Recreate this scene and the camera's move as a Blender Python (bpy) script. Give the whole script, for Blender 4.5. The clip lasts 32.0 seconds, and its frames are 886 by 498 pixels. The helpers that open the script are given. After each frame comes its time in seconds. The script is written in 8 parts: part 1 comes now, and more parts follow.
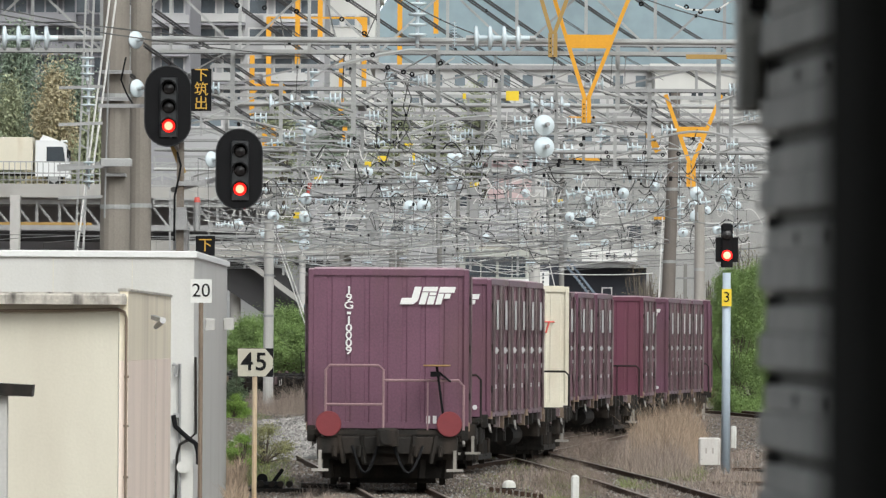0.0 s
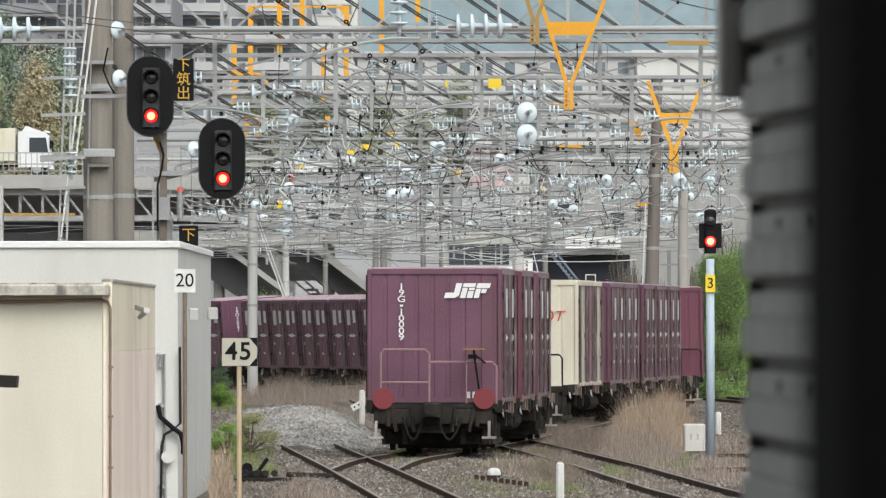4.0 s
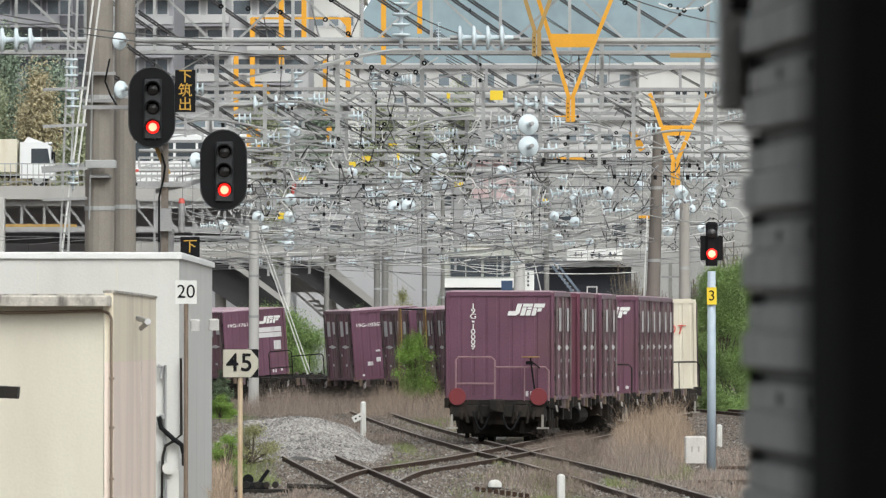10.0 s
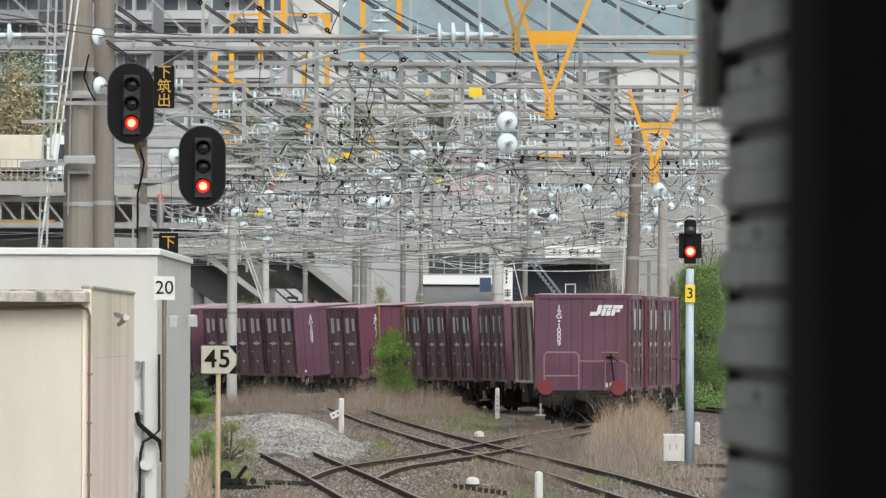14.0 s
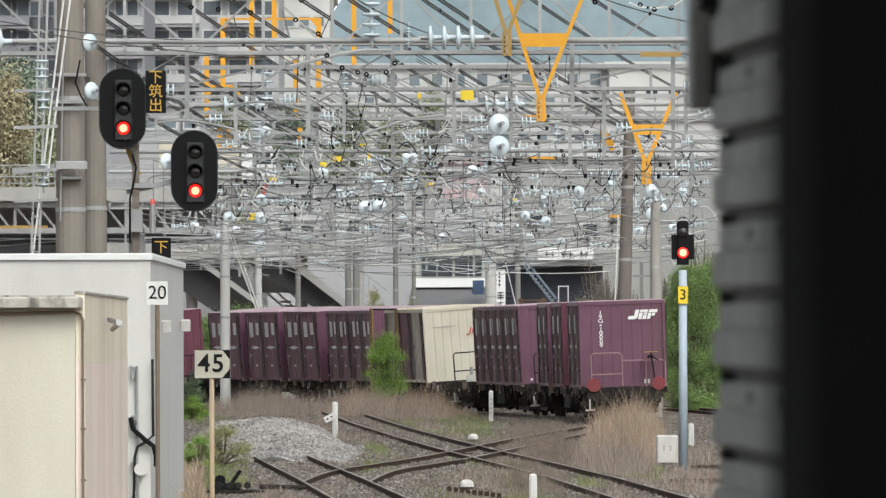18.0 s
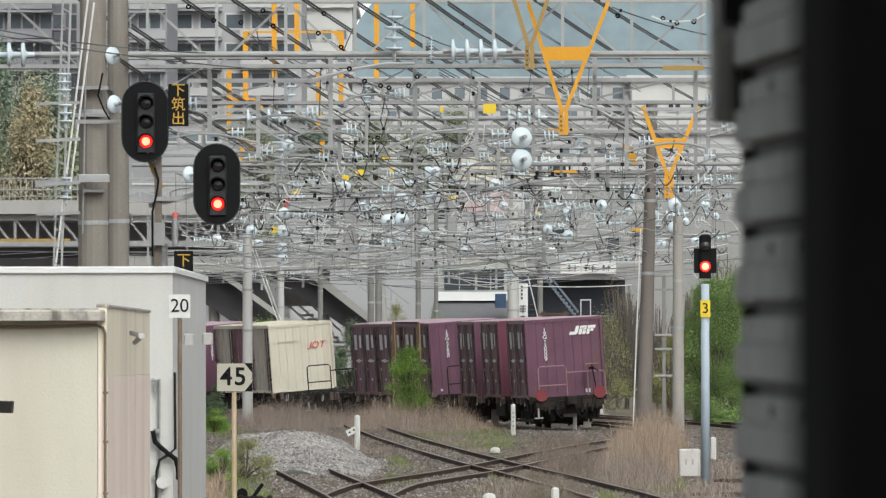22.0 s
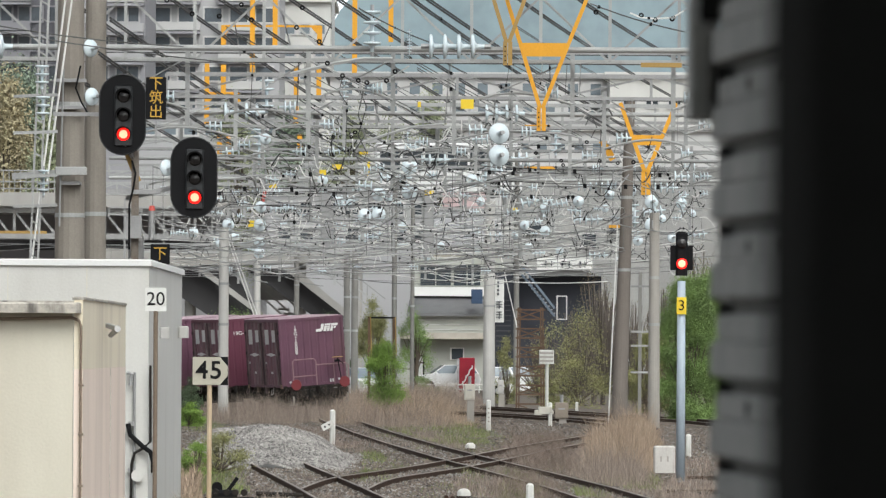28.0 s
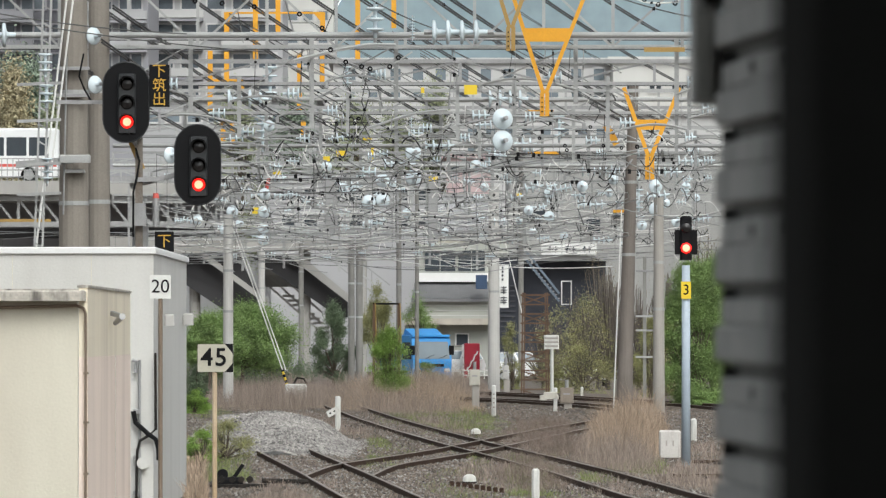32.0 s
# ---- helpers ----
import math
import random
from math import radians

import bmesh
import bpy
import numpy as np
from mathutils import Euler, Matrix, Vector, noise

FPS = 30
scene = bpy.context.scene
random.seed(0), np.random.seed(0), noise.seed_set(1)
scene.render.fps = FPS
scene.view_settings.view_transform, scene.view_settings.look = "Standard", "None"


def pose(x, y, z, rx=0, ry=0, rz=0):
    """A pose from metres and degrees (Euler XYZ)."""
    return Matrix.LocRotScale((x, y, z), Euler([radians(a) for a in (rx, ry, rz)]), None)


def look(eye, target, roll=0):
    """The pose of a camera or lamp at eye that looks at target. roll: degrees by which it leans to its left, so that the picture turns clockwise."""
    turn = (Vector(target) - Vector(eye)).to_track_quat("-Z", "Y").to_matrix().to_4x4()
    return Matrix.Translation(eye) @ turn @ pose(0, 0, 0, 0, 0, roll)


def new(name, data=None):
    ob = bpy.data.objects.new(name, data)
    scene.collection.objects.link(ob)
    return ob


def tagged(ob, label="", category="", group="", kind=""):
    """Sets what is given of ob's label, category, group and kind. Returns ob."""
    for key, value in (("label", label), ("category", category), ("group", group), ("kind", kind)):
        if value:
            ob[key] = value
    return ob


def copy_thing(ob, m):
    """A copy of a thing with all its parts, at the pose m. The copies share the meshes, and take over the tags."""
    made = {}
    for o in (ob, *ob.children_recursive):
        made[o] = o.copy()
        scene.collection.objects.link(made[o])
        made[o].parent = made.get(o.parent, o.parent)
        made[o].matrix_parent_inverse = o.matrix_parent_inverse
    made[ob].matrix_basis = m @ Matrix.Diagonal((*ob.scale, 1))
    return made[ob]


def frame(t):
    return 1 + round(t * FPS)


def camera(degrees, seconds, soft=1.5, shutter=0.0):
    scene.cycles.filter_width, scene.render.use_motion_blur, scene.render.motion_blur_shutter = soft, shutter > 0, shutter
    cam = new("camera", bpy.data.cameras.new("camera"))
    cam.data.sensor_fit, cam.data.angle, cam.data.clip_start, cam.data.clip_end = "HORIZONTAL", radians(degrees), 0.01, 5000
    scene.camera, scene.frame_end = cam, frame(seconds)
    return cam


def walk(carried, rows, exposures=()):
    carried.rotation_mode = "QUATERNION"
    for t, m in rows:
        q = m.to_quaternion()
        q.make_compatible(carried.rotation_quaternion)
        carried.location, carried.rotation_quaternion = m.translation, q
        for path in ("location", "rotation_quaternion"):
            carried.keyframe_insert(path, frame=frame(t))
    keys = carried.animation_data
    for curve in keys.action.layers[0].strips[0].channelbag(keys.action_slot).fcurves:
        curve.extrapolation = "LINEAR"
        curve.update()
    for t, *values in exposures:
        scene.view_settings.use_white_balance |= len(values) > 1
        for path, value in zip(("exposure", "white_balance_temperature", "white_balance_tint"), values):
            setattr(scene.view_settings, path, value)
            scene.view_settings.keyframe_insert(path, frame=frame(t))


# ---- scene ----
# World: metres, rail top near z = 0, the camera stands at x = y = 0 and looks along +y.
F = 15000.0          # bearing units per unit slope
EYE = 2.39           # eye height over the rails
SKY_LINE = 590.0     # bearing of the horizon
MID = 784.0


def sight(a, b, d):
    """The point at distance d on the bearing (a across, b down)."""
    return Vector(((a - MID) / F * d, d, EYE + (SKY_LINE - b) / F * d))


def ground_at(a, b):
    """The point of the ground on the bearing (a, b)."""
    d = F * EYE / (b - SKY_LINE)
    return Vector(((a - MID) / F * d, d, 0))


cam = camera(math.degrees(2 * math.atan(784 / F)), 32.0, soft=1.3)
# seconds, pan, tilt and lean of the hand-held camera
SWAY = [
    (0, 72.0, 10.0, 0.36), (0.5, 71.0, 12.0, 0.09), (1, 68.0, 7.4, -0.11), (1.5, 63.5, -1.6, -0.01), (2, 57.6, -7.2, 0.18),
    (2.5, 54.5, -9.0, 0.24), (3, 50.3, -9.8, -0.06), (3.5, 45.0, -11.2, -0.08), (5.5, 30.8, -6.0, 0.11), (6, 31.1, -2.4, -0.03),
    (6.5, 31.2, -2.4, -0.00), (7, 34.9, -2.8, -0.04), (7.5, 37.7, -0.0, 0.13), (8, 40.3, 1.6, 0.22), (8.5, 42.1, 4.7, 0.10),
    (9, 42.7, 5.2, -0.00), (9.5, 44.5, 7.8, 0.07), (10, 45.3, 9.8, 0.07), (10.5, 44.2, 11.8, 0.14), (11, 45.3, 12.4, 0.11),
    (11.5, 41.8, 12.8, -0.01), (12, 37.2, 12.5, -0.02), (12.5, 28.9, 11.3, -0.02), (13, 20.6, 9.3, 0.10), (13.5, 14.2, 6.4, 0.31),
    (14, 7.3, 4.4, 0.25), (14.5, 1.3, 5.6, 0.09), (16.5, -9.5, 0.1, 0.31), (17, -6.9, 0.3, 0.01), (17.5, -6.0, 1.9, 0.01),
    (18, -5.7, 9.6, -0.15), (18.5, -4.8, 13.1, -0.12), (19, -2.6, 17.4, -0.07), (19.5, 3.9, 20.3, 0.10), (20, 14.2, 24.0, -0.01),
    (20.5, 22.9, 29.8, -0.18), (21, 28.7, 32.5, -0.17), (21.5, 32.3, 32.7, -0.23), (22, 33.9, 33.5, -0.09), (22.5, 36.3, 35.4, -0.05),
    (23, 36.2, 45.8, -0.11), (23.5, 31.5, 53.8, -0.03), (24, 26.5, 60.1, 0.02), (24.5, 21.2, 62.0, 0.12), (25, 14.3, 63.0, 0.36),
    (25.5, 10.5, 62.0, 0.35), (27.5, -5.3, 30.3, 0.17), (28, -7.5, 25.2, 0.34), (28.5, -9.8, 21.8, 0.26), (29, -11.6, 19.2, 0.11),
    (29.5, -10.9, 15.6, 0.05), (30, -10.9, 10.9, 0.05), (30.5, -8.4, 2.8, 0.21), (31, -5.4, 0.4, 0.23), (31.5, -2.5, 0.0, 0.08),
    (32, 0.0, 0.0, 0.00),
]


def camera_rows():
    rows = []
    for t, pan, tilt, lean in SWAY:
        yaw, pitch = pan / F, (tilt + SKY_LINE - 441) / F
        aim = Vector((-math.sin(yaw), math.cos(yaw), math.tan(pitch)))
        eye = Vector((float(np.interp(t, (0, 6, 13, 30, 32), (-0.0028, -0.0016, 0, 0.001, 0.001))), 0, EYE))
        rows.append((t, look(eye, eye + aim * 100, lean)))
    return rows


walk(cam, camera_rows(), exposures=((0, -0.04, 6330, 6), (1.5, 0.0, 6330, 6), (3, 0.05, 6330, 6), (6, 0.0, 6330, 6), (10, 0.0, 6330, 6), (14, 0.0, 6330, 6), (19, -0.01, 6330, 6), (22, -0.11, 6330, 6), (23.5, -0.11, 6330, 6), (25, -0.07, 6330, 6), (29, -0.06, 6330, 6), (32, -0.06, 6330, 6)))
cam.data.dof.use_dof = True
cam.data.dof.focus_distance = 215
cam.data.dof.aperture_fstop = (18.0 / math.tan(cam.data.angle / 2)) / 1000 / 0.013

# ---- light: overcast sky ----
world = bpy.data.worlds.new("overcast_sky")
world.use_nodes = True
scene.world = world
wn = world.node_tree.nodes
sky = wn.new("ShaderNodeTexSky")
sky.sky_type = "NISHITA"
sky.sun_disc = False
sky.sun_elevation, sky.sun_rotation = radians(46), radians(161)
sky.air_density, sky.dust_density, sky.ozone_density = 1.0, 6.0, 1.0
soft_sky = wn.new("ShaderNodeHueSaturation")
soft_sky.inputs["Saturation"].default_value = 0.25
world.node_tree.links.new(sky.outputs[0], soft_sky.inputs["Color"])
world.node_tree.links.new(soft_sky.outputs[0], wn["Background"].inputs[0])
wn["Background"].inputs[1].default_value = 0.15
sun = new("sun", bpy.data.lights.new("sun", "SUN"))
sun.data.energy, sun.data.angle, sun.data.color = 1.1, radians(40), (1.0, 0.985, 0.96)
sun.matrix_world = look((48, -80, 150), (0, 60, 0))

# ---- materials ----
MATS = {}


def mat(name, color, rough=0.6, metal=0.0, vary=0.12, scale=1.5, grain=30.0, bump=0.15, dirt=None, dirt_amount=0.0, spread=0.0, glow=0.0, spec=0.5):
    """A painted, stony or metal surface: two scales of mottling, optional dirt patches, fine relief."""
    if name in MATS:
        return MATS[name]
    m = bpy.data.materials.new(name)
    m.use_nodes = True
    nt, ln = m.node_tree.nodes, m.node_tree.links
    bsdf = nt["Principled BSDF"]
    co = nt.new("ShaderNodeTexCoord")
    big, fine = nt.new("ShaderNodeTexNoise"), nt.new("ShaderNodeTexNoise")
    big.inputs["Scale"].default_value, big.inputs["Detail"].default_value = scale, 6
    fine.inputs["Scale"].default_value, fine.inputs["Detail"].default_value = grain, 4
    for tex in (big, fine):
        ln.new(co.outputs["Object"], tex.inputs["Vector"])
    mix = nt.new("ShaderNodeMath")
    mix.operation = "ADD"
    ln.new(big.outputs["Fac"], mix.inputs[0])
    ln.new(fine.outputs["Fac"], mix.inputs[1])
    ramp = nt.new("ShaderNodeMapRange")
    ramp.inputs["From Min"].default_value, ramp.inputs["From Max"].default_value = 0.6, 1.4
    ramp.inputs["To Min"].default_value, ramp.inputs["To Max"].default_value = 1 - vary, 1 + vary
    ln.new(mix.outputs[0], ramp.inputs["Value"])
    base = nt.new("ShaderNodeVectorMath")
    base.operation = "SCALE"
    base.inputs[0].default_value = color[:3]
    ln.new(ramp.outputs[0], base.inputs["Scale"])
    out = base.outputs[0]
    if spread:
        info, rnd = nt.new("ShaderNodeObjectInfo"), nt.new("ShaderNodeMapRange")
        rnd.inputs["To Min"].default_value, rnd.inputs["To Max"].default_value = 1 - spread, 1 + spread
        ln.new(info.outputs["Random"], rnd.inputs["Value"])
        vary_node = nt.new("ShaderNodeVectorMath")
        vary_node.operation = "SCALE"
        ln.new(out, vary_node.inputs[0])
        ln.new(rnd.outputs[0], vary_node.inputs["Scale"])
        out = vary_node.outputs[0]
    if dirt:
        patch = nt.new("ShaderNodeTexNoise")
        patch.inputs["Scale"].default_value, patch.inputs["Detail"].default_value = scale * 0.7, 8
        stretch = nt.new("ShaderNodeMapping")
        stretch.inputs["Scale"].default_value = (1.6, 1.6, 0.35)
        ln.new(co.outputs["Object"], stretch.inputs["Vector"])
        ln.new(stretch.outputs[0], patch.inputs["Vector"])
        mask = nt.new("ShaderNodeMapRange")
        mask.inputs["From Min"].default_value, mask.inputs["From Max"].default_value = 0.48, 0.72
        mask.inputs["To Max"].default_value = dirt_amount
        ln.new(patch.outputs["Fac"], mask.inputs["Value"])
        blend = nt.new("ShaderNodeMix")
        blend.data_type = "RGBA"
        ln.new(mask.outputs[0], blend.inputs["Factor"])
        ln.new(out, blend.inputs["A"])
        blend.inputs["B"].default_value = (*dirt[:3], 1)
        out = blend.outputs["Result"]
    ln.new(out, bsdf.inputs["Base Color"])
    bsdf.inputs["Roughness"].default_value, bsdf.inputs["Metallic"].default_value = rough, metal
    bsdf.inputs["Specular IOR Level"].default_value = spec
    if bump:
        relief = nt.new("ShaderNodeBump")
        relief.inputs["Strength"].default_value, relief.inputs["Distance"].default_value = bump, 0.02
        ln.new(fine.outputs["Fac"], relief.inputs["Height"])
        ln.new(relief.outputs[0], bsdf.inputs["Normal"])
    if glow:
        bsdf.inputs["Emission Color"].default_value = (*color[:3], 1)
        bsdf.inputs["Emission Strength"].default_value = glow
    MATS[name] = m
    return m


PURPLE = mat("container_purple", (0.135, 0.058, 0.092), 0.5, vary=0.26, scale=0.9, dirt=(0.105, 0.055, 0.052), dirt_amount=0.95)
PURPLE_DARK = mat("door_purple", (0.19, 0.098, 0.122), 0.55, vary=0.3, scale=1.2, dirt=(0.19, 0.145, 0.145), dirt_amount=0.6)
PURPLE_RED = mat("container_red_purple", (0.13, 0.036, 0.062), 0.5, vary=0.18, scale=0.9, dirt=(0.12, 0.06, 0.06), dirt_amount=0.6)
ROOF_PINK = mat("faded_roof", (0.44, 0.33, 0.37), 0.6, vary=0.2, scale=0.8)
CREAM = mat("container_cream", (0.64, 0.60, 0.49), 0.55, vary=0.1, scale=0.8, dirt=(0.42, 0.32, 0.2), dirt_amount=0.6)
GREY_BEIGE = mat("grey_beige_door", (0.47, 0.43, 0.37), 0.6, vary=0.2, scale=1.0, dirt=(0.2, 0.15, 0.12), dirt_amount=0.5)
TEAL = mat("container_teal", (0.10, 0.21, 0.26), 0.5, vary=0.12, scale=0.9)
BLUE = mat("bright_blue_paint", (0.045, 0.26, 0.60), 0.4, vary=0.08)
WHITE = mat("white_paint", (0.78, 0.78, 0.76), 0.55, vary=0.05)
STICKER = mat("white_sticker", (0.62, 0.61, 0.61), 0.5, vary=0.08, scale=4, dirt=(0.3, 0.28, 0.28), dirt_amount=0.5)
DOOR_EDGE = mat("door_gap_shadow", (0.055, 0.032, 0.038), 0.6, vary=0.3, scale=4)
RED_INK = mat("red_print", (0.60, 0.10, 0.08), 0.5, vary=0.05)
RED_DISC = mat("red_marker", (0.19, 0.028, 0.034), 0.5, vary=0.1)
STEEL = mat("grey_steel", (0.34, 0.34, 0.34), 0.5, 0.4, vary=0.18, scale=2)
CLAMP_RUST = mat("rusty_clamp", (0.15, 0.11, 0.08), 0.85, vary=0.3, scale=8)
DARK_STEEL = mat("underframe_black", (0.020, 0.018, 0.016), 0.75, vary=0.4, scale=3, spec=0.2, dirt=(0.06, 0.045, 0.035), dirt_amount=0.6)
GALV = mat("galvanised_steel", (0.355, 0.36, 0.355), 0.6, 0.15, vary=0.15, scale=3, spread=0.2)
WIRE = mat("overhead_wire", (0.12, 0.12, 0.118), 0.6, 0.3, vary=0.2)
RAIL = mat("rusty_rail", (0.062, 0.038, 0.026), 0.9, 0.0, vary=0.4, scale=4, spec=0.1, dirt=(0.03, 0.022, 0.018), dirt_amount=0.7)
RAIL_TOP = mat("rail_head", (0.27, 0.225, 0.19), 0.5, 0.3, vary=0.3, scale=3)
SLEEPER = mat("sleeper", (0.16, 0.13, 0.11), 0.85, vary=0.25, scale=4)
CONCRETE = mat("pole_concrete", (0.36, 0.34, 0.31), 0.85, vary=0.12, scale=1.2, dirt=(0.18, 0.16, 0.14), dirt_amount=0.6)
CONCRETE_BROWN = mat("pole_concrete_brown", (0.25, 0.225, 0.195), 0.85, vary=0.14, scale=1.2, dirt=(0.14, 0.12, 0.1), dirt_amount=0.6)
CONCRETE_DARK = mat("pole_concrete_dark", (0.20, 0.175, 0.155), 0.85, vary=0.16, scale=1.2, dirt=(0.11, 0.095, 0.08), dirt_amount=0.6)
CONCRETE_PALE = mat("pale_concrete", (0.50, 0.49, 0.47), 0.85, vary=0.1, scale=1.0, dirt=(0.28, 0.27, 0.25), dirt_amount=0.5)
YELLOW = mat("yellow_paint", (0.75, 0.36, 0.02), 0.5, vary=0.08)
OLD_YELLOW = mat("faded_yellow_paint", (0.38, 0.24, 0.07), 0.6, vary=0.15)
SIGN_YELLOW = mat("sign_yellow", (0.80, 0.58, 0.03), 0.5, vary=0.04)
BLACK = mat("black_paint", (0.010, 0.010, 0.011), 0.7, vary=0.2, spec=0.12)
LENS = mat("dark_lens", (0.02, 0.018, 0.018), 0.15, vary=0.1)
RAILING = mat("worn_railing", (0.27, 0.17, 0.18), 0.6, vary=0.25, scale=6)
LENS_RED = mat("lit_red_lens", (1.0, 0.012, 0.008), 0.3, vary=0.02, bump=0, glow=1.8)
LOCK_BAR = mat("worn_lock_bar", (0.13, 0.09, 0.095), 0.55, 0.3, vary=0.4, scale=5, dirt=(0.36, 0.33, 0.32), dirt_amount=0.7)
LENS_HOT = mat("lamp_core", (1.0, 0.32, 0.19), 0.3, vary=0.02, bump=0, glow=2.2)
PORCELAIN = mat("porcelain", (0.64, 0.72, 0.76), 0.2, vary=0.06)

# ---- geometry helpers ----


class Geo:
    """Collects faces of one mesh."""

    def __init__(self):
        self.v, self.f = [], []

    def add(self, verts, faces):
        n = len(self.v)
        self.v += [tuple(p) for p in verts]
        self.f += [tuple(n + i for i in face) for face in faces]
        return self

    def box(self, x0, x1, y0, y1, z0, z1, m=None):
        p = [Vector((x, y, z)) for z in (z0, z1) for y in (y0, y1) for x in (x0, x1)]
        if m:
            p = [m @ q for q in p]
        return self.add(p, [(0, 2, 3, 1), (4, 5, 7, 6), (0, 1, 5, 4), (2, 6, 7, 3), (0, 4, 6, 2), (1, 3, 7, 5)])

    def chamfer_box(self, x0, x1, y0, y1, z0, z1, c=0.02):
        """A box whose upright and top edges are cut off."""
        def ring(x0, x1, y0, y1, z):
            return [(x0 + c, y0, z), (x1 - c, y0, z), (x1, y0 + c, z), (x1, y1 - c, z), (x1 - c, y1, z), (x0 + c, y1, z), (x0, y1 - c, z), (x0, y0 + c, z)]
        rings = ring(x0, x1, y0, y1, z0) + ring(x0, x1, y0, y1, z1 - c) + ring(x0 + c, x1 - c, y0 + c, y1 - c, z1)
        faces = [tuple(range(7, -1, -1)), tuple(range(16, 24))]
        for k in (0, 8):
            faces += [(k + i, k + (i + 1) % 8, k + 8 + (i + 1) % 8, k + 8 + i) for i in range(8)]
        return self.add(rings, faces)

    def tube(self, p0, p1, r0, r1=None, n=8, caps=True):
        p0, p1 = Vector(p0), Vector(p1)
        r1 = r0 if r1 is None else r1
        d = (p1 - p0).normalized()
        a = d.orthogonal().normalized()
        b = d.cross(a)
        ring = [(math.cos(2 * math.pi * i / n), math.sin(2 * math.pi * i / n)) for i in range(n)]
        verts = [p0 + (a * c + b * s) * r0 for c, s in ring] + [p1 + (a * c + b * s) * r1 for c, s in ring]
        faces = [(i, (i + 1) % n, n + (i + 1) % n, n + i) for i in range(n)]
        if caps:
            faces += [tuple(range(n - 1, -1, -1)), tuple(range(n, 2 * n))]
        return self.add(verts, faces)

    def line(self, pts, r, n=5):
        """One round tube swept along the points."""
        pts = [Vector(p) for p in pts]
        m = len(pts)
        for i, p in enumerate(pts):
            d = (pts[min(i + 1, m - 1)] - pts[max(i - 1, 0)]).normalized()
            side = d.cross(Vector((0.13, 0.29, 1.0))).normalized()
            up = side.cross(d)
            self.v += [tuple(p + (side * math.cos(2 * math.pi * k / n) + up * math.sin(2 * math.pi * k / n)) * r) for k in range(n)]
        o = len(self.v) - m * n
        self.f += [(o + i * n + k, o + i * n + (k + 1) % n, o + (i + 1) * n + (k + 1) % n, o + (i + 1) * n + k) for i in range(m - 1) for k in range(n)]
        self.f += [tuple(o + k for k in range(n - 1, -1, -1)), tuple(o + (m - 1) * n + k for k in range(n))]
        return self

    def bar(self, p0, p1, w, h):
        """A square bar from p0 to p1, w wide and h high."""
        p0, p1 = Vector(p0), Vector(p1)
        d = (p1 - p0).normalized()
        side = d.cross(Vector((0, 0, 1)))
        side = side.normalized() if side.length > 1e-4 else Vector((1, 0, 0))
        up = side.cross(d).normalized()
        c = [side * (sx * w / 2) + up * (sz * h / 2) for sx, sz in ((-1, -1), (1, -1), (1, 1), (-1, 1))]
        return self.add([p0 + q for q in c] + [p1 + q for q in c], [(3, 2, 1, 0), (4, 5, 6, 7), (0, 1, 5, 4), (1, 2, 6, 5), (2, 3, 7, 6), (3, 0, 4, 7)])

    def lathe(self, profile, n=16, m=None):
        """Turns (radius, height) pairs about z."""
        verts = [Vector((r * math.cos(2 * math.pi * i / n), r * math.sin(2 * math.pi * i / n), z)) for r, z in profile for i in range(n)]
        if m:
            verts = [m @ q for q in verts]
        faces = [(k * n + i, k * n + (i + 1) % n, (k + 1) * n + (i + 1) % n, (k + 1) * n + i) for k in range(len(profile) - 1) for i in range(n)]
        return self.add(verts, faces)

    def prism(self, outline, y0, y1, m=None):
        """An outline in x and z, drawn out along y."""
        n = len(outline)
        verts = [Vector((x, y0, z)) for x, z in outline] + [Vector((x, y1, z)) for x, z in outline]
        if m:
            verts = [m @ q for q in verts]
        faces = [tuple(range(n)), tuple(range(2 * n - 1, n - 1, -1))]
        faces += [(i, n + i, n + (i + 1) % n, (i + 1) % n) for i in range(n)]
        return self.add(verts, faces)

    def mesh(self, name, material, smooth=False):
        me = bpy.data.meshes.new(name)
        me.from_pydata(self.v, [], self.f)
        me.materials.append(material)
        if smooth:
            me.shade_smooth()
        me.update()
        return me


def thing(name, geo, material, label, category, group="", kind="", at=None, smooth=False):
    ob = new(name, geo.mesh(name, material, smooth) if geo else None)
    if at is not None:
        ob.matrix_world = at if isinstance(at, Matrix) else Matrix.Translation(at)
    return tagged(ob, label, category, group, kind)


def part(name, geo, material, parent, label="", at=None, smooth=False, kind=""):
    me = geo if isinstance(geo, bpy.types.Mesh) else geo.mesh(name, material, smooth)
    ob = new(name, me)
    ob.parent = parent
    if at is not None:
        ob.matrix_basis = at if isinstance(at, Matrix) else Matrix.Translation(at)
    return tagged(ob, label, kind=kind)


LETTERS = {}


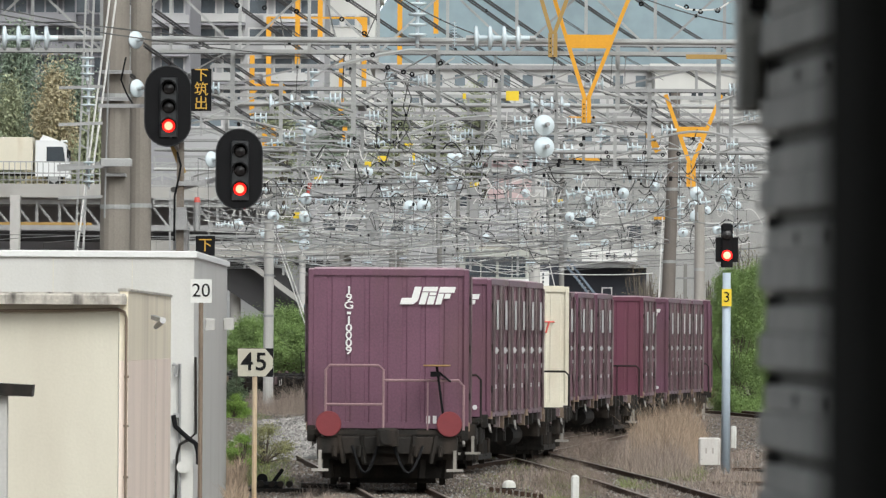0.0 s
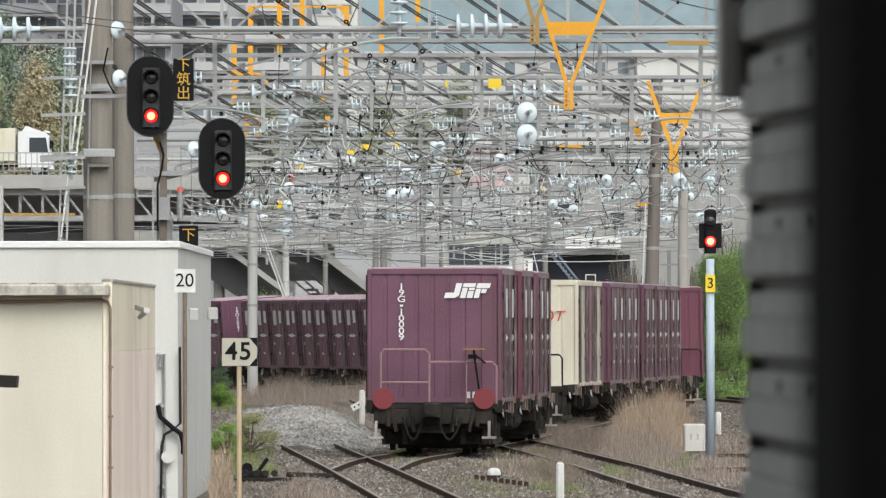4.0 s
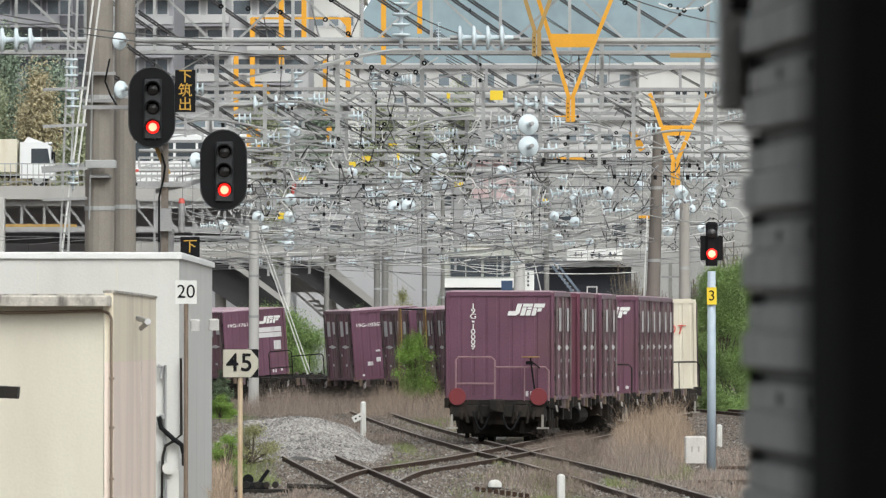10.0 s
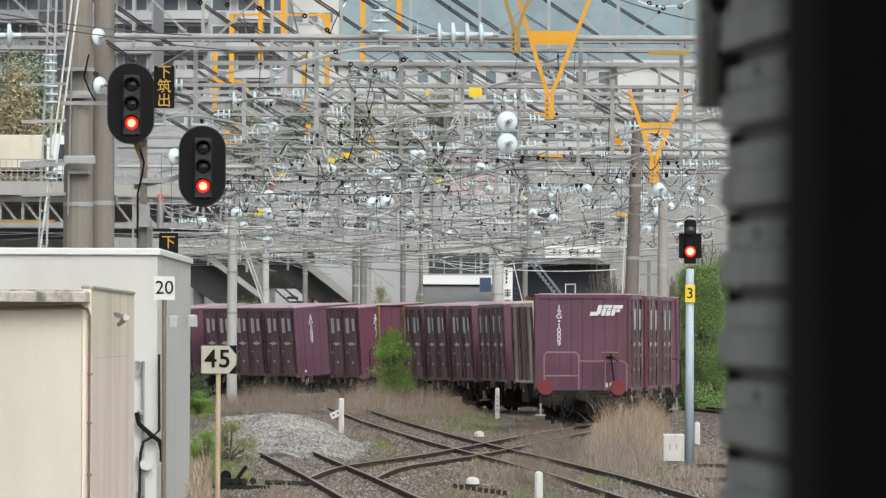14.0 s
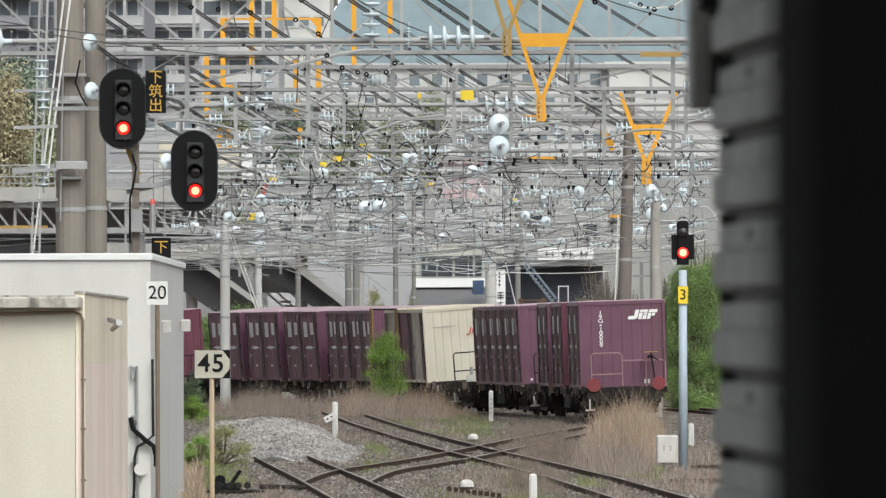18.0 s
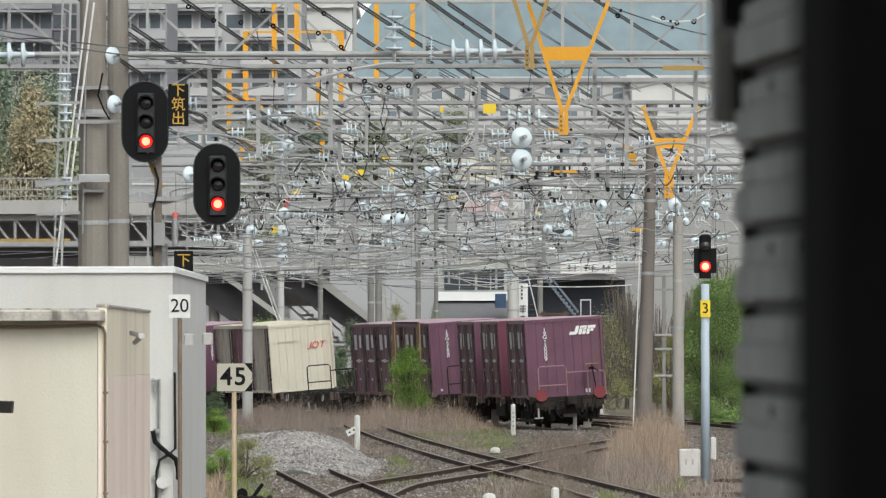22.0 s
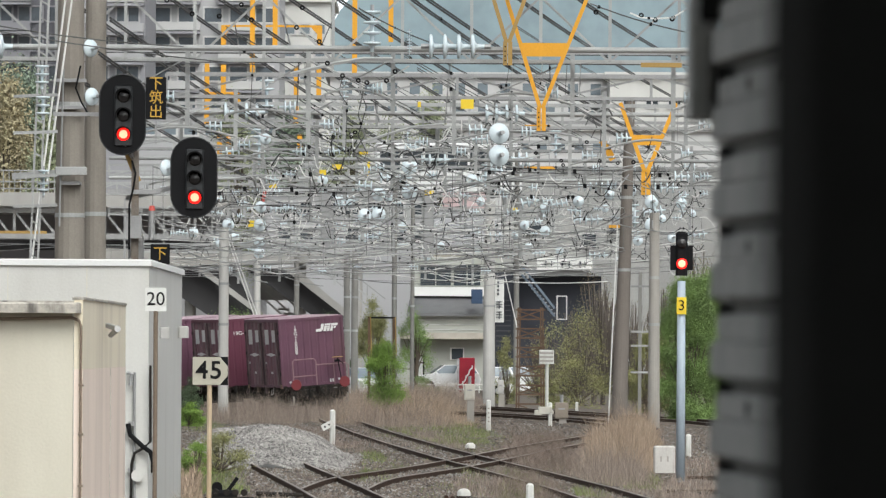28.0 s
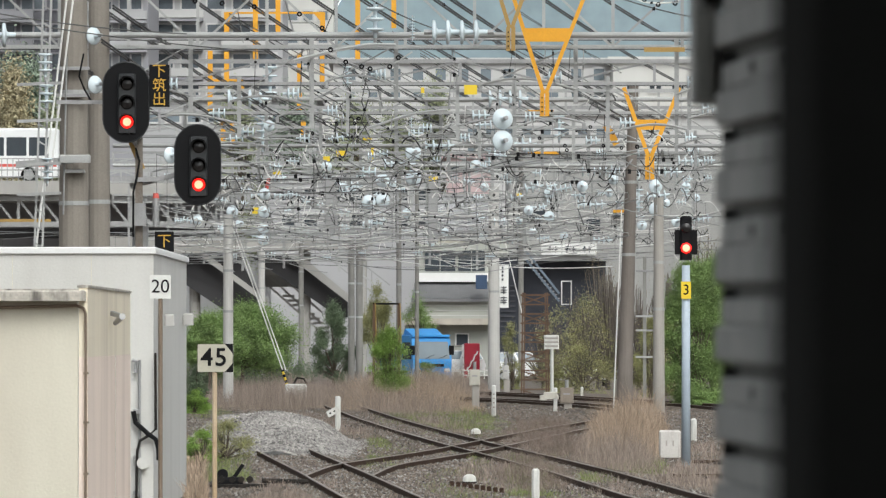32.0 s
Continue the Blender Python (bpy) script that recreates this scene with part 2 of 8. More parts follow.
def letters(text, size, material, thick=0.004, bold=0.0, wide=1.0):
    """A mesh of flat raised writing, in x and z, centred, facing -y."""
    key = (text, size, material.name, bold, wide)
    if key not in LETTERS:
        cu = bpy.data.curves.new("writing", "FONT")
        cu.body, cu.size, cu.extrude, cu.align_x, cu.align_y = text, size, thick, "CENTER", "CENTER"
        cu.offset = size * bold
        tmp = bpy.data.objects.new("writing", cu)
        scene.collection.objects.link(tmp)
        bpy.context.view_layer.update()
        me = bpy.data.meshes.new_from_object(tmp.evaluated_get(bpy.context.evaluated_depsgraph_get()))
        bpy.data.objects.remove(tmp)
        me.transform(Matrix.Diagonal((wide, 1, 1, 1)) @ pose(0, 0, 0, 90))
        me.materials.clear()
        me.materials.append(material)
        LETTERS[key] = me
    return LETTERS[key]


# ---- the way of the train ----
# seconds and bearing of the last vehicle's end as it runs away; it swings out on the points
WAY = [(-3, 745), (-2, 705), (-1, 664), (0, 612.5), (0.5, 603), (1, 584), (1.5, 573), (2, 585.5), (2.5, 608), (3, 648), (3.5, 684),
       (4, 723), (4.5, 760), (5, 791), (5.5, 813.5), (6, 828), (6.5, 837), (7, 825), (7.5, 809.5), (8, 792), (8.5, 783), (9, 789.5), (9.5, 805), (10, 835.5), (10.5, 866),
       (11, 890), (11.5, 914), (12, 937.5), (12.5, 959), (13, 981), (14, 1022.5), (15, 1063), (16.5, 1121), (17, 1125), (17.5, 1123), (18, 1111), (19, 1080), (20, 1046),
       (21, 1010), (22, 970), (23, 924), (24, 871), (25, 810), (25.5, 775), (26.5, 700), (27.5, 615), (28, 568), (28.5, 518), (29, 466)]
PACE = ((-3, 6.3), (16, 6.3), (24, 6.6), (70, 6.6))
CANT = ((15, 17, 20, 22, 24, 28, 30), (0, 0.5, 1.8, 2.9, 3.7, 4.4, 4.5))
BOGIE_1, BOGIE_2 = 2.6, 16.8          # bogie centres from a wagon's near end
_t = np.arange(-3, 70, 0.1)
_v = np.interp(_t, [r[0] for r in PACE], [r[1] for r in PACE])
_k = np.exp(-np.linspace(-1.4, 1.4, 7) ** 2)
_i0 = int(np.argmin(np.abs(_t)))
WAY_U = np.cumsum(_v) * 0.1
WAY_U -= WAY_U[_i0]


def end_line():
    """Plan positions of the train's end over time, at the train's pace."""
    b = np.interp(_t, [r[0] for r in WAY], [r[1] for r in WAY])
    late = _t > 29
    b[late] = 466 - 106 * (_t[late] - 29) - 0.5 * (_t[late] - 29) ** 2
    b = np.convolve(np.pad(b, 3, mode="edge"), _k / _k.sum(), "valid")
    d = np.zeros(len(_t))
    d[_i0] = 132.0
    for i in range(_i0, len(_t) - 1):
        dx = (b[i + 1] - b[i]) / F * d[i]
        d[i + 1] = d[i] + math.sqrt(max(0.02, (0.1 * _v[i]) ** 2 - dx ** 2))
    for i in range(_i0, 0, -1):
        dx = (b[i - 1] - b[i]) / F * d[i]
        d[i - 1] = d[i] - math.sqrt(max(0.02, (0.1 * _v[i]) ** 2 - dx ** 2))
    lean = np.sin(np.radians(np.interp(_t, *CANT)))
    return (b - MID) / F * d + 2.9 * lean, d


def rail_line():
    """The track under the bogies whose wagons' overhanging ends sweep along the end line."""
    u = np.arange(WAY_U[0], WAY_U[-1] + 25, 1.0)
    n = len(u)
    ends = np.arange(WAY_U[0], WAY_U[-1], 0.7)
    r = BOGIE_1 / (BOGIE_2 - BOGIE_1)
    A = np.zeros((len(ends) + n - 2, n))
    for i, e in enumerate(ends):
        for at, k in ((e + BOGIE_1, 1 + r), (e + BOGIE_2, -r)):
            j = int((at - u[0]) // 1)
            f = at - u[j]
            A[i, j] += k * (1 - f)
            A[i, j + 1] += k * f
    for i in range(n - 2):
        A[len(ends) + i, i:i + 3] = (2.5, -5.0, 2.5)
    out = []
    for line in end_line():
        rhs = np.concatenate([np.interp(ends, WAY_U, line), np.zeros(n - 2)])
        out.append(np.linalg.lstsq(A, rhs, rcond=None)[0])
    return u, out[0], out[1]


RAIL_U, RAIL_X, RAIL_Y = rail_line()


def gone(t):
    """How far the train has run at t seconds."""
    return float(np.interp(t, _t, WAY_U))


def way(u):
    return Vector((float(np.interp(u, RAIL_U, RAIL_X)), float(np.interp(u, RAIL_U, RAIL_Y)), 0))


def cant(u):
    """The lean of the track in degrees, to the left, in the far curve."""
    return float(np.interp(u, WAY_U, np.interp(_t, *CANT)))


def on_way(u):
    """The pose of a wagon whose near end stands at u, carried by its two bogies."""
    a, b = way(u + BOGIE_1), way(u + BOGIE_2)
    d = (b - a).normalized()
    e = a - d * BOGIE_1
    return pose(e.x, e.y, 0, 0, 0, math.degrees(math.atan2(-d.x, d.y))) @ pose(0, 0, 0, 0, -cant(u + 9.7), 0)


# ---- ground and tracks ----
def ground_material():
    m = mat("ground_gravel", (0.115, 0.094, 0.076), 0.95, vary=0.3, scale=0.35, grain=9.0, bump=0.8, dirt=(0.13, 0.11, 0.08), dirt_amount=0.7)
    return m


g = Geo()
g.add([(-3000, -60, -0.14), (3000, -60, -0.14), (3000, 4500, -0.14), (-3000, 4500, -0.14)], [(0, 1, 2, 3)])
thing("ground", g, ground_material(), "brown gravel and earth of the station yard", "ground", kind="structure")


# brown track stain, darkened further for the weak shadow under the wagons
BED = mat("stained_ballast", (0.085, 0.066, 0.052), 0.95, vary=0.4, scale=1.2, grain=12, bump=0.9, dirt=(0.05, 0.042, 0.035), dirt_amount=0.7)


BED_LINES = []


def track(name, pts, label, sleepers=True):
    """Two rails on sleepers along a line of ground points."""
    pts = [Vector(p) for p in pts]
    BED_LINES.append(np.array([(p.x, p.y) for p in pts]))
    ob = thing(name, None, None, label, "railway track", kind="structure")
    for side in (-1, 1):
        feet, heads = Geo(), Geo()
        line = []
        for i, p in enumerate(pts):
            d = (pts[min(i + 1, len(pts) - 1)] - pts[max(i - 1, 0)]).normalized()
            line.append(p + Vector((d.y, -d.x, 0)) * side * 0.55)
        for a, b in zip(line, line[1:]):
            feet.bar(a - Vector((0, 0, 0.03)), b - Vector((0, 0, 0.03)), 0.065, 0.13)
            feet.bar(a - Vector((0, 0, 0.125)), b - Vector((0, 0, 0.125)), 0.13, 0.03)
            heads.bar(a + Vector((0, 0, 0.042)), b + Vector((0, 0, 0.042)), 0.038, 0.012)
        rail = part("rail", feet, RAIL, ob, "rusty brown rail")
        part("rail_head", heads, RAIL_TOP, rail, "worn bright rail head")
    bed = Geo()
    edge = []
    for i, p in enumerate(pts):
        d = (pts[min(i + 1, len(pts) - 1)] - pts[max(i - 1, 0)]).normalized()
        q = Vector((d.y, -d.x, 0))
        edge += [p - q * 1.35 - Vector((0, 0, 0.145)), p - q * 0.95 - Vector((0, 0, 0.064)), p + q * 0.95 - Vector((0, 0, 0.064)), p + q * 1.35 - Vector((0, 0, 0.145))]
    bed.add(edge, [(4 * i + k, 4 * i + k + 1, 4 * i + k + 5, 4 * i + k + 4) for i in range(len(pts) - 1) for k in range(3)])
    part("ballast_bed", bed, BED, ob, "rust-brown stained ballast bed, darkened for weak shadow")
    if sleepers:
        me = Geo().box(-1.05, 1.05, -0.11, 0.11, -0.25, -0.056).mesh("sleeper", SLEEPER)
        run = 0.0
        for a, b in zip(pts, pts[1:]):
            d = b - a
            while run < d.length:
                p = a + d * (run / d.length)
                part("sleeper", me, None, ob, at=pose(p.x, p.y, 0, 0, 0, math.degrees(math.atan2(-d.x, d.y))))
                run += 0.85
            run -= d.length
    return ob


MAIN = [ground_at(a, b) for a, b in ((600, 846), (649, 827), (720, 815), (795, 803), (860, 790), (930, 775), (1000, 761), (1060, 751), (1105, 742), (1128, 734), (1110, 726), (1040, 718), (930, 711), (820, 706), (700, 702), (560, 699), (400, 696), (230, 694))]


def eased(pts, n):
    """A smooth line through the points."""
    out = []
    for i in range(len(pts) - 1):
        a, b, c, d = pts[max(i - 1, 0)], pts[i], pts[i + 1], pts[min(i + 2, len(pts) - 1)]
        for k in range(n):
            t = k / n
            out.append(0.5 * (2 * b + (c - a) * t + (2 * a - 5 * b + 4 * c - d) * t * t + (3 * b - a - 3 * c + d) * t ** 3))
    return out + [pts[-1]]


track("track_main", eased(MAIN, 8), "rusty main track curving through the yard")
T2 = [ground_at(a, b) for a, b in ((1171 + 260, 881 + 66), (1171, 881), (1035, 840), (930, 813), (835, 790), (742, 765), (672, 744), (594, 716))]
track("track_crossing", [T2[i].lerp(T2[i + 1], k / 6) for i in range(len(T2) - 1) for k in range(6)], "rusty track crossing the main line at a flat angle")
T1 = [ground_at(a, b) for a, b in ((800, 950), (668, 881), (590, 841), (527, 812), (484, 791), (430, 768))]
track("track_siding", [T1[i].lerp(T1[i + 1], k / 6) for i in range(len(T1) - 1) for k in range(6)], "rusty siding track beside the gravel heap")


# ---- the container train ----
CASTING = mat("rusty_casting", (0.24, 0.17, 0.12), 0.8, vary=0.3, scale=8)
BODY, TALL, LONG = 2.52, 2.5, 3.715


def logo(geo, x, z, k=1.0):
    """White slanted strokes of the operator's mark."""
    def stroke(pts):
        geo.prism([(x + (px + 0.28 * pz) * k, z + pz * k) for px, pz in pts], -0.012, -0.004)
    stroke([(-0.42, -0.15), (-0.20, -0.15), (-0.13, -0.09), (-0.13, 0.15), (-0.25, 0.15), (-0.25, -0.04), (-0.42, -0.04)])
    stroke([(-0.10, -0.15), (0.01, -0.15), (0.01, 0.055), (-0.10, 0.055)])
    stroke([(0.035, -0.15), (0.15, -0.15), (0.15, -0.01), (0.035, -0.01)])
    stroke([(-0.10, 0.07), (0.15, 0.07), (0.15, 0.15), (-0.10, 0.15)])
    stroke([(0.035, 0.005), (0.15, 0.005), (0.15, 0.055), (0.035, 0.055)])
    stroke([(0.18, -0.15), (0.28, -0.15), (0.28, 0.035), (0.18, 0.035)])
    stroke([(0.18, 0.05), (0.45, 0.05), (0.45, 0.15), (0.18, 0.15)])
    stroke([(0.30, -0.05), (0.40, -0.05), (0.40, 0.035), (0.30, 0.035)])


def container(number, paint=PURPLE, logo_on=True, sideways=False, labels_on=False, length=LONG, tall=TALL, door=PURPLE_DARK, kind="purple"):
    """A freight container: corner frame, ribbed end, two doors a side with lock bars and stickers, roof."""
    words = {"purple": "dark purple steel freight container on a flat wagon", "red": "reddish purple steel freight container on a flat wagon",
             "cream": "cream white freight container with red lettering, grey doors", "teal": "teal blue freight container with white lettering"}
    ob = new("freight_container")
    tagged(ob, words[kind], "freight container", "containers on the train")
    h, w = BODY / 2, length
    frame_geo = Geo()
    for x in (-h, h - 0.09):
        for y in (0.0, w - 0.09):
            frame_geo.chamfer_box(x, x + 0.09, y, y + 0.09, 0, tall - 0.02, 0.015)
    for z in (0, tall - 0.11):
        for y in (0.004, w - 0.084):
            frame_geo.box(-h + 0.08, h - 0.08, y, y + 0.08, z, z + 0.1)
        for x in (-h + 0.004, h - 0.084):
            frame_geo.box(x, x + 0.08, 0.08, w - 0.08, z, z + 0.1)
    part("corner_frame", frame_geo, paint, ob)
    for x in (-1, 1):
        for y in (0.02, w - 0.17):
            part("corner_casting", Geo().chamfer_box(x * h - 0.02 if x < 0 else x * h - 0.14, x * h + 0.14 if x < 0 else x * h + 0.02, y, y + 0.15, -0.04, 0.1, 0.015), CASTING, ob, "rust-stained corner casting")
            for z in (0.5, 1.25, 2.0):
                part("hinge", Geo().chamfer_box(x * h - 0.03, x * h + 0.03, y + 0.02, y + 0.13, z - 0.06, z + 0.06, 0.01), DARK_STEEL, ob)
    # end walls: trapezoid ribs
    for y, s in ((0.03, 1), (w - 0.03, -1)):
        e = Geo()
        n = 8
        step = (BODY - 0.18) / n
        xs = []
        for i in range(n):
            x = -h + 0.09 + i * step
            xs += [(x, 0), (x + step * 0.7, 0), (x + step * 0.76, 0.014), (x + step * 0.94, 0.014)]
        xs.append((h - 0.09, 0))
        verts = [(x, y + s * d, z) for x, d in xs for z in (0.1, tall - 0.11)]
        e.add(verts, [(2 * i, 2 * i + 2, 2 * i + 3, 2 * i + 1) for i in range(len(xs) - 1)])
        part("end_wall", e, paint, ob)
    # roof with shallow ribs
    r = Geo().box(-h + 0.01, h - 0.01, 0.01, w - 0.01, tall - 0.02, tall)
    r_mat = ROOF_PINK if kind in ("purple", "red") else paint
    top = part("roof", r, r_mat, ob, "faded pink roof" if kind in ("purple", "red") else "")
    for i in range(6):
        y = (i + 0.5) * w / 6
        part("roof_rib", Geo().box(-h + 0.1, h - 0.1, y - 0.12, y + 0.12, tall, tall + 0.02), r_mat, top)
    for s in (-1, 1):
        leaves = 3 if kind == "cream" else 2
        for k in range(leaves):
            y0, y1 = 0.09 + k * (w - 0.18) / leaves, 0.09 + (k + 1) * (w - 0.18) / leaves
            leaf = Geo()
            n = 5
            step = (y1 - y0 - 0.02) / n
            ys = []
            for i in range(n):
                y = y0 + 0.01 + i * step
                ys += [(y, 0), (y + step * 0.62, 0), (y + step * 0.68, 0.06), (y + step * 0.94, 0.06)]
            ys.append((y1 - 0.01, 0))
            x = s * (h - 0.03)
            verts = [(x - s * d, y, z) for y, d in ys for z in (0.1, tall - 0.11)]
            leaf.add(verts, [(2 * i, 2 * i + 2, 2 * i + 3, 2 * i + 1) for i in range(len(ys) - 1)])
            d = part("door", leaf, (PURPLE_DARK if leaves == 3 and k == 1 else door), ob)
            for y in (y0 + 0.22, y1 - 0.2):
                bars = Geo()
                bars.tube((s * (h + 0.025), y, 0.08), (s * (h + 0.025), y, tall - 0.12), 0.026, n=6)
                bars.box(s * (h - 0.005) - 0.02, s * (h - 0.005) + 0.02, y - 0.05, y + 0.05, 1.15, 1.25)
                bars.box(s * (h - 0.005) - 0.02, s * (h - 0.005) + 0.02, y - 0.06, y + 0.06, 0.62, 0.68)
                part("lock_bar", bars, LOCK_BAR, d)
            # near-black strips draw the gap shadows along the door edges
            for y in (y0 + 0.02, y1 - 0.02):
                jamb = Geo()
                jamb.chamfer_box(s * (h + 0.012) - 0.02, s * (h + 0.012) + 0.02, y - 0.025, y + 0.025, 0.1, tall - 0.12, 0.008)
                part("door_edge", jamb, DOOR_EDGE, d, "near-black strip for the gap shadow at the door edge")
            if kind in ("purple", "red"):
                for y, z0, z1, wide in ((y0 + 0.50, 1.66, 2.10, 0.42), (y1 - 0.52, 1.58, 2.12, 0.40), (y0 + 0.9, 0.50, 0.58, 0.2), (y1 - 0.3, 0.86, 0.94, 0.14)):
                    part("sticker", Geo().box(s * (h + 0.001) - 0.003, s * (h + 0.001) + 0.003, y - wide / 2, y + wide / 2, z0, z1), STICKER, d, "white label sticker")
                c = (y0 + y1) / 2
                part("diamond_mark", Geo().add([(s * (h + 0.012), c - 0.55, 1.2), (s * (h + 0.012), c, 1.27), (s * (h + 0.012), c + 0.55, 1.2), (s * (h + 0.012), c, 1.13)], [(0, 1, 2, 3)]), STICKER, d, "white painted diamond")
    marks = Geo()
    if logo_on and kind in ("purple", "red"):
        logo(marks, 0.60, tall - 0.42, 0.92)
        part("mark", marks, WHITE, ob, "white slanted logo shape")
    if number:
        if sideways:
            part("number", letters(number, 0.18, WHITE, 0.004, 0.012, 1.2), None, ob, "white painted number", at=(-0.62, 0.0, tall - 0.55))
        else:
            for i, c in enumerate(number):
                if c != "-":
                    part("number", letters(c, 0.165, WHITE, 0.004, 0.014, 1.3), None, ob, at=(-0.62, 0.0, tall - 0.345 - i * 0.118))
                else:
                    part("number", Geo().box(-0.03, 0.03, -0.004, 0.004, -0.02, 0.02), WHITE, ob, at=(-0.62, 0.0, tall - 0.345 - i * 0.118))
    if number and logo_on:
        for x, z in ((-0.93, 0.17), (0.97, 0.17)):
            part("round_mark", Geo().tube((x, -0.004, z), (x, 0.006, z), 0.045, n=14), STICKER, ob)
        for x in (0.60, 0.70):
            part("placard", Geo().box(x, x + 0.06, -0.004, 0.006, 0.08, 0.2), STICKER, ob)
    if labels_on:
        for k, (x0, x1, z0, z1) in enumerate(((0.1, 1.05, 1.62, 1.80), (0.1, 1.05, 1.42, 1.60), (0.72, 1.0, 0.95, 1.28), (-0.42, -0.26, 0.98, 1.05), (-0.42, -0.26, 0.62, 0.78), (-0.75, -0.55, 0.5, 0.64))):
            part("label_plate", Geo().box(x0, x1, -0.004, 0.01, z0, z1), STICKER, ob)
    if kind == "cream":
        j = Geo()
        ring_pts = [(0.55 + 0.11 * math.cos(q * math.pi / 6) + 0.025 * math.sin(q * math.pi / 6), 1.66 + 0.12 * math.sin(q * math.pi / 6)) for q in range(13)]
        j.line([(x_, -0.004, z_) for x_, z_ in ring_pts], 0.021, 5)
        j.line([(0.40, -0.004, 1.78), (0.34, -0.004, 1.58), (0.29, -0.004, 1.53), (0.22, -0.004, 1.55)], 0.021, 5)
        j.line([(0.85, -0.004, 1.78), (0.78, -0.004, 1.54)], 0.021, 5)
        j.line([(0.74, -0.004, 1.77), (0.96, -0.004, 1.77)], 0.016, 5)
        part("mark", j, RED_INK, ob, "red slanted logo shape")
        part("mark", Geo().box(-0.95, -0.15, -0.004, 0.002, 1.83, 1.87), mat("faded_red_print", (0.50, 0.42, 0.38), 0.6), ob, "faded pink line of lettering")
    if kind == "teal":
        lab = Geo()
        for k in range(4):
            lab.box(-0.5, 0.55 - 0.1 * k, -0.004, 0.004, 1.25 + 0.2 * k, 1.36 + 0.2 * k)
        part("mark", lab, STICKER, ob, "rows of white lettering bars")
    return ob


def wagon(tail=False):
    """A flat container wagon with two bogies, end rails and, at the train's tail, red marker discs."""
    ob = new("flat_wagon")
    tagged(ob, "black steel container flat wagon" + (" with red tail discs" if tail else ""), "railway wagon", "wagons of the train")
    L = 19.4
    deck = Geo()
    for x in (-0.55, 0.55):
        deck.box(x - 0.09, x + 0.09, 0.3, L - 0.3, 0.72, 0.98)
    for x in (-1.08, 1.08):
        deck.box(x - 0.04, x + 0.04, 0.2, L - 0.2, 0.86, 0.97)
    for i in range(20):
        y = 0.5 + i * (L - 1) / 19
        deck.box(-1.15, 1.15, y - 0.06, y + 0.06, 0.86, 0.965)
    part("underframe", deck, DARK_STEEL, ob)
    # clamps and lashing lugs along both edges, some rusty, some pale
    for i in range(22):
        for x in (-1.2, 1.2):
            y = 0.45 + i * (L - 0.9) / 21 + 0.12 * math.sin(i * 7.3 + x)
            drop = 0.10 + 0.12 * abs(math.sin(i * 3.7 + 2 * x))
            part("container_clamp", Geo().chamfer_box(x - 0.06, x + 0.06, y - 0.07, y + 0.07, 0.98 - drop, 1.03, 0.01), (DARK_STEEL, CLAMP_RUST, DARK_STEEL, DARK_STEEL, LOCK_BAR)[(i * 7 + int(x > 0) * 3) % 5], ob)
        if i % 3 == 1:
            y = 0.45 + i * (L - 0.9) / 21 + 0.4
            for x in (-1.16, 1.16):
                part("lashing_bar", Geo().line([(x, y, 0.95), (x * 1.03, y, 0.74), (x * 1.03, y + 0.2, 0.70), (x, y + 0.22, 0.9)], 0.018, 5), CONCRETE_PALE if i % 2 else LOCK_BAR, ob)
    for y0 in (0.0, L - 0.18):
        beam = Geo().chamfer_box(-1.1, 1.1, y0, y0 + 0.18, 0.60, 0.86, 0.02)
        beam.box(-1.2, 1.2, y0 + 0.02, y0 + 0.1, 0.9, 0.965)
        for x in (-0.75, -0.4, 0.4, 0.75):
            beam.bar((x, y0, 0.88), (x * 0.9, y0 - 0.03, 0.45), 0.07, 0.05)
            beam.tube((x * 1.1, y0 - 0.06, 0.55), (x * 1.1, y0 - 0.06, 0.72), 0.04, n=8)
        part("end_beam", beam, DARK_STEEL, ob)
    for y, s in ((0, -1), (L, 1)):
        c = Geo().chamfer_box(-0.17, 0.17, y - 0.35 if s < 0 else y, y if s < 0 else y + 0.35, 0.72, 1.0, 0.04)
        c.tube((0, y, 0.86), (0, y + s * 0.4, 0.86), 0.12, n=10)
        part("coupler", c, DARK_STEEL, ob)
        for x0, x1 in ((-0.55, -0.15), (0.55, 0.1)):
            hose = Geo()
            hose.line([(x0 + (x1 - x0) * k / 8, y + s * (0.1 + 0.15 * math.sin(k / 8 * math.pi)), 0.72 - 0.42 * math.sin(k / 8 * math.pi)) for k in range(9)], 0.025)
            part("air_hose", hose, BLACK, ob)
        for x in (-1.05, 1.05):
            st = Geo().bar((x, y + s * 0.05, 0.65), (x, y + s * 0.05, 0.34), 0.05, 0.05)
            st.box(x - 0.13, x + 0.13, y + s * 0.05 - 0.1, y + s * 0.05 + 0.1, 0.32, 0.36)
            part("step", st, CONCRETE, ob, "worn whitish footstep")
    for y0 in (2.6, L - 2.6):
        bogie = Geo()
        for x in (-0.82, 0.82):
            bogie.box(x - 0.06, x + 0.06, y0 - 1.25, y0 + 1.25, 0.42, 0.62)
            bogie.box(x - 0.1, x + 0.1, y0 - 0.3, y0 + 0.3, 0.22, 0.6)
            for dy in (-0.95, 0.95):
                bogie.box(x - 0.1, x + 0.1, y0 + dy - 0.16, y0 + dy + 0.16, 0.3, 0.62)
        bogie.box(-1.0, 1.0, y0 - 0.2, y0 + 0.2, 0.45, 0.75)
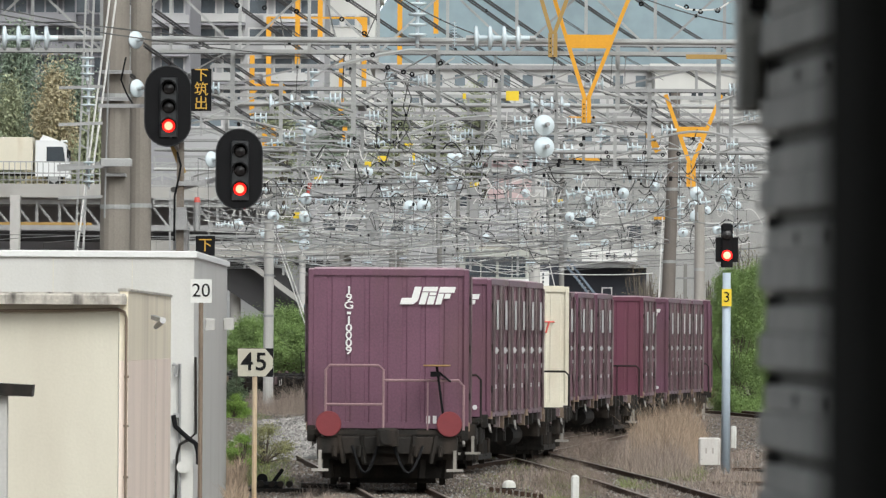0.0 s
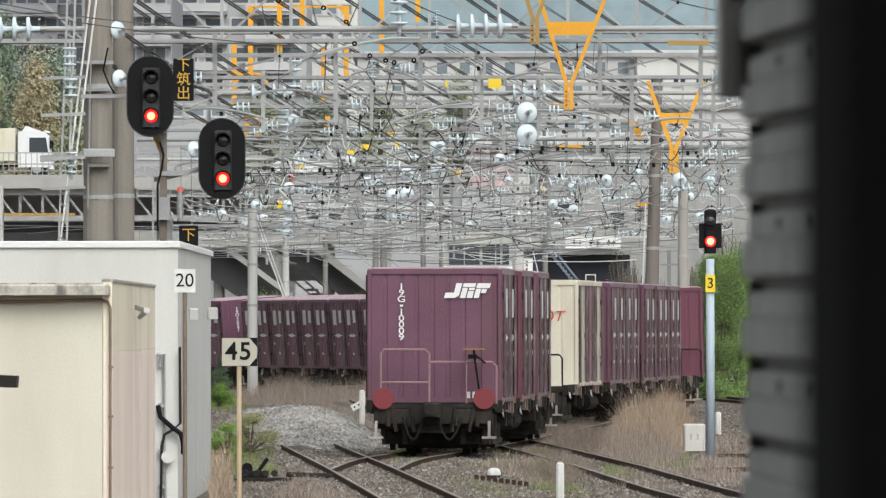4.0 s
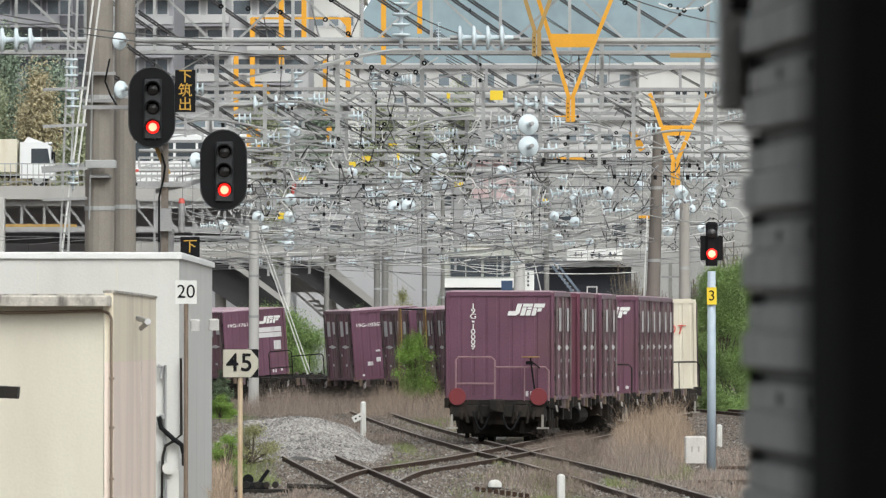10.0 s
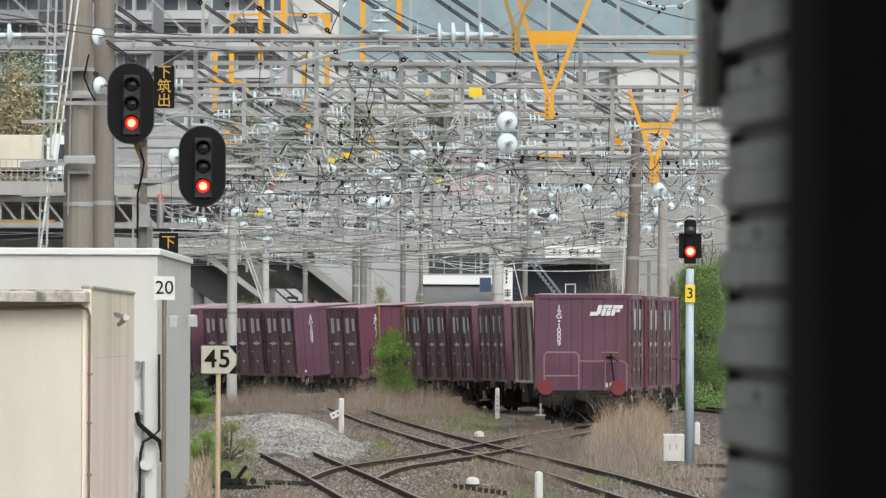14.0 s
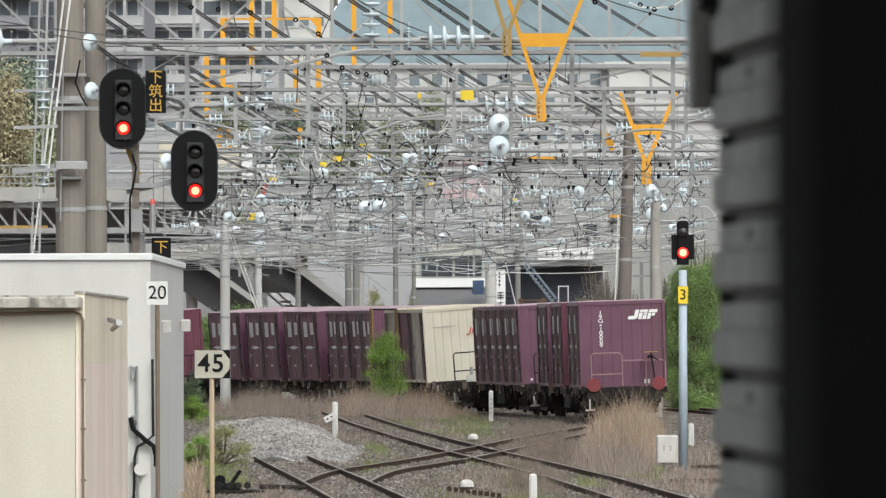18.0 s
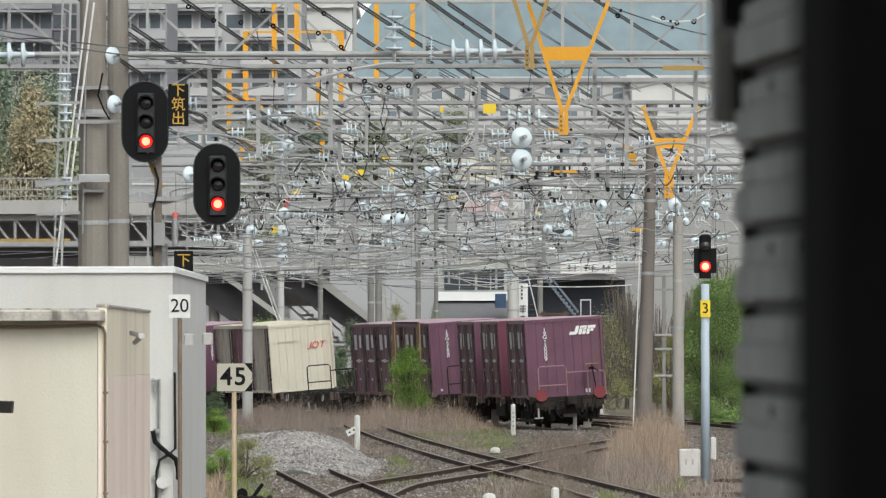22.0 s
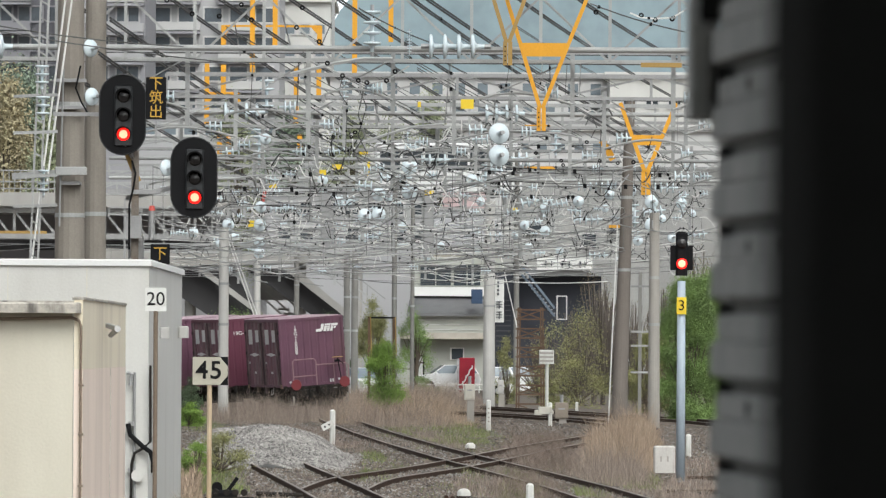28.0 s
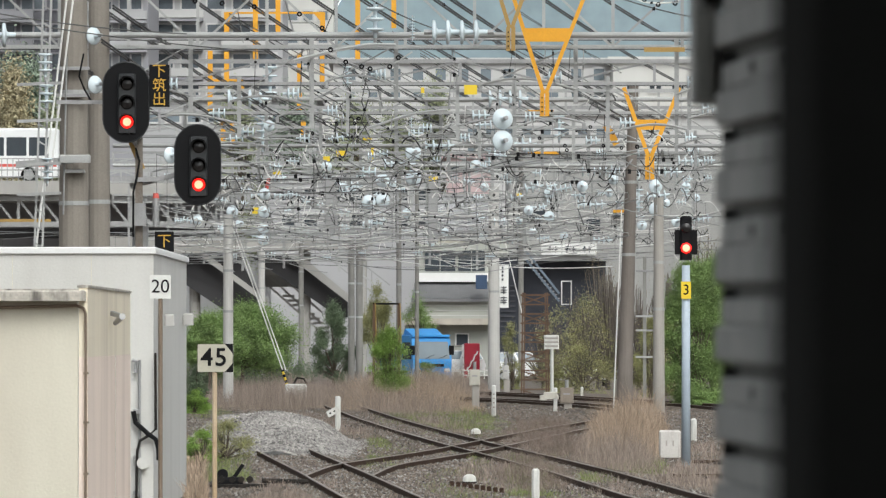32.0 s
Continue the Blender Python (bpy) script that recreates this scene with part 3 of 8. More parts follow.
        for x in (-0.95, 0.95):
            for dy in (-0.3, 0, 0.3):
                bogie.tube((x, y0 + dy, 0.25), (x, y0 + dy, 0.55), 0.09, n=8)
            bogie.box(x - 0.08, x + 0.08, y0 - 1.35, y0 + 1.35, 0.2, 0.3)
            for dy in (-1.3, 1.3):
                bogie.bar((x * 0.9, y0 + dy, 0.9), (x * 0.9, y0 + dy * 0.9, 0.1), 0.1, 0.1)
        bogie.box(-0.75, 0.75, y0 - 1.3, y0 + 1.3, 0.12, 0.3)
        b = part("bogie", bogie, DARK_STEEL, ob)
        for dy in (-0.95, 0.95):
            for x in (-0.53, 0.53):
                wheel = Geo().lathe([(0.0, -0.07), (0.43, -0.07), (0.43, 0.05), (0.46, 0.05), (0.46, 0.075), (0.0, 0.075)], 20, pose(0, 0, 0, 0, 90 if x < 0 else -90))
                part("wheel", wheel, DARK_STEEL, b, at=(x, y0 + dy, 0.43))
            part("axle", Geo().tube((-0.6, y0 + dy, 0.43), (0.6, y0 + dy, 0.43), 0.08), DARK_STEEL, b)
    for y0 in (0.35, 1.2, 4.2, 6.0, L - 6.0, L - 4.2, L - 1.2, L - 0.35):
        part("cross_member", Geo().chamfer_box(-1.1, 1.1, y0 - 0.1, y0 + 0.1, 0.5, 0.8, 0.03), DARK_STEEL, ob)
    for x in (-0.9, -0.35, 0.35, 0.9):
        part("brake_rigging", Geo().line([(x, 0.5, 0.55), (x * 0.8, 1.6, 0.32), (x * 0.8, 3.4, 0.3), (x, 4.6, 0.5)], 0.05, 6), DARK_STEEL, ob)
    for y0 in (1.15, 3.9, L - 3.9, L - 1.15):
        part("brake_beam", Geo().chamfer_box(-1.0, 1.0, y0 - 0.05, y0 + 0.05, 0.2, 0.58, 0.03), DARK_STEEL, ob)
    for x in (-0.95, -0.55, 0.55, 0.95):
        part("hanger", Geo().bar((x, 0.3, 0.7), (x * 0.95, 0.4, 0.22), 0.09, 0.12), DARK_STEEL, ob)
    part("drawgear_box", Geo().chamfer_box(-0.4, 0.4, 0.2, 1.6, 0.42, 0.85, 0.04), DARK_STEEL, ob)
    tanks = Geo().chamfer_box(-1.0, -0.3, 7.5, 9.5, 0.35, 0.8, 0.05)
    tanks.tube((0.7, 10, 0.55), (0.7, 12, 0.55), 0.2, n=12)
    part("brake_gear", tanks, DARK_STEEL, ob)
    y = 0.05

    def loop(pts, r=0.022):
        part("end_railing", Geo().line(pts, r, 6), RAILING if tail else DARK_STEEL, ob, "bent tube end railing")

    loop([(-0.97, y, 0.96), (-0.97, y, 1.90), (-0.91, y, 1.97), (-0.15, y, 1.97), (-0.07, y, 1.90), (-0.07, y, 0.96)])
    loop([(-0.97, y, 1.36), (-0.07, y, 1.36)])
    loop([(-0.07, y, 1.74), (1.10, y, 1.74), (1.18, y, 1.66), (1.18, y, 0.96)])
    loop([(0.62, y, 0.96), (0.62, y, 1.74)], 0.014)
    if tail:
        hb = Geo().tube((0.87, y - 0.06, 1.15), (0.76, y - 0.06, 1.96), 0.02)
        hb.box(0.66, 0.82, y - 0.12, y, 1.80, 1.88)
        hb.tube((0.98, y - 0.05, 1.72), (0.80, y - 0.05, 1.86), 0.016)
        part("handbrake_post", hb, BLACK, ob)
        part("handbrake_wheel", Geo().lathe([(0.0, 1.96), (0.2, 1.96), (0.22, 1.972), (0.2, 1.985), (0, 1.985)], 14, Matrix.Translation((0.76, y - 0.06, 0))), OLD_YELLOW, ob, "rusty yellow handbrake wheel")
        for x in (-0.92, 0.96):
            disc = Geo().lathe([(0.0, 0.0), (0.19, 0.0), (0.2, 0.012), (0.19, 0.025), (0, 0.025)], 24, pose(x, -0.06, 1.06, 90))
            part("tail_disc", disc, RED_DISC, ob, "dull red round tail marker", smooth=False)
    return ob


# distance of each near end behind the tail, and what is special about it
LOAD = [(0.5, dict(number="19G-10009")), (6.4, dict(number="19G-15", paint=PURPLE_RED, kind="red", sideways=True, logo_on=False)),
        (11.7, dict(number="19G-7205")), (21.5, dict(number="19G-7600")), (25.25, dict(number="19D-7612")), (29.0, {}),
        (43.8, dict(number="", kind="cream", paint=CREAM, door=GREY_BEIGE, length=6.058)),
        (52.0, dict(number="19D-40091", logo_on=False)), (55.9, {}), (61.2, {}), (65.6, {}), (70.0, {}),
        (81.6, dict(number="19D-9143", logo_on=False, paint=PURPLE_RED, kind="red")), (89.4, dict(number="19D-20007")), (93.3, {}), (97.3, {}), (102.2, {}),
        (109.8, dict(number="19G-10367", sideways=True, labels_on=True)), (126.0, dict(number="19G-17616", sideways=True, labels_on=True)),
        (129.9, {}), (133.8, {}), (137.6, {}), (142.8, {}), (146.7, {}), (150.6, {}), (154.5, {}), (158.3, {}), (164.0, {}),
        (175.5, dict(number="", kind="teal", paint=TEAL, door=BLUE, tall=2.75, length=6.058))]
PLAIN = None
CONTAINERS, WAGONS = [], []
for off, spec in LOAD:
    if not spec and PLAIN:
        ob = copy_thing(PLAIN, Matrix())
    else:
        ob = container(**(spec or dict(number="19D-2841")))
        if not spec:
            PLAIN = ob
    CONTAINERS.append((off, ob))
for i in range(10):
    if i < 2:
        ob = wagon(tail=i == 0)
        second = ob
    else:
        ob = copy_thing(second, Matrix())
    WAGONS.append((20.35 * i, ob))


PITCH = 20.35


def motions():
    times = [0.5 * k for k in range(65)]
    for off, ob in WAGONS:
        walk(ob, [(t, on_way(gone(t) + off)) for t in times])
    for off, ob in CONTAINERS:
        start = PITCH * min(range(10), key=lambda k: abs(off + 1.9 - (PITCH * k + 9.7)))
        walk(ob, [(t, on_way(gone(t) + start) @ pose(0, off - start, 0.985)) for t in times])
    road_motions()

# ---- huts beside the line ----
HUT_WHITE = mat("hut_panel", (0.60, 0.595, 0.565), 0.6, vary=0.06, scale=0.6, dirt=(0.38, 0.36, 0.32), dirt_amount=0.5)
HUT_CAP = mat("hut_cap", (0.74, 0.74, 0.73), 0.5, vary=0.04)
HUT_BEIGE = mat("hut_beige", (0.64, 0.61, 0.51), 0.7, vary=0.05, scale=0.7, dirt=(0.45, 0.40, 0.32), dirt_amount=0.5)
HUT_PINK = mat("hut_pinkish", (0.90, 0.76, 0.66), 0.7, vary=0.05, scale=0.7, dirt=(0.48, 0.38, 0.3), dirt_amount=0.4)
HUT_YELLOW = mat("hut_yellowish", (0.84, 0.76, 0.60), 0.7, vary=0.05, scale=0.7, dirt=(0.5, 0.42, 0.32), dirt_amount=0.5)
HUT_ROOF = mat("hut_stained_roof", (0.46, 0.43, 0.38), 0.8, vary=0.3, scale=5.5, dirt=(0.05, 0.045, 0.04), dirt_amount=1.0)


def equipment_hut():
    ob = thing("equipment_hut", None, None, "pale grey panel-clad equipment hut beside the track", "hut", at=(0, 0, -0.13))
    up = Vector((0, 0, 0.13))
    x1, y0, y1 = -4.03, 118.0, 133.2
    part("wall", Geo().box(-13, x1, y0, y1, -0.2, 3.63), HUT_WHITE, ob)
    part("roof_edge", Geo().chamfer_box(-13.05, x1 + 0.04, y0 - 0.04, y1 + 0.04, 3.63, 3.72, 0.015), HUT_CAP, ob, "white metal roof edge")
    for k in range(5):
        part("panel_joint", Geo().box(-4.9 - 1.1 * k, -4.89 - 1.1 * k, y0 - 0.006, y0 - 0.001, -0.1, 3.62), HUT_BEIGE, ob)
    part("conduit", Geo().line([(-4.22, y0 - 0.05, 2.15), (-4.22, y0 - 0.05, 0.9), (-4.2, y0 - 0.05, -0.1)], 0.022), STEEL, ob)
    part("cable", Geo().line([sight(a, b, y0 - 0.1) + up for a, b in ((236, 728), (240, 748), (262, 768), (276, 778), (281, 795), (281, 815))], 0.035, 8), BLACK, ob, "thick black bent cable")
    part("cable", Geo().line([sight(a, b, y0 - 0.1) + up for a, b in ((275, 625), (276, 760), (262, 772), (248, 780), (243, 800), (241, 900))], 0.02, 6), DARK_STEEL, ob)
    part("pipe_elbow", Geo().line([sight(a, b, y0 - 0.08) + up for a, b in ((234, 638), (242, 640), (240, 660))], 0.03, 8), STEEL, ob)
    for b in (708, 790, 852):
        part("pipe_clip", Geo().chamfer_box(*spot_box(236, 247, b, b + 8, y0 - 0.1, 0.08), 0.008), STEEL, ob)
    part("meter", Geo().tube(sight(253, 820, y0 - 0.12) + up, sight(253, 820, y0 - 0.02) + up, 0.085, n=18), HUT_WHITE, ob, "round white meter")
    for a in (291, 324):
        part("lamp_box", Geo().chamfer_box(*spot_box(a, a + 18, 540, 561, 121 if a < 300 else 131, 0.2), 0.02), CONCRETE_PALE, ob, "small pale grey box on the side wall")


def spot_box(a0, a1, b0, b1, d, deep=0.3):
    """A box between two bearings across and two bearings up and down, its front at d."""
    p, q = sight(a0, b1, d), sight(a1, b0, d)
    return p.x, q.x, d, d + deep, p.z, q.z


def store_hut():
    ob = thing("store_hut", None, None, "beige rendered store hut with a stained roof slab", "hut", at=(0, 0, -0.15))
    up = Vector((0, 0, 0.15))
    x1, y0, y1 = -3.98, 95.0, 108.0
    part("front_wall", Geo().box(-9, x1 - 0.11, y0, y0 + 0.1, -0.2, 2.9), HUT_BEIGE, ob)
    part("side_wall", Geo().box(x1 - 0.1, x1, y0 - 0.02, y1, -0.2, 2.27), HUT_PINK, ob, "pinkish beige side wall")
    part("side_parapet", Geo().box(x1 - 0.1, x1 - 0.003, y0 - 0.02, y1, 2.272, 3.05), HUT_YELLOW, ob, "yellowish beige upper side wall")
    part("roof", Geo().chamfer_box(-9, x1 - 0.02, y0 - 0.25, y0 + 0.5, 2.9, 3.02, 0.02), HUT_ROOF, ob, "stained concrete roof slab")
    part("roof_sheet", Geo().box(-9, x1 - 0.02, y0 + 0.5, y1, 2.95, 3.04), HUT_ROOF, ob)
    part("coping", Geo().chamfer_box(x1 - 0.12, x1 + 0.015, y0 - 0.03, y1, 3.05, 3.085, 0.01), HUT_ROOF, ob)
    part("conduit", Geo().line([sight(a, b, y0 - 0.06) + up for a, b in ((-80, 545), (20, 544), (135, 541), (148, 546), (152, 556), (152, 900))], 0.018, 6), POST_BROWN, ob, "thin brown conduit")
    for b in (637, 724, 815):
        part("conduit_clip", Geo().chamfer_box(*spot_box(148, 157, b - 2, b + 2, y0 - 0.08, 0.06), 0.004), POST_BROWN, ob)
    part("camera_bracket", Geo().bar((x1 + 0.01, 101.5, 2.78), (x1 + 0.14, 101.3, 2.74), 0.05, 0.05), STEEL, ob)
    part("lamp", Geo().tube((x1 + 0.06, 101.4, 2.66), (x1 + 0.16, 101.0, 2.74), 0.028, 0.04, 10), STEEL, ob, "small bracket lamp")
    part("drip_line", Geo().box(x1 - 0.002, x1 + 0.004, 103, 103.03, -0.1, 2.27), GREY_BEIGE, ob)
    post = thing("post_with_cap", None, None, "weathered pale post with a dark cap before the hut", "post")
    d = 80
    part("shaft", Geo().chamfer_box(*spot_box(-84, -58, 690, 1090, d, 0.2), 0.01), CONCRETE_PALE, post)
    part("cap", Geo().prism([(sight(-100, 0, d).x, sight(0, 672, d).z), (sight(-12, 0, d).x, sight(0, 676, d).z), (sight(-14, 0, d).x, sight(0, 697, d).z), (sight(-100, 0, d).x, sight(0, 694, d).z)], d - 0.1, d + 0.3), DARK_STEEL, post, "dark cap board")


POST_BROWN = mat("brown_post", (0.20, 0.15, 0.11), 0.7, vary=0.2, scale=3)
equipment_hut()
store_hut()


# ---- signs and signals ----
SIGN_WHITE = mat("sign_cream", (0.45, 0.425, 0.35), 0.6, vary=0.08, scale=3)
SIGN_PLAIN = mat("sign_white", (0.70, 0.70, 0.67), 0.6, vary=0.05, scale=3)
RUST_POST = mat("rusty_cream_post", (0.50, 0.36, 0.22), 0.7, vary=0.15, scale=2, dirt=(0.62, 0.55, 0.45), dirt_amount=0.8)
PALE_BLUE = mat("pale_blue_post", (0.40, 0.47, 0.54), 0.55, vary=0.08, scale=2)


def speed_sign():
    p = sight(380, 634, 122)
    ob = thing("speed_sign", None, None, "cream speed sign reading 45 on a rusty post", "sign", at=p)
    part("post", Geo().tube((0, 0.02, -p.z - 0.2), (0, 0.02, 0.1), 0.035), RUST_POST, ob, "rust-streaked cream post")
    part("plate", Geo().prism([(-0.245, -0.2), (0.15, -0.2), (0.26, -0.07), (0.26, 0.07), (0.15, 0.2), (-0.245, 0.2)], -0.03, -0.015), SIGN_WHITE, ob)
    part("backing", Geo().box(-0.25, 0.265, -0.013, -0.002, -0.205, 0.205), BLACK, ob)
    for i, c in enumerate("45"):
        part("digit", letters(c, 0.36, BLACK, 0.004, 0.015, 1.0), None, ob, "black digit " + c, at=(-0.11 + 0.2 * i, -0.034, 0))


def twenty_sign():
    p = sight(284, 508, 112)
    ob = thing("distance_sign", None, None, "white sign reading 20 on a brown post", "sign", at=p)
    part("post", Geo().tube((0, 0.02, -p.z - 0.2), (0, 0.02, 0.1), 0.03), POST_BROWN, ob)
    part("plate", Geo().box(-0.14, 0.14, -0.02, -0.008, -0.155, 0.155), SIGN_PLAIN, ob)
    for i, c in enumerate("20"):
        part("digit", letters(c, 0.25, BLACK, 0.003), None, ob, "black digit " + c, at=(-0.062 + 0.124 * i, -0.024, 0))


SIGNAL_CASE = mat("signal_case_grey", (0.022, 0.024, 0.026), 0.45, vary=0.25, scale=5)


def signal_head(name, label, at, lit=True, k=1.0):
    """An oval three-lamp head with hoods; the lowest lamp is lit red."""
    ob = thing(name, None, None, label, "railway signal", "colour light signals", at=at)
    n = 14
    out = [(0.47 * math.cos(math.pi * i / n), 0.35 + 0.47 * math.sin(math.pi * i / n)) for i in range(n + 1)]
    out += [(-0.47 * math.cos(math.pi * i / n), -0.35 - 0.47 * math.sin(math.pi * i / n)) for i in range(n + 1)]
    part("back_plate", Geo().prism([(x * k, z * k) for x, z in out], 0, 0.05), BLACK, ob)
    part("lamp_case", Geo().chamfer_box(-0.17 * k, 0.2 * k, -0.05, 0.0, -0.62 * k, 0.58 * k, 0.03), SIGNAL_CASE, ob, "worn dark grey lamp case")
    part("rim", Geo().line([(x * k * 0.985, 0.0, z * k * 0.985) for x, z in out + out[:1]], 0.012, 5), SIGNAL_CASE, ob)
    for i, z in enumerate((0.38, -0.02, -0.42)):
        c = pose(0.02, -0.055, z * k * 0.95, 90)
        lens = part("lens", Geo().lathe([(0.0, 0.05), (0.10 * k, 0.03), (0.13 * k, 0.0)], 20, c), LENS_RED if i == 2 else LENS, ob, "lit red lens" if i == 2 else "dark unlit lens")
        if i == 2:
            part("lamp_core", Geo().lathe([(0.0, 0.07), (0.06 * k, 0.06), (0.085 * k, 0.045)], 20, c), LENS_HOT, lens, "glaring lamp core")
        hood = Geo()
        hs = []
        for j in range(13):
            a = math.radians(-20 + 220 * j / 12)
            for r, y in ((0.15, -0.04), (0.15, -0.3 + 0.1 * abs(j - 6) / 6), (0.165, -0.3 + 0.1 * abs(j - 6) / 6), (0.165, -0.04)):
                hs.append((0.02 + r * k * math.cos(a), y, z * k * 0.95 + r * k * math.sin(a)))
        hood.add(hs, [(4 * j + q, 4 * j + (q + 1) % 4, 4 * j + 4 + (q + 1) % 4, 4 * j + 4 + q) for j in range(12) for q in range(4)])
        part("hood", hood, BLACK, lens)
    return ob


speed_sign()
twenty_sign()
signal_head("signal", "black oval three-lamp signal showing red on a bracket", sight(223, 181, 170))
signal_head("signal", "black oval three-lamp signal showing red on a bracket", sight(350, 292, 170))


def pole(name, base, top_z, r0, r1, material, label, lean=0.0):
    """A round tapered pole with a few steel bands."""
    ob = thing(name, None, None, label, "pole", "line side poles", at=Vector((base[0], base[1], -0.2)))
    part("shaft", Geo().tube((0, 0, 0), (lean, 0, top_z + 0.2), r0, r1, 16), material, ob, smooth=False)
    for k in range(2):
        z = top_z * (0.5 + 0.22 * k)
        r = r0 + (r1 - r0) * z / top_z
        part("band", Geo().tube((lean * z / top_z, 0, z), (lean * z / top_z, 0, z + 0.09), r + 0.012, n=16), GALV, ob)
    return ob


POLE_GREY = mat("pole_weathered", (0.23, 0.225, 0.21), 0.85, vary=0.2, scale=1.5, dirt=(0.12, 0.11, 0.10), dirt_amount=0.6)


def poles():
    for a, top, d, r0, r1, m in ((131, -100, 176, 0.35, 0.265, CONCRETE_BROWN), (175, -100, 180, 0.255, 0.215, CONCRETE_BROWN), (1117, 150, 250, 0.24, 0.14, CONCRETE_DARK),
                                 (1166, 350, 262, 0.19, 0.15, CONCRETE), (404, 380, 305, 0.19, 0.17, CONCRETE_PALE), (463, 440, 440, 0.19, 0.17, CONCRETE_PALE),
                                 (874, 330, 360, 0.26, 0.22, CONCRETE_PALE), (533, 400, 442, 0.14, 0.13, POLE_GREY), (636, 420, 360, 0.15, 0.14, POLE_GREY), (622, 420, 362, 0.14, 0.13, POLE_GREY),
                                 (706, 300, 345, 0.11, 0.1, POLE_GREY), (738, 330, 355, 0.09, 0.08, POLE_GREY), (922, 240, 400, 0.13, 0.12, POLE_GREY)):
        p = sight(a, top, d)
        pole("catenary_pole", (p.x - (0.22 if a == 1117 else 0), p.y), p.z, r0, r1, m, "grey concrete catenary pole with steel bands", 0.3 if a == 1117 else 0.0)


poles()


def arm_post():
    d = 300
    p = sight(1141, 455, d)
    ob = thing("arm_post", None, None, "thin grey steel post with short cross-arms", "post", at=(p.x, d, -0.2))
    part("shaft", Geo().bar((0, 0, 0), (0, 0, p.z + 0.2), 0.12, 0.12), POLE_GREY, ob)
    for b_ in (480, 560, 585, 632):
        z = sight(0, b_, d).z + 0.2
        part("cross_arm", Geo().bar((-0.32, -0.08, z), (0.34, -0.08, z), 0.06, 0.07), GALV, ob)


arm_post()


def post_signal():
    p = ground_at(1214, 818)
    ob = thing("post_signal", None, None, "small black signal showing red on a pale blue post", "railway signal", at=p)
    h = EYE + (SKY_LINE - 470) / F * p.y
    part("post", Geo().tube((0, 0, -0.2), (0, 0, h), 0.085, 0.075, 14), PALE_BLUE, ob, smooth=True)
    plate = part("plate", Geo().box(-0.09, 0.09, -0.11, -0.09, h - 0.62, h - 0.30), SIGN_YELLOW, ob, "yellow plate")
    part("digit", letters("3", 0.27, BLACK, 0.003), None, plate, "black digit 3", at=(0, -0.114, h - 0.46))
    head = part("head", Geo().chamfer_box(-0.11, 0.11, -0.1, 0.1, h + 0.1, h + 0.92, 0.04), BLACK, ob)
    head2 = part("back_plate", Geo().box(-0.21, 0.21, -0.03, 0.0, h + 0.2, h + 0.66), BLACK, ob)
    part("lens", Geo().lathe([(0.0, 0.05), (0.08, 0.03), (0.1, 0.0)], 20, pose(0, -0.11, h + 0.32, 90)), LENS_RED, ob, "lit red lens")
    part("lamp_core", Geo().lathe([(0.0, 0.07), (0.05, 0.06), (0.07, 0.045)], 20, pose(0, -0.11, h + 0.32, 90)), LENS_HOT, ob, "glaring lamp core")
    part("lens", Geo().lathe([(0.0, 0.05), (0.08, 0.03), (0.1, 0.0)], 20, pose(0, -0.11, h + 0.7, 90)), LENS, ob, "dark unlit lens")


post_signal()

# ---- the ribbed metal wall close to the camera ----
RIB_GREY = mat("ribbed_grey_metal", (0.43, 0.43, 0.405), 0.7, vary=0.15, scale=6, dirt=(0.16, 0.16, 0.15), dirt_amount=0.5, spec=0.15)
# rib metal darkened for the shade in the grooves; rivets share it
GROOVE = mat("groove_grey", (0.15, 0.15, 0.14), 0.8, vary=0.15, spec=0.1)
# near-black colour makes the jamb and lining look unlit
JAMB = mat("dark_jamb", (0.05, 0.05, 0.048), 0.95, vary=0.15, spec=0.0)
DARK_EDGE = mat("near_black_edge", (0.027, 0.027, 0.026), 0.95, vary=0.2, spec=0.0)
PLATFORM = mat("platform_asphalt", (0.07, 0.07, 0.07), 0.9, vary=0.2, scale=2)
LIGHT_BLOCK = mat("light_block_grey", (0.16, 0.16, 0.155), 0.7, vary=0.15, scale=1)


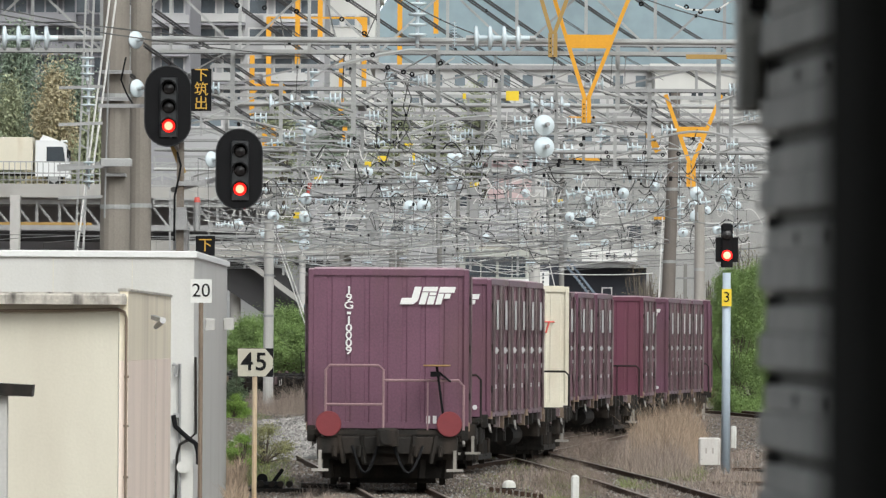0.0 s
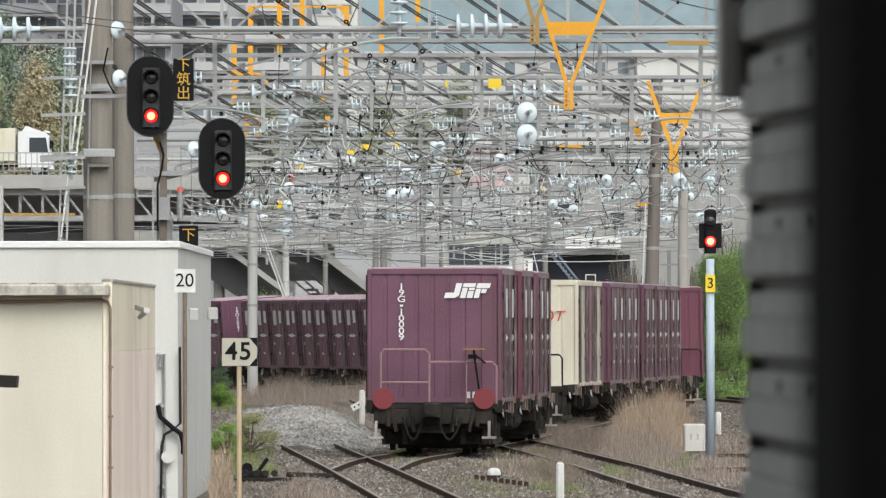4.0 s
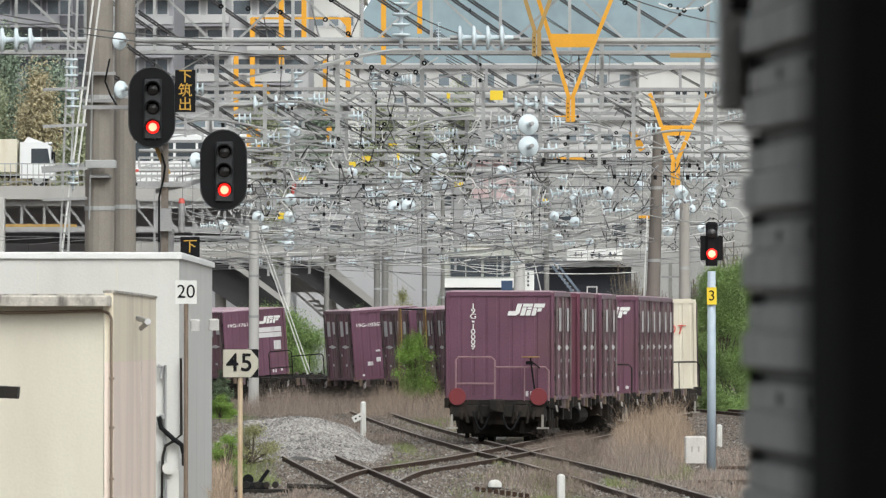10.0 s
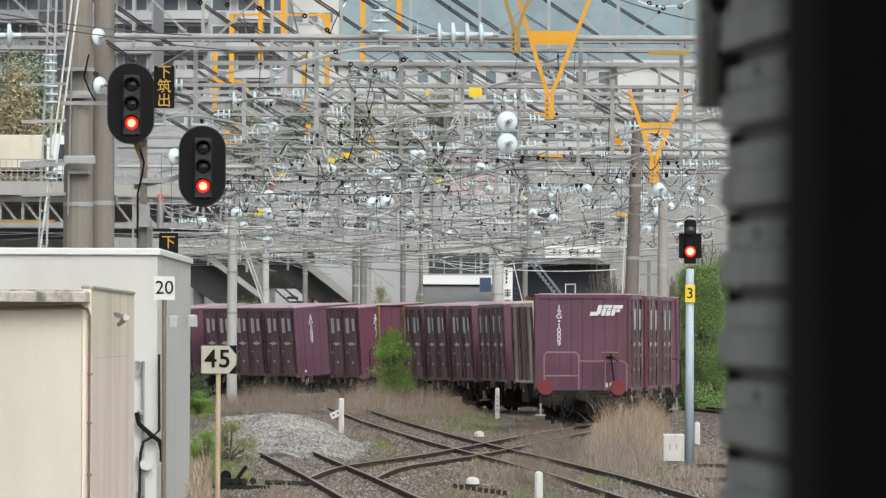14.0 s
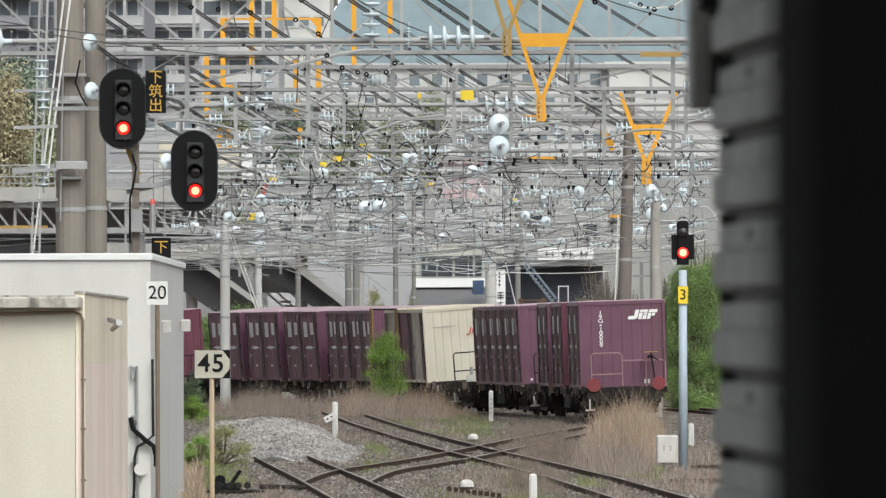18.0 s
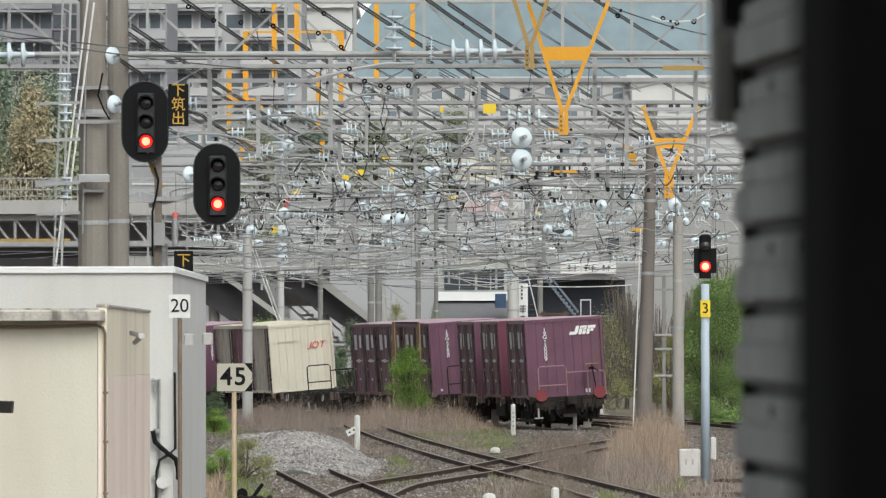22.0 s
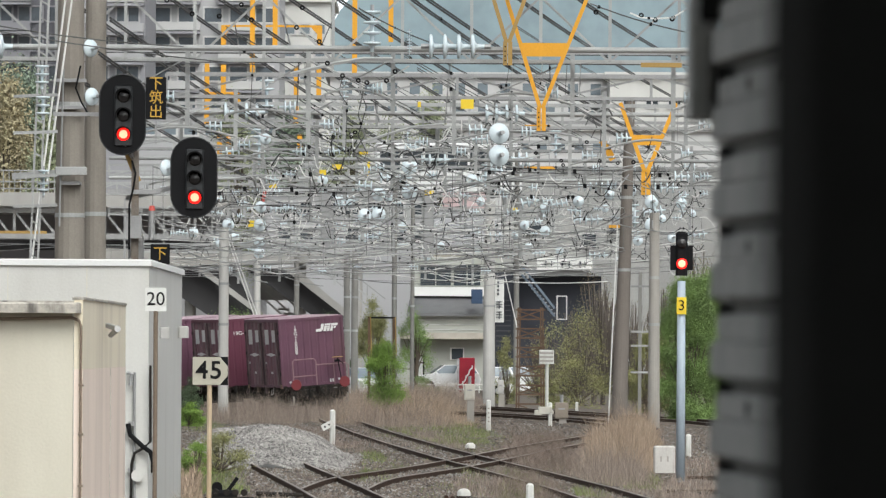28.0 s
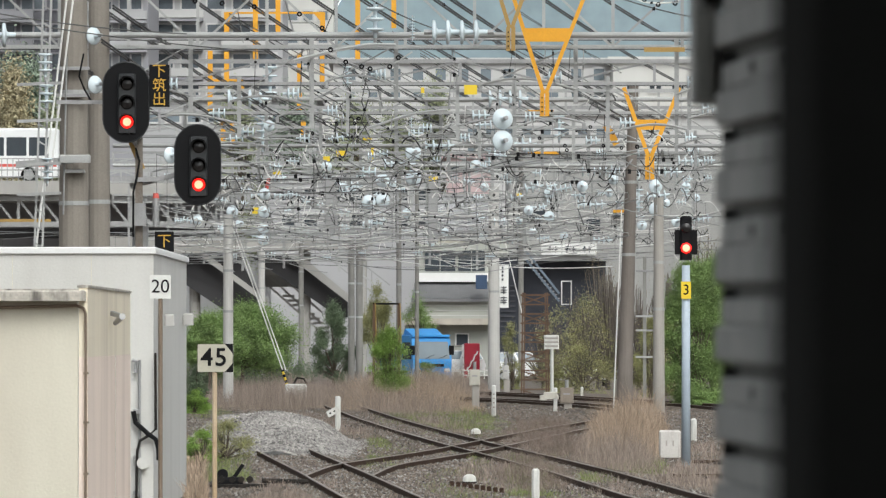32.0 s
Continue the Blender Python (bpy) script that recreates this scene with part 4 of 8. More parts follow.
def ribbed_wall():
    """A side wall of ribbed sheet that runs past the camera, with a box at its far edge and a dark jamb nearer by."""
    ob = thing("wall_ribbed", None, None, "dark grey horizontally ribbed metal wall beside the platform", "wall", kind="structure")
    far, near = 9.62, 8.62
    x0, x1 = 0.3190, 0.3700
    pitch_far, pitch_near = 0.0885, 0.0885

    def face(k, out=0.0):
        """Far and near point of the wall at k pitches under the level rib, out towards the track."""
        return ((x0 - out, far, EYE + 0.0545 - k * pitch_far), (x1 - out * 0.4, near - out, EYE + 0.0490 - k * pitch_near))

    def strip(k0, k1, o0, o1):
        a, b, c, d = *face(k0, o0), *face(k1, o1)
        return [a, b, d, c]

    for i in range(-34, 40):
        wide_rib = Geo()
        sec = [(0.50, 0.001), (0.54, 0.009), (0.94, 0.010), (0.985, 0.0)]
        for (k0, o0), (k1, o1) in zip(sec, sec[1:]):
            wide_rib.add(strip(i + k0, i + k1, o0, o1), [(0, 1, 2, 3)])
        part("rib", wide_rib, RIB_GREY, ob)
        low = Geo()
        sec = [(0.16, -0.004), (0.20, 0.002), (0.47, 0.002), (0.50, -0.002)]
        for (k0, o0), (k1, o1) in zip(sec, sec[1:]):
            low.add(strip(i + k0, i + k1, o0, o1), [(0, 1, 2, 3)])
        part("recessed_rib", low, RIB_GREY, ob)
        part("groove", Geo().add(strip(i - 0.03, i + 0.17, -0.008, -0.008), [(0, 1, 2, 3)]), GROOVE, ob, "groove between the ribs, its shade in the colour")
        # shade of the notch at each recessed rib's far end, as a near-black sheet
        a, c = face(i - 0.02, 0.0), face(i + 0.46, 0.0)
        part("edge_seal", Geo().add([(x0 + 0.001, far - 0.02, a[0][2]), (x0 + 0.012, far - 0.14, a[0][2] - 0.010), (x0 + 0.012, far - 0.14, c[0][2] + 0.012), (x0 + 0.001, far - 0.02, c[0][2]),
                                     (x0 + 0.001, far + 0.06, a[0][2]), (x0 + 0.001, far + 0.06, c[0][2])], [(0, 1, 2, 3), (4, 0, 3, 5)]), DARK_EDGE, ob, "near-black sheet for the shaded notch")
        if i % 2:
            for f in (0.42, 0.74):
                p = Vector(face(i + 0.32, 0.004)[0]).lerp(Vector(face(i + 0.32, 0.004)[1]), f)
                part("rivet", Geo().lathe([(0.0, 0.004), (0.006, 0.003), (0.009, 0.0)], 10, Matrix.Translation(p) @ pose(0, 0, 0, 0, -90, 0)), GROOVE, ob)
    z0, z1 = 1.0, 5.6
    part("back", Geo().box(x0 + 0.02, x0 + 0.4, far + 0.03, far + 0.3, z0, z1), DARK_EDGE, ob, "near-black backing added behind the ribs")
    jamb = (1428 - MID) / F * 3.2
    part("dark_panel", Geo().chamfer_box(jamb, 0.75, 3.2, 3.5, z0, z1, 0.004), JAMB, ob, "jamb close to the camera, unlit dark in its colour")
    part("dark_lining", Geo().box(0.40, 0.75, 3.5, 8.7, z0, z1), JAMB, ob, "wall lining, unlit dark in its colour")
    p, q = sight(1224, 186, 9.75), sight(1273, -75, 9.75)
    part("junction_box", Geo().chamfer_box(p.x, q.x, 9.66, 9.8, p.z, q.z, 0.004), mat("junction_grey", (0.62, 0.62, 0.60), 0.7, spec=0.2), ob, "flat grey box on the wall edge")
    inner_p, inner_q = sight(1231, 180, 9.65), sight(1266, 14, 9.65)
    part("box_lid", Geo().chamfer_box(inner_p.x, inner_q.x, 9.652, 9.662, inner_p.z, inner_q.z, 0.003), RIB_GREY, ob, "recessed grey lid")
    part("box_bracket", Geo().box(q.x - 0.002, x0 + 0.03, 9.62, 9.7, EYE + 0.26, EYE + 0.36), DARK_EDGE, ob)
    part("box_cap", Geo().box(p.x + 0.012, q.x + 0.01, 9.6, 9.66, EYE + 0.374, EYE + 0.45), DARK_EDGE, ob, "black cap over the box")


ribbed_wall()


def platform():
    """The platform under and behind the camera; added unseen roof and walls block skylight."""
    thing("platform", Geo().chamfer_box(-2.4, 3.0, -40, 12, -0.1, 1.05, 0.03), PLATFORM, "dark asphalt platform under the camera", "platform", kind="structure")
    # unseen roof and walls, added to keep the sky off the ribbed wall
    thing("ceiling_canopy", Geo().box(-3.6, 4.5, -40, 9.4, 5.6, 5.75), LIGHT_BLOCK, "unseen grey roof added to block sky light", "canopy", kind="structure")
    thing("wall_back", Geo().box(-3.6, 4.5, -40.2, -40, 0, 5.6), LIGHT_BLOCK, "unseen grey end wall added to block light", "wall", kind="structure")
    thing("wall_side", Geo().box(0.75, 0.95, -40, 6.6, 1.05, 5.6), LIGHT_BLOCK, "unseen grey side wall added to block light", "wall", kind="structure")


platform()

# ---- far background ----
WALL_GREY = mat("facade_grey", (0.30, 0.30, 0.32), 0.8, vary=0.06, scale=0.1)
WALL_DARK = mat("facade_dark_grey", (0.16, 0.16, 0.18), 0.8, vary=0.06, scale=0.1)
WALL_PALE = mat("facade_pale", (0.55, 0.55, 0.545), 0.8, vary=0.06, scale=0.1)
WALL_BLOCK = mat("facade_block", (0.41, 0.41, 0.42), 0.8, vary=0.06, scale=0.1)
WALL_WHITE = mat("facade_white", (0.64, 0.64, 0.615), 0.8, vary=0.06, scale=0.2, dirt=(0.5, 0.49, 0.46), dirt_amount=0.5)
WALL_CREAM = mat("facade_cream", (0.60, 0.58, 0.50), 0.8, vary=0.06, scale=0.2, dirt=(0.45, 0.43, 0.38), dirt_amount=0.5)
WALL_GREEN_GREY = mat("facade_green_grey", (0.42, 0.43, 0.39), 0.8, vary=0.08, scale=0.3, dirt=(0.3, 0.3, 0.27), dirt_amount=0.5)
SHEET_GREY = mat("corrugated_sheet", (0.44, 0.44, 0.43), 0.6, vary=0.12, scale=0.3, dirt=(0.26, 0.26, 0.26), dirt_amount=0.6)
TILE_PALE = mat("weathered_pale_tile", (0.23, 0.23, 0.235), 0.75, vary=0.2, scale=1.0)
NAVY = mat("dark_navy_cladding", (0.035, 0.04, 0.055), 0.6, vary=0.15, scale=0.4)
ROOF_GREY = mat("roof_tiles_grey", (0.17, 0.17, 0.175), 0.7, vary=0.2, scale=1.0)
PANE = mat("window_glass", (0.05, 0.06, 0.07), 0.12, vary=0.1, bump=0)
PANE_DUSK = mat("dusky_window_glass", (0.11, 0.13, 0.15), 0.2, vary=0.2, bump=0)
PANE_PALE = mat("pale_window_glass", (0.20, 0.24, 0.27), 0.15, vary=0.1, bump=0)
# near-black colour carries the shade below the ramps; the dark beam shares it
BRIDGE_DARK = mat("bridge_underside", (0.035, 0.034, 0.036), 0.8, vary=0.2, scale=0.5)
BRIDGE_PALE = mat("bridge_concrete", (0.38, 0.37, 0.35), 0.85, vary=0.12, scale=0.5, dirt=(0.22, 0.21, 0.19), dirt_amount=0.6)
RUST = mat("rust_brown", (0.125, 0.078, 0.05), 0.85, vary=0.3, scale=3)
# distance haze is mixed into the hill's colour
HILL = mat("haze_tinted_hill", (0.27, 0.35, 0.385), 1.0, vary=0.22, scale=0.012, grain=0.12, bump=0)


def building(label, a0, a1, top, d, deep, wall, windows=(), roof=None, pane=PANE, base=-0.2, balconies=(), trim=None):
    """A block with a parapet and window units set into its front; windows are (a0, a1, b0, b1)."""
    ob = thing("building", None, None, label, "building", "buildings beyond the yard")
    x0, x1, y0, y1, _, z1 = spot_box(a0, a1, top, 600, d, deep)
    part("wall", Geo().box(x0, x1, y0, y1, base, z1), wall, ob)
    k = 0.5 * d / 800
    part("roof", Geo().box(x0 - k, x1 + k, y0 - k, y1 + k, z1, z1 + k), roof or wall, ob)
    for w0, w1, t0, t1 in windows:
        wx0, wx1, _, _, wz0, wz1 = spot_box(w0, w1, t0, t1, d)
        f = 0.06 + 0.12 * d / 800
        frame_geo = Geo()
        frame_geo.box(wx0 - f, wx1 + f, d - 0.12, d - 0.003, wz0 - f, wz0)
        frame_geo.box(wx0 - f, wx1 + f, d - 0.12, d - 0.003, wz1, wz1 + f)
        frame_geo.box(wx0 - f, wx0, d - 0.12, d - 0.003, wz0, wz1)
        frame_geo.box(wx1, wx1 + f, d - 0.12, d - 0.003, wz0, wz1)
        if wx1 - wx0 > 1.5 * (wz1 - wz0):
            frame_geo.box((wx0 + wx1) / 2 - f / 2, (wx0 + wx1) / 2 + f / 2, d - 0.1, d - 0.003, wz0, wz1)
        w = part("window", frame_geo, trim or WALL_PALE, ob)
        part("pane", Geo().box(wx0, wx1, d - 0.05, d - 0.002, wz0, wz1), pane, w)
    for c0, c1, t0, t1 in balconies:
        bx0, bx1, _, _, bz0, bz1 = spot_box(c0, c1, t0, t1, d)
        part("balcony", Geo().box(bx0, bx1, d - 1.4, d - 0.2, bz0, bz1), trim or WALL_PALE, ob)
        part("balcony_slab", Geo().box(bx0, bx1, d - 1.5, d - 0.004, bz0 - 0.35, bz0 - 0.1), WALL_GREY, ob)
    return ob


def bands(a0, a1, ys, h, n, gap=0.35):
    step = (a1 - a0) / n
    return [(a0 + i * step + gap * step / 2, a0 + (i + 1) * step - gap * step / 2, y, y + h) for y in ys for i in range(n)]


building("dark grey apartment tower with rows of windows", -140, 145, -160, 820, 30, WALL_DARK, bands(-130, 140, (-112, -60, -8, 44, 96), 24, 5, 0.25), pane=PANE_DUSK, trim=WALL_GREY, balconies=[(-136, 60, y, y + 14) for y in (-84, -32, 20, 72, 124)])
building("grey apartment tower with rows of windows", 145, 262, -160, 800, 30, WALL_GREY, bands(150, 258, (-112, -60, -8, 44, 96, 148), 24, 2, 0.3), pane=PANE_DUSK, trim=WALL_BLOCK, balconies=[(196, 260, y, y + 15) for y in (-84, -32, 20, 72, 124)])
building("pale grey apartment block with balconies", 262, 500, -120, 840, 30, WALL_BLOCK, bands(268, 496, (-60, -8, 44, 96, 148), 24, 5, 0.35), pane=PANE_DUSK, trim=WALL_PALE, balconies=[(c, c + 84, y, y + 14) for y in (-34, 18, 70, 122) for c in (276, 392)])
building("white apartment block with small windows", 500, 590, -20, 880, 30, WALL_WHITE, bands(505, 585, (20, 60, 100), 16, 3, 0.4), pane=PANE_PALE)
building("long grey factory building with pale windows", 590, 1085, 112, 700, 25, WALL_PALE, bands(600, 1080, (122,), 20, 12, 0.55) + bands(600, 1080, (160,), 16, 12, 0.6), pane=PANE_PALE)
building("white factory building with a flat roof", 1085, 1400, 110, 690, 25, WALL_WHITE, bands(1100, 1220, (150,), 12, 3, 0.5))
building("low pale grey hall with a light roof", 240, 560, 178, 620, 20, WALL_BLOCK, bands(250, 550, (200,), 16, 8, 0.4), pane=PANE_PALE)
building("low grey store with a pale roof", 800, 1300, 205, 600, 20, WALL_PALE, bands(820, 1080, (225, 262), 14, 8, 0.5), pane=PANE_PALE)
building("red and white painted shed far behind the wires", 790, 870, 280, 580, 10, mat("pinkish_wall", (0.55, 0.42, 0.42), 0.8), bands(792, 868, (290,), 12, 3))
building("pale rendered house behind the wires", 480, 780, 318, 560, 15, WALL_BLOCK, bands(490, 770, (335, 380), 20, 7, 0.45))


def warehouse():
    """A big hall clad in upright corrugated sheet."""
    ob = thing("warehouse", None, None, "large grey warehouse clad in upright corrugated sheet", "building", "buildings beyond the yard")
    x0, x1, y0, y1, z0, z1 = spot_box(900, 1290, 268, 470, 530, 20)
    part("wall", Geo().box(x0, x1, y0 + 0.2, y1, -0.2, z1), SHEET_GREY, ob)
    n = 200
    step = (x1 - x0) / n

    rib = Geo().add([(0, 0, -0.2), (0, 0, z1), (step * 0.12, -0.05, -0.2), (step * 0.12, -0.05, z1), (step * 0.4, -0.05, -0.2), (step * 0.4, -0.05, z1), (step * 0.52, 0, -0.2), (step * 0.52, 0, z1)],
                    [(0, 2, 3, 1), (2, 4, 5, 3), (4, 6, 7, 5)]).mesh("sheet_rib", SHEET_GREY)
    for i in range(n):
        part("sheet_rib", rib, None, ob, at=(x0 + i * step, y0 + 0.2, 0))
    part("roof", Geo().box(x0 - 0.3, x1 + 0.3, y0 - 0.2, y1, z1, z1 + 0.4), WALL_PALE, ob)
    for a0, a1, b0, b1 in ((1038, 1062, 388, 412), (930, 965, 372, 390), (1085, 1100, 372, 384)):
        wx0, wx1, _, _, wz0, wz1 = spot_box(a0, a1, b0, b1, 529.7)
        part("window", Geo().box(wx0, wx1, 529.8, 530.1, wz0, wz1), PANE, ob)


warehouse()


def tiled_house():
    """A low house whose tiled roof shows behind the wires."""
    ob = thing("tiled_house", None, None, "low house with a grey tiled roof", "house", "buildings beyond the yard")
    d = 515
    p0, p1 = sight(748, 412, d), sight(905, 412, d)
    q0, q1 = sight(772, 352, d + 8), sight(880, 352, d + 8)
    part("wall", Geo().box(p0.x + 0.3, p1.x - 0.3, d + 0.3, d + 12, -0.2, p0.z), WALL_CREAM, ob)
    slab = Geo().add([p0, p1, q1, q0, p0 - Vector((0, 0, 0.3)), p1 - Vector((0, 0, 0.3)), q1 - Vector((0, 0, 0.3)), q0 - Vector((0, 0, 0.3))],
                     [(0, 1, 2, 3), (4, 5, 1, 0), (5, 6, 2, 1), (7, 4, 0, 3), (6, 7, 3, 2), (7, 6, 5, 4)])
    roof = part("roof", slab, TILE_PALE, ob)
    for i in range(9):
        k = i / 9
        course = Geo()
        a, b = p0.lerp(q0, k), p1.lerp(q1, k)
        course.bar(a + Vector((0, -0.05, 0.01)), b + Vector((0, -0.05, 0.01)), 0.05, 0.05)
        part("tile_course", course, ROOF_GREY, roof)
    for i in range(44):
        k = (i + 0.5) / 44
        part("roof_course", Geo().bar(p0.lerp(p1, k) + Vector((0, 0, 0.05)), q0.lerp(q1, k) + Vector((0, 0, 0.05)), 0.07, 0.07), WALL_BLOCK, roof)
    part("ridge", Geo().bar(q0 + Vector((-0.2, 0, 0.12)), q1 + Vector((0.2, 0, 0.12)), 0.3, 0.22), ROOF_GREY, roof)


tiled_house()


def white_house():
    """The two-storey white house by the crossing, with a lean-to roof and a shop front."""
    d = 492
    ob = thing("white_house", None, None, "white two-storey house with a grey lean-to roof", "house", "buildings beyond the yard")
    def b(a0, a1, b0, b1, dd=d, deep=0.3):
        return Geo().box(*spot_box(a0, a1, b0, b1, dd, deep))
    part("upper_wall", b(738, 900, 432, 500, d + 3, 9), WALL_GREEN_GREY, ob)
    for a0, a1 in ((752, 806), (811, 858)):
        w = part("window", b(a0 - 1, a1 + 1, 443, 482, d + 2.85, 0.1), WALL_GREEN_GREY, ob, "wide window in a grey frame")
        part("pane", b(a0, (a0 + a1) / 2 - 1, 444, 480, d + 2.8, 0.04), PANE, w)
        part("pane", b((a0 + a1) / 2 + 1, a1, 444, 480, d + 2.8, 0.04), PANE, w)
    part("ledge", b(738, 870, 483, 499, d + 2.4, 0.6), WHITE, ob, "white ledge below the windows")
    p0, p1, q0, q1 = sight(728, 530, d), sight(872, 530, d), sight(734, 500, d + 3), sight(872, 500, d + 3)
    roof = part("lean_to_roof", Geo().add([p0, p1, q1, q0, p0 - Vector((0, 0, 0.15)), p1 - Vector((0, 0, 0.15))], [(0, 1, 2, 3), (4, 5, 1, 0)]), ROOF_GREY, ob, "grey tiled lean-to roof")
    for i in range(36):
        k = (i + 0.5) / 36
        part("roof_course", Geo().bar(p0.lerp(p1, k) + Vector((0, 0, 0.03)), q0.lerp(q1, k) + Vector((0, 0, 0.03)), 0.05, 0.05), ROOF_GREY, roof)
    part("middle_wall", b(728, 872, 531, 566, d + 0.5, 2), WALL_GREEN_GREY, ob, "grey-green boarded wall")
    for y in (540, 549, 558):
        part("board", b(728, 872, y, y + 1.2, d + 0.46, 0.05), WALL_PALE, ob)
    part("eave", b(716, 872, 564, 575, d - 0.8, 3), GREY_BEIGE, ob)
    part("lower_wall", b(716, 872, 575, 665, d + 0.4, 6), WALL_GREEN_GREY, ob)
    door = part("door", b(741, 760, 603, 642, d + 0.3, 0.1), BLACK, ob, "dark door frame")
    part("door_panel", b(744, 757, 606, 641, d + 0.26, 0.05), WALL_PALE, door)
    part("window", b(805, 830, 590, 612, d + 0.3, 0.1), WHITE, ob)
    part("pane", b(808, 828, 592, 611, d + 0.27, 0.04), PANE, ob)
    part("wall_box", b(842, 862, 487, 512, d - 1, 0.6), mat("dark_blue_box", (0.03, 0.06, 0.12), 0.5), ob, "dark blue box")


white_house()


SLATE_INK = mat("slate_lettering", (0.06, 0.065, 0.08), 0.6, vary=0.1)


def shop_front():
    """The dark shop with its white boards of unreadable signs."""
    d = 470
    ob = thing("dark_shop", None, None, "dark navy shop building with white sign boards", "building", "buildings beyond the yard")
    def b(a0, a1, b0, b1, dd=d, deep=0.3):
        return Geo().box(*spot_box(a0, a1, b0, b1, dd, deep))
    part("wall", b(872, 1072, 455, 665, d + 1, 8), NAVY, ob)
    for i in range(14):
        part("clapboard", b(874, 912, 505 + i * 9, 507 + i * 9, d + 0.9, 0.1), mat("slate_board", (0.09, 0.095, 0.11), 0.6), ob)
    part("canopy", b(920, 1075, 448, 462, d - 1, 3), STEEL, ob)
    board = part("sign_board", b(958, 1056, 430, 452, d - 1.3, 0.15), WHITE, ob, "white sign board")
    for a, w in ((972, 7), (983, 4), (1001, 9), (1014, 6), (1033, 8), (1042, 4)):
        part("sign_bar", b(a, a + w * 0.4, 436, 447, d - 1.36, 0.05), SLATE_INK, board)
        part("sign_bar", b(a - 2, a + w, 440, 442, d - 1.37, 0.05), SLATE_INK, board)
    mirror = part("window_frame", b(993, 1012, 497, 499, d - 2, 0.1), WALL_PALE, ob, "thin pale open frame")
    for a0, a1, b0, b1 in ((993, 1012, 538, 540), (993, 995, 499, 538), (1010, 1012, 499, 538)):
        part("frame_bar", b(a0, a1, b0, b1, d - 2, 0.1), WALL_PALE, mirror)
    v = part("hanging_sign", b(884, 900, 468, 545, d - 2.3, 0.2), WHITE, ob, "tall white hanging sign")
    for k in range(4):
        part("sign_bar", b(888, 891, 472 + 7 * k, 476 + 7 * k, d - 2.36, 0.05), SLATE_INK, v)
    for y in (508, 526):
        for q in (0, 5, 9):
            part("sign_bar", b(886, 897, y + q, y + q + 1.4, d - 2.36, 0.05), SLATE_INK, v)
        part("sign_bar", b(891, 892.4, y - 1, y + 13, d - 2.38, 0.05), SLATE_INK, v)
    steps = Geo()
    for k in range(12):
        p = sight(932 + 5 * k, 460 + 6.2 * k, d - 1.6)
        steps.box(p.x - 0.12, p.x + 0.12, p.y, p.y + 1, p.z - 0.03, p.z + 0.03)
    part("stair_tread", steps, STEEL, ob, kind="stuff")
    for o in (0, -14):
        part("stair_rail", Geo().bar(sight(930, 458 + o, d - 1.7), sight(990, 534 + o, d - 1.7), 0.08, 0.12), mat("blue_grey_rail", (0.14, 0.18, 0.23), 0.5), ob)


shop_front()


def footbridge():
    """The stair ramps of a footbridge, seen from below."""
    d = 445
    ob = thing("footbridge", None, None, "concrete footbridge with stair ramps and steel railings", "footbridge")
    def slab(pts, dd, deep, m, name, label=""):
        geo = Geo()
        geo.prism([(sight(a, b_, dd).x, sight(a, b_, dd).z) for a, b_ in pts], dd, dd + deep)
        return part(name, geo, m, ob, label)
    slab([(250, 452), (420, 452), (470, 548), (395, 548), (330, 505), (250, 450)], d + 2, 3, BRIDGE_DARK, "ramp_underside", "underside of the stair ramp, shade in its colour")
    slab([(352, 452), (366, 450), (474, 530), (474, 541)], d + 1.2, 0.3, BRIDGE_PALE, "stringer")
    slab([(440, 452), (515, 452), (615, 535), (615, 562), (600, 562)], d + 2, 3, BRIDGE_DARK, "ramp_underside", "underside of the stair ramp, shade in its colour")
    slab([(507, 451), (530, 450), (625, 528), (625, 542)], d + 1.2, 0.4, BRIDGE_PALE, "stringer")
    slab([(180, 418), (650, 424), (650, 440), (180, 452)], d + 1, 4, BRIDGE_PALE, "deck")
    slab([(455, 470), (525, 478), (525, 508), (470, 508)], d + 6, 0.5, BRIDGE_PALE, "abutment")
    for a_, dd in ((345, d + 3), (540, d + 3), (640, d + 3)):
        p = sight(a_, 440, dd)
        part("column", Geo().tube((p.x, dd, -0.2), (p.x, dd, p.z), 0.3, n=12), BRIDGE_PALE, ob, "round concrete column")
    for k in range(9):
        p = sight(560 + 14 * k, 440 + 11 * k, d)
        part("railing_post", Geo().bar(p, p + Vector((0, 0, 1.1)), 0.06, 0.06), GALV, ob)
    for o in (0, 0.5, 1.1):
        part("railing", Geo().bar(sight(548, 431, d) + Vector((0, 0, o)), sight(690, 542, d) + Vector((0, 0, o)), 0.07, 0.07), GALV, ob)
        part("railing", Geo().bar(sight(478, 508, d + 4) + Vector((0, 0, o)), sight(570, 590, d + 4) + Vector((0, 0, o)), 0.08, 0.1), BRIDGE_PALE, ob)
    for k in range(10):
        x0, x1, y0, y1, z0, z1 = spot_box(500 + 9 * k, 520 + 9 * k, 522 + 8 * k, 526 + 8 * k, d + 5, 1.5)
        part("stair_tread", Geo().box(x0, x1, y0, y1, z0, z1), BRIDGE_PALE, ob)
    return ob


footbridge()


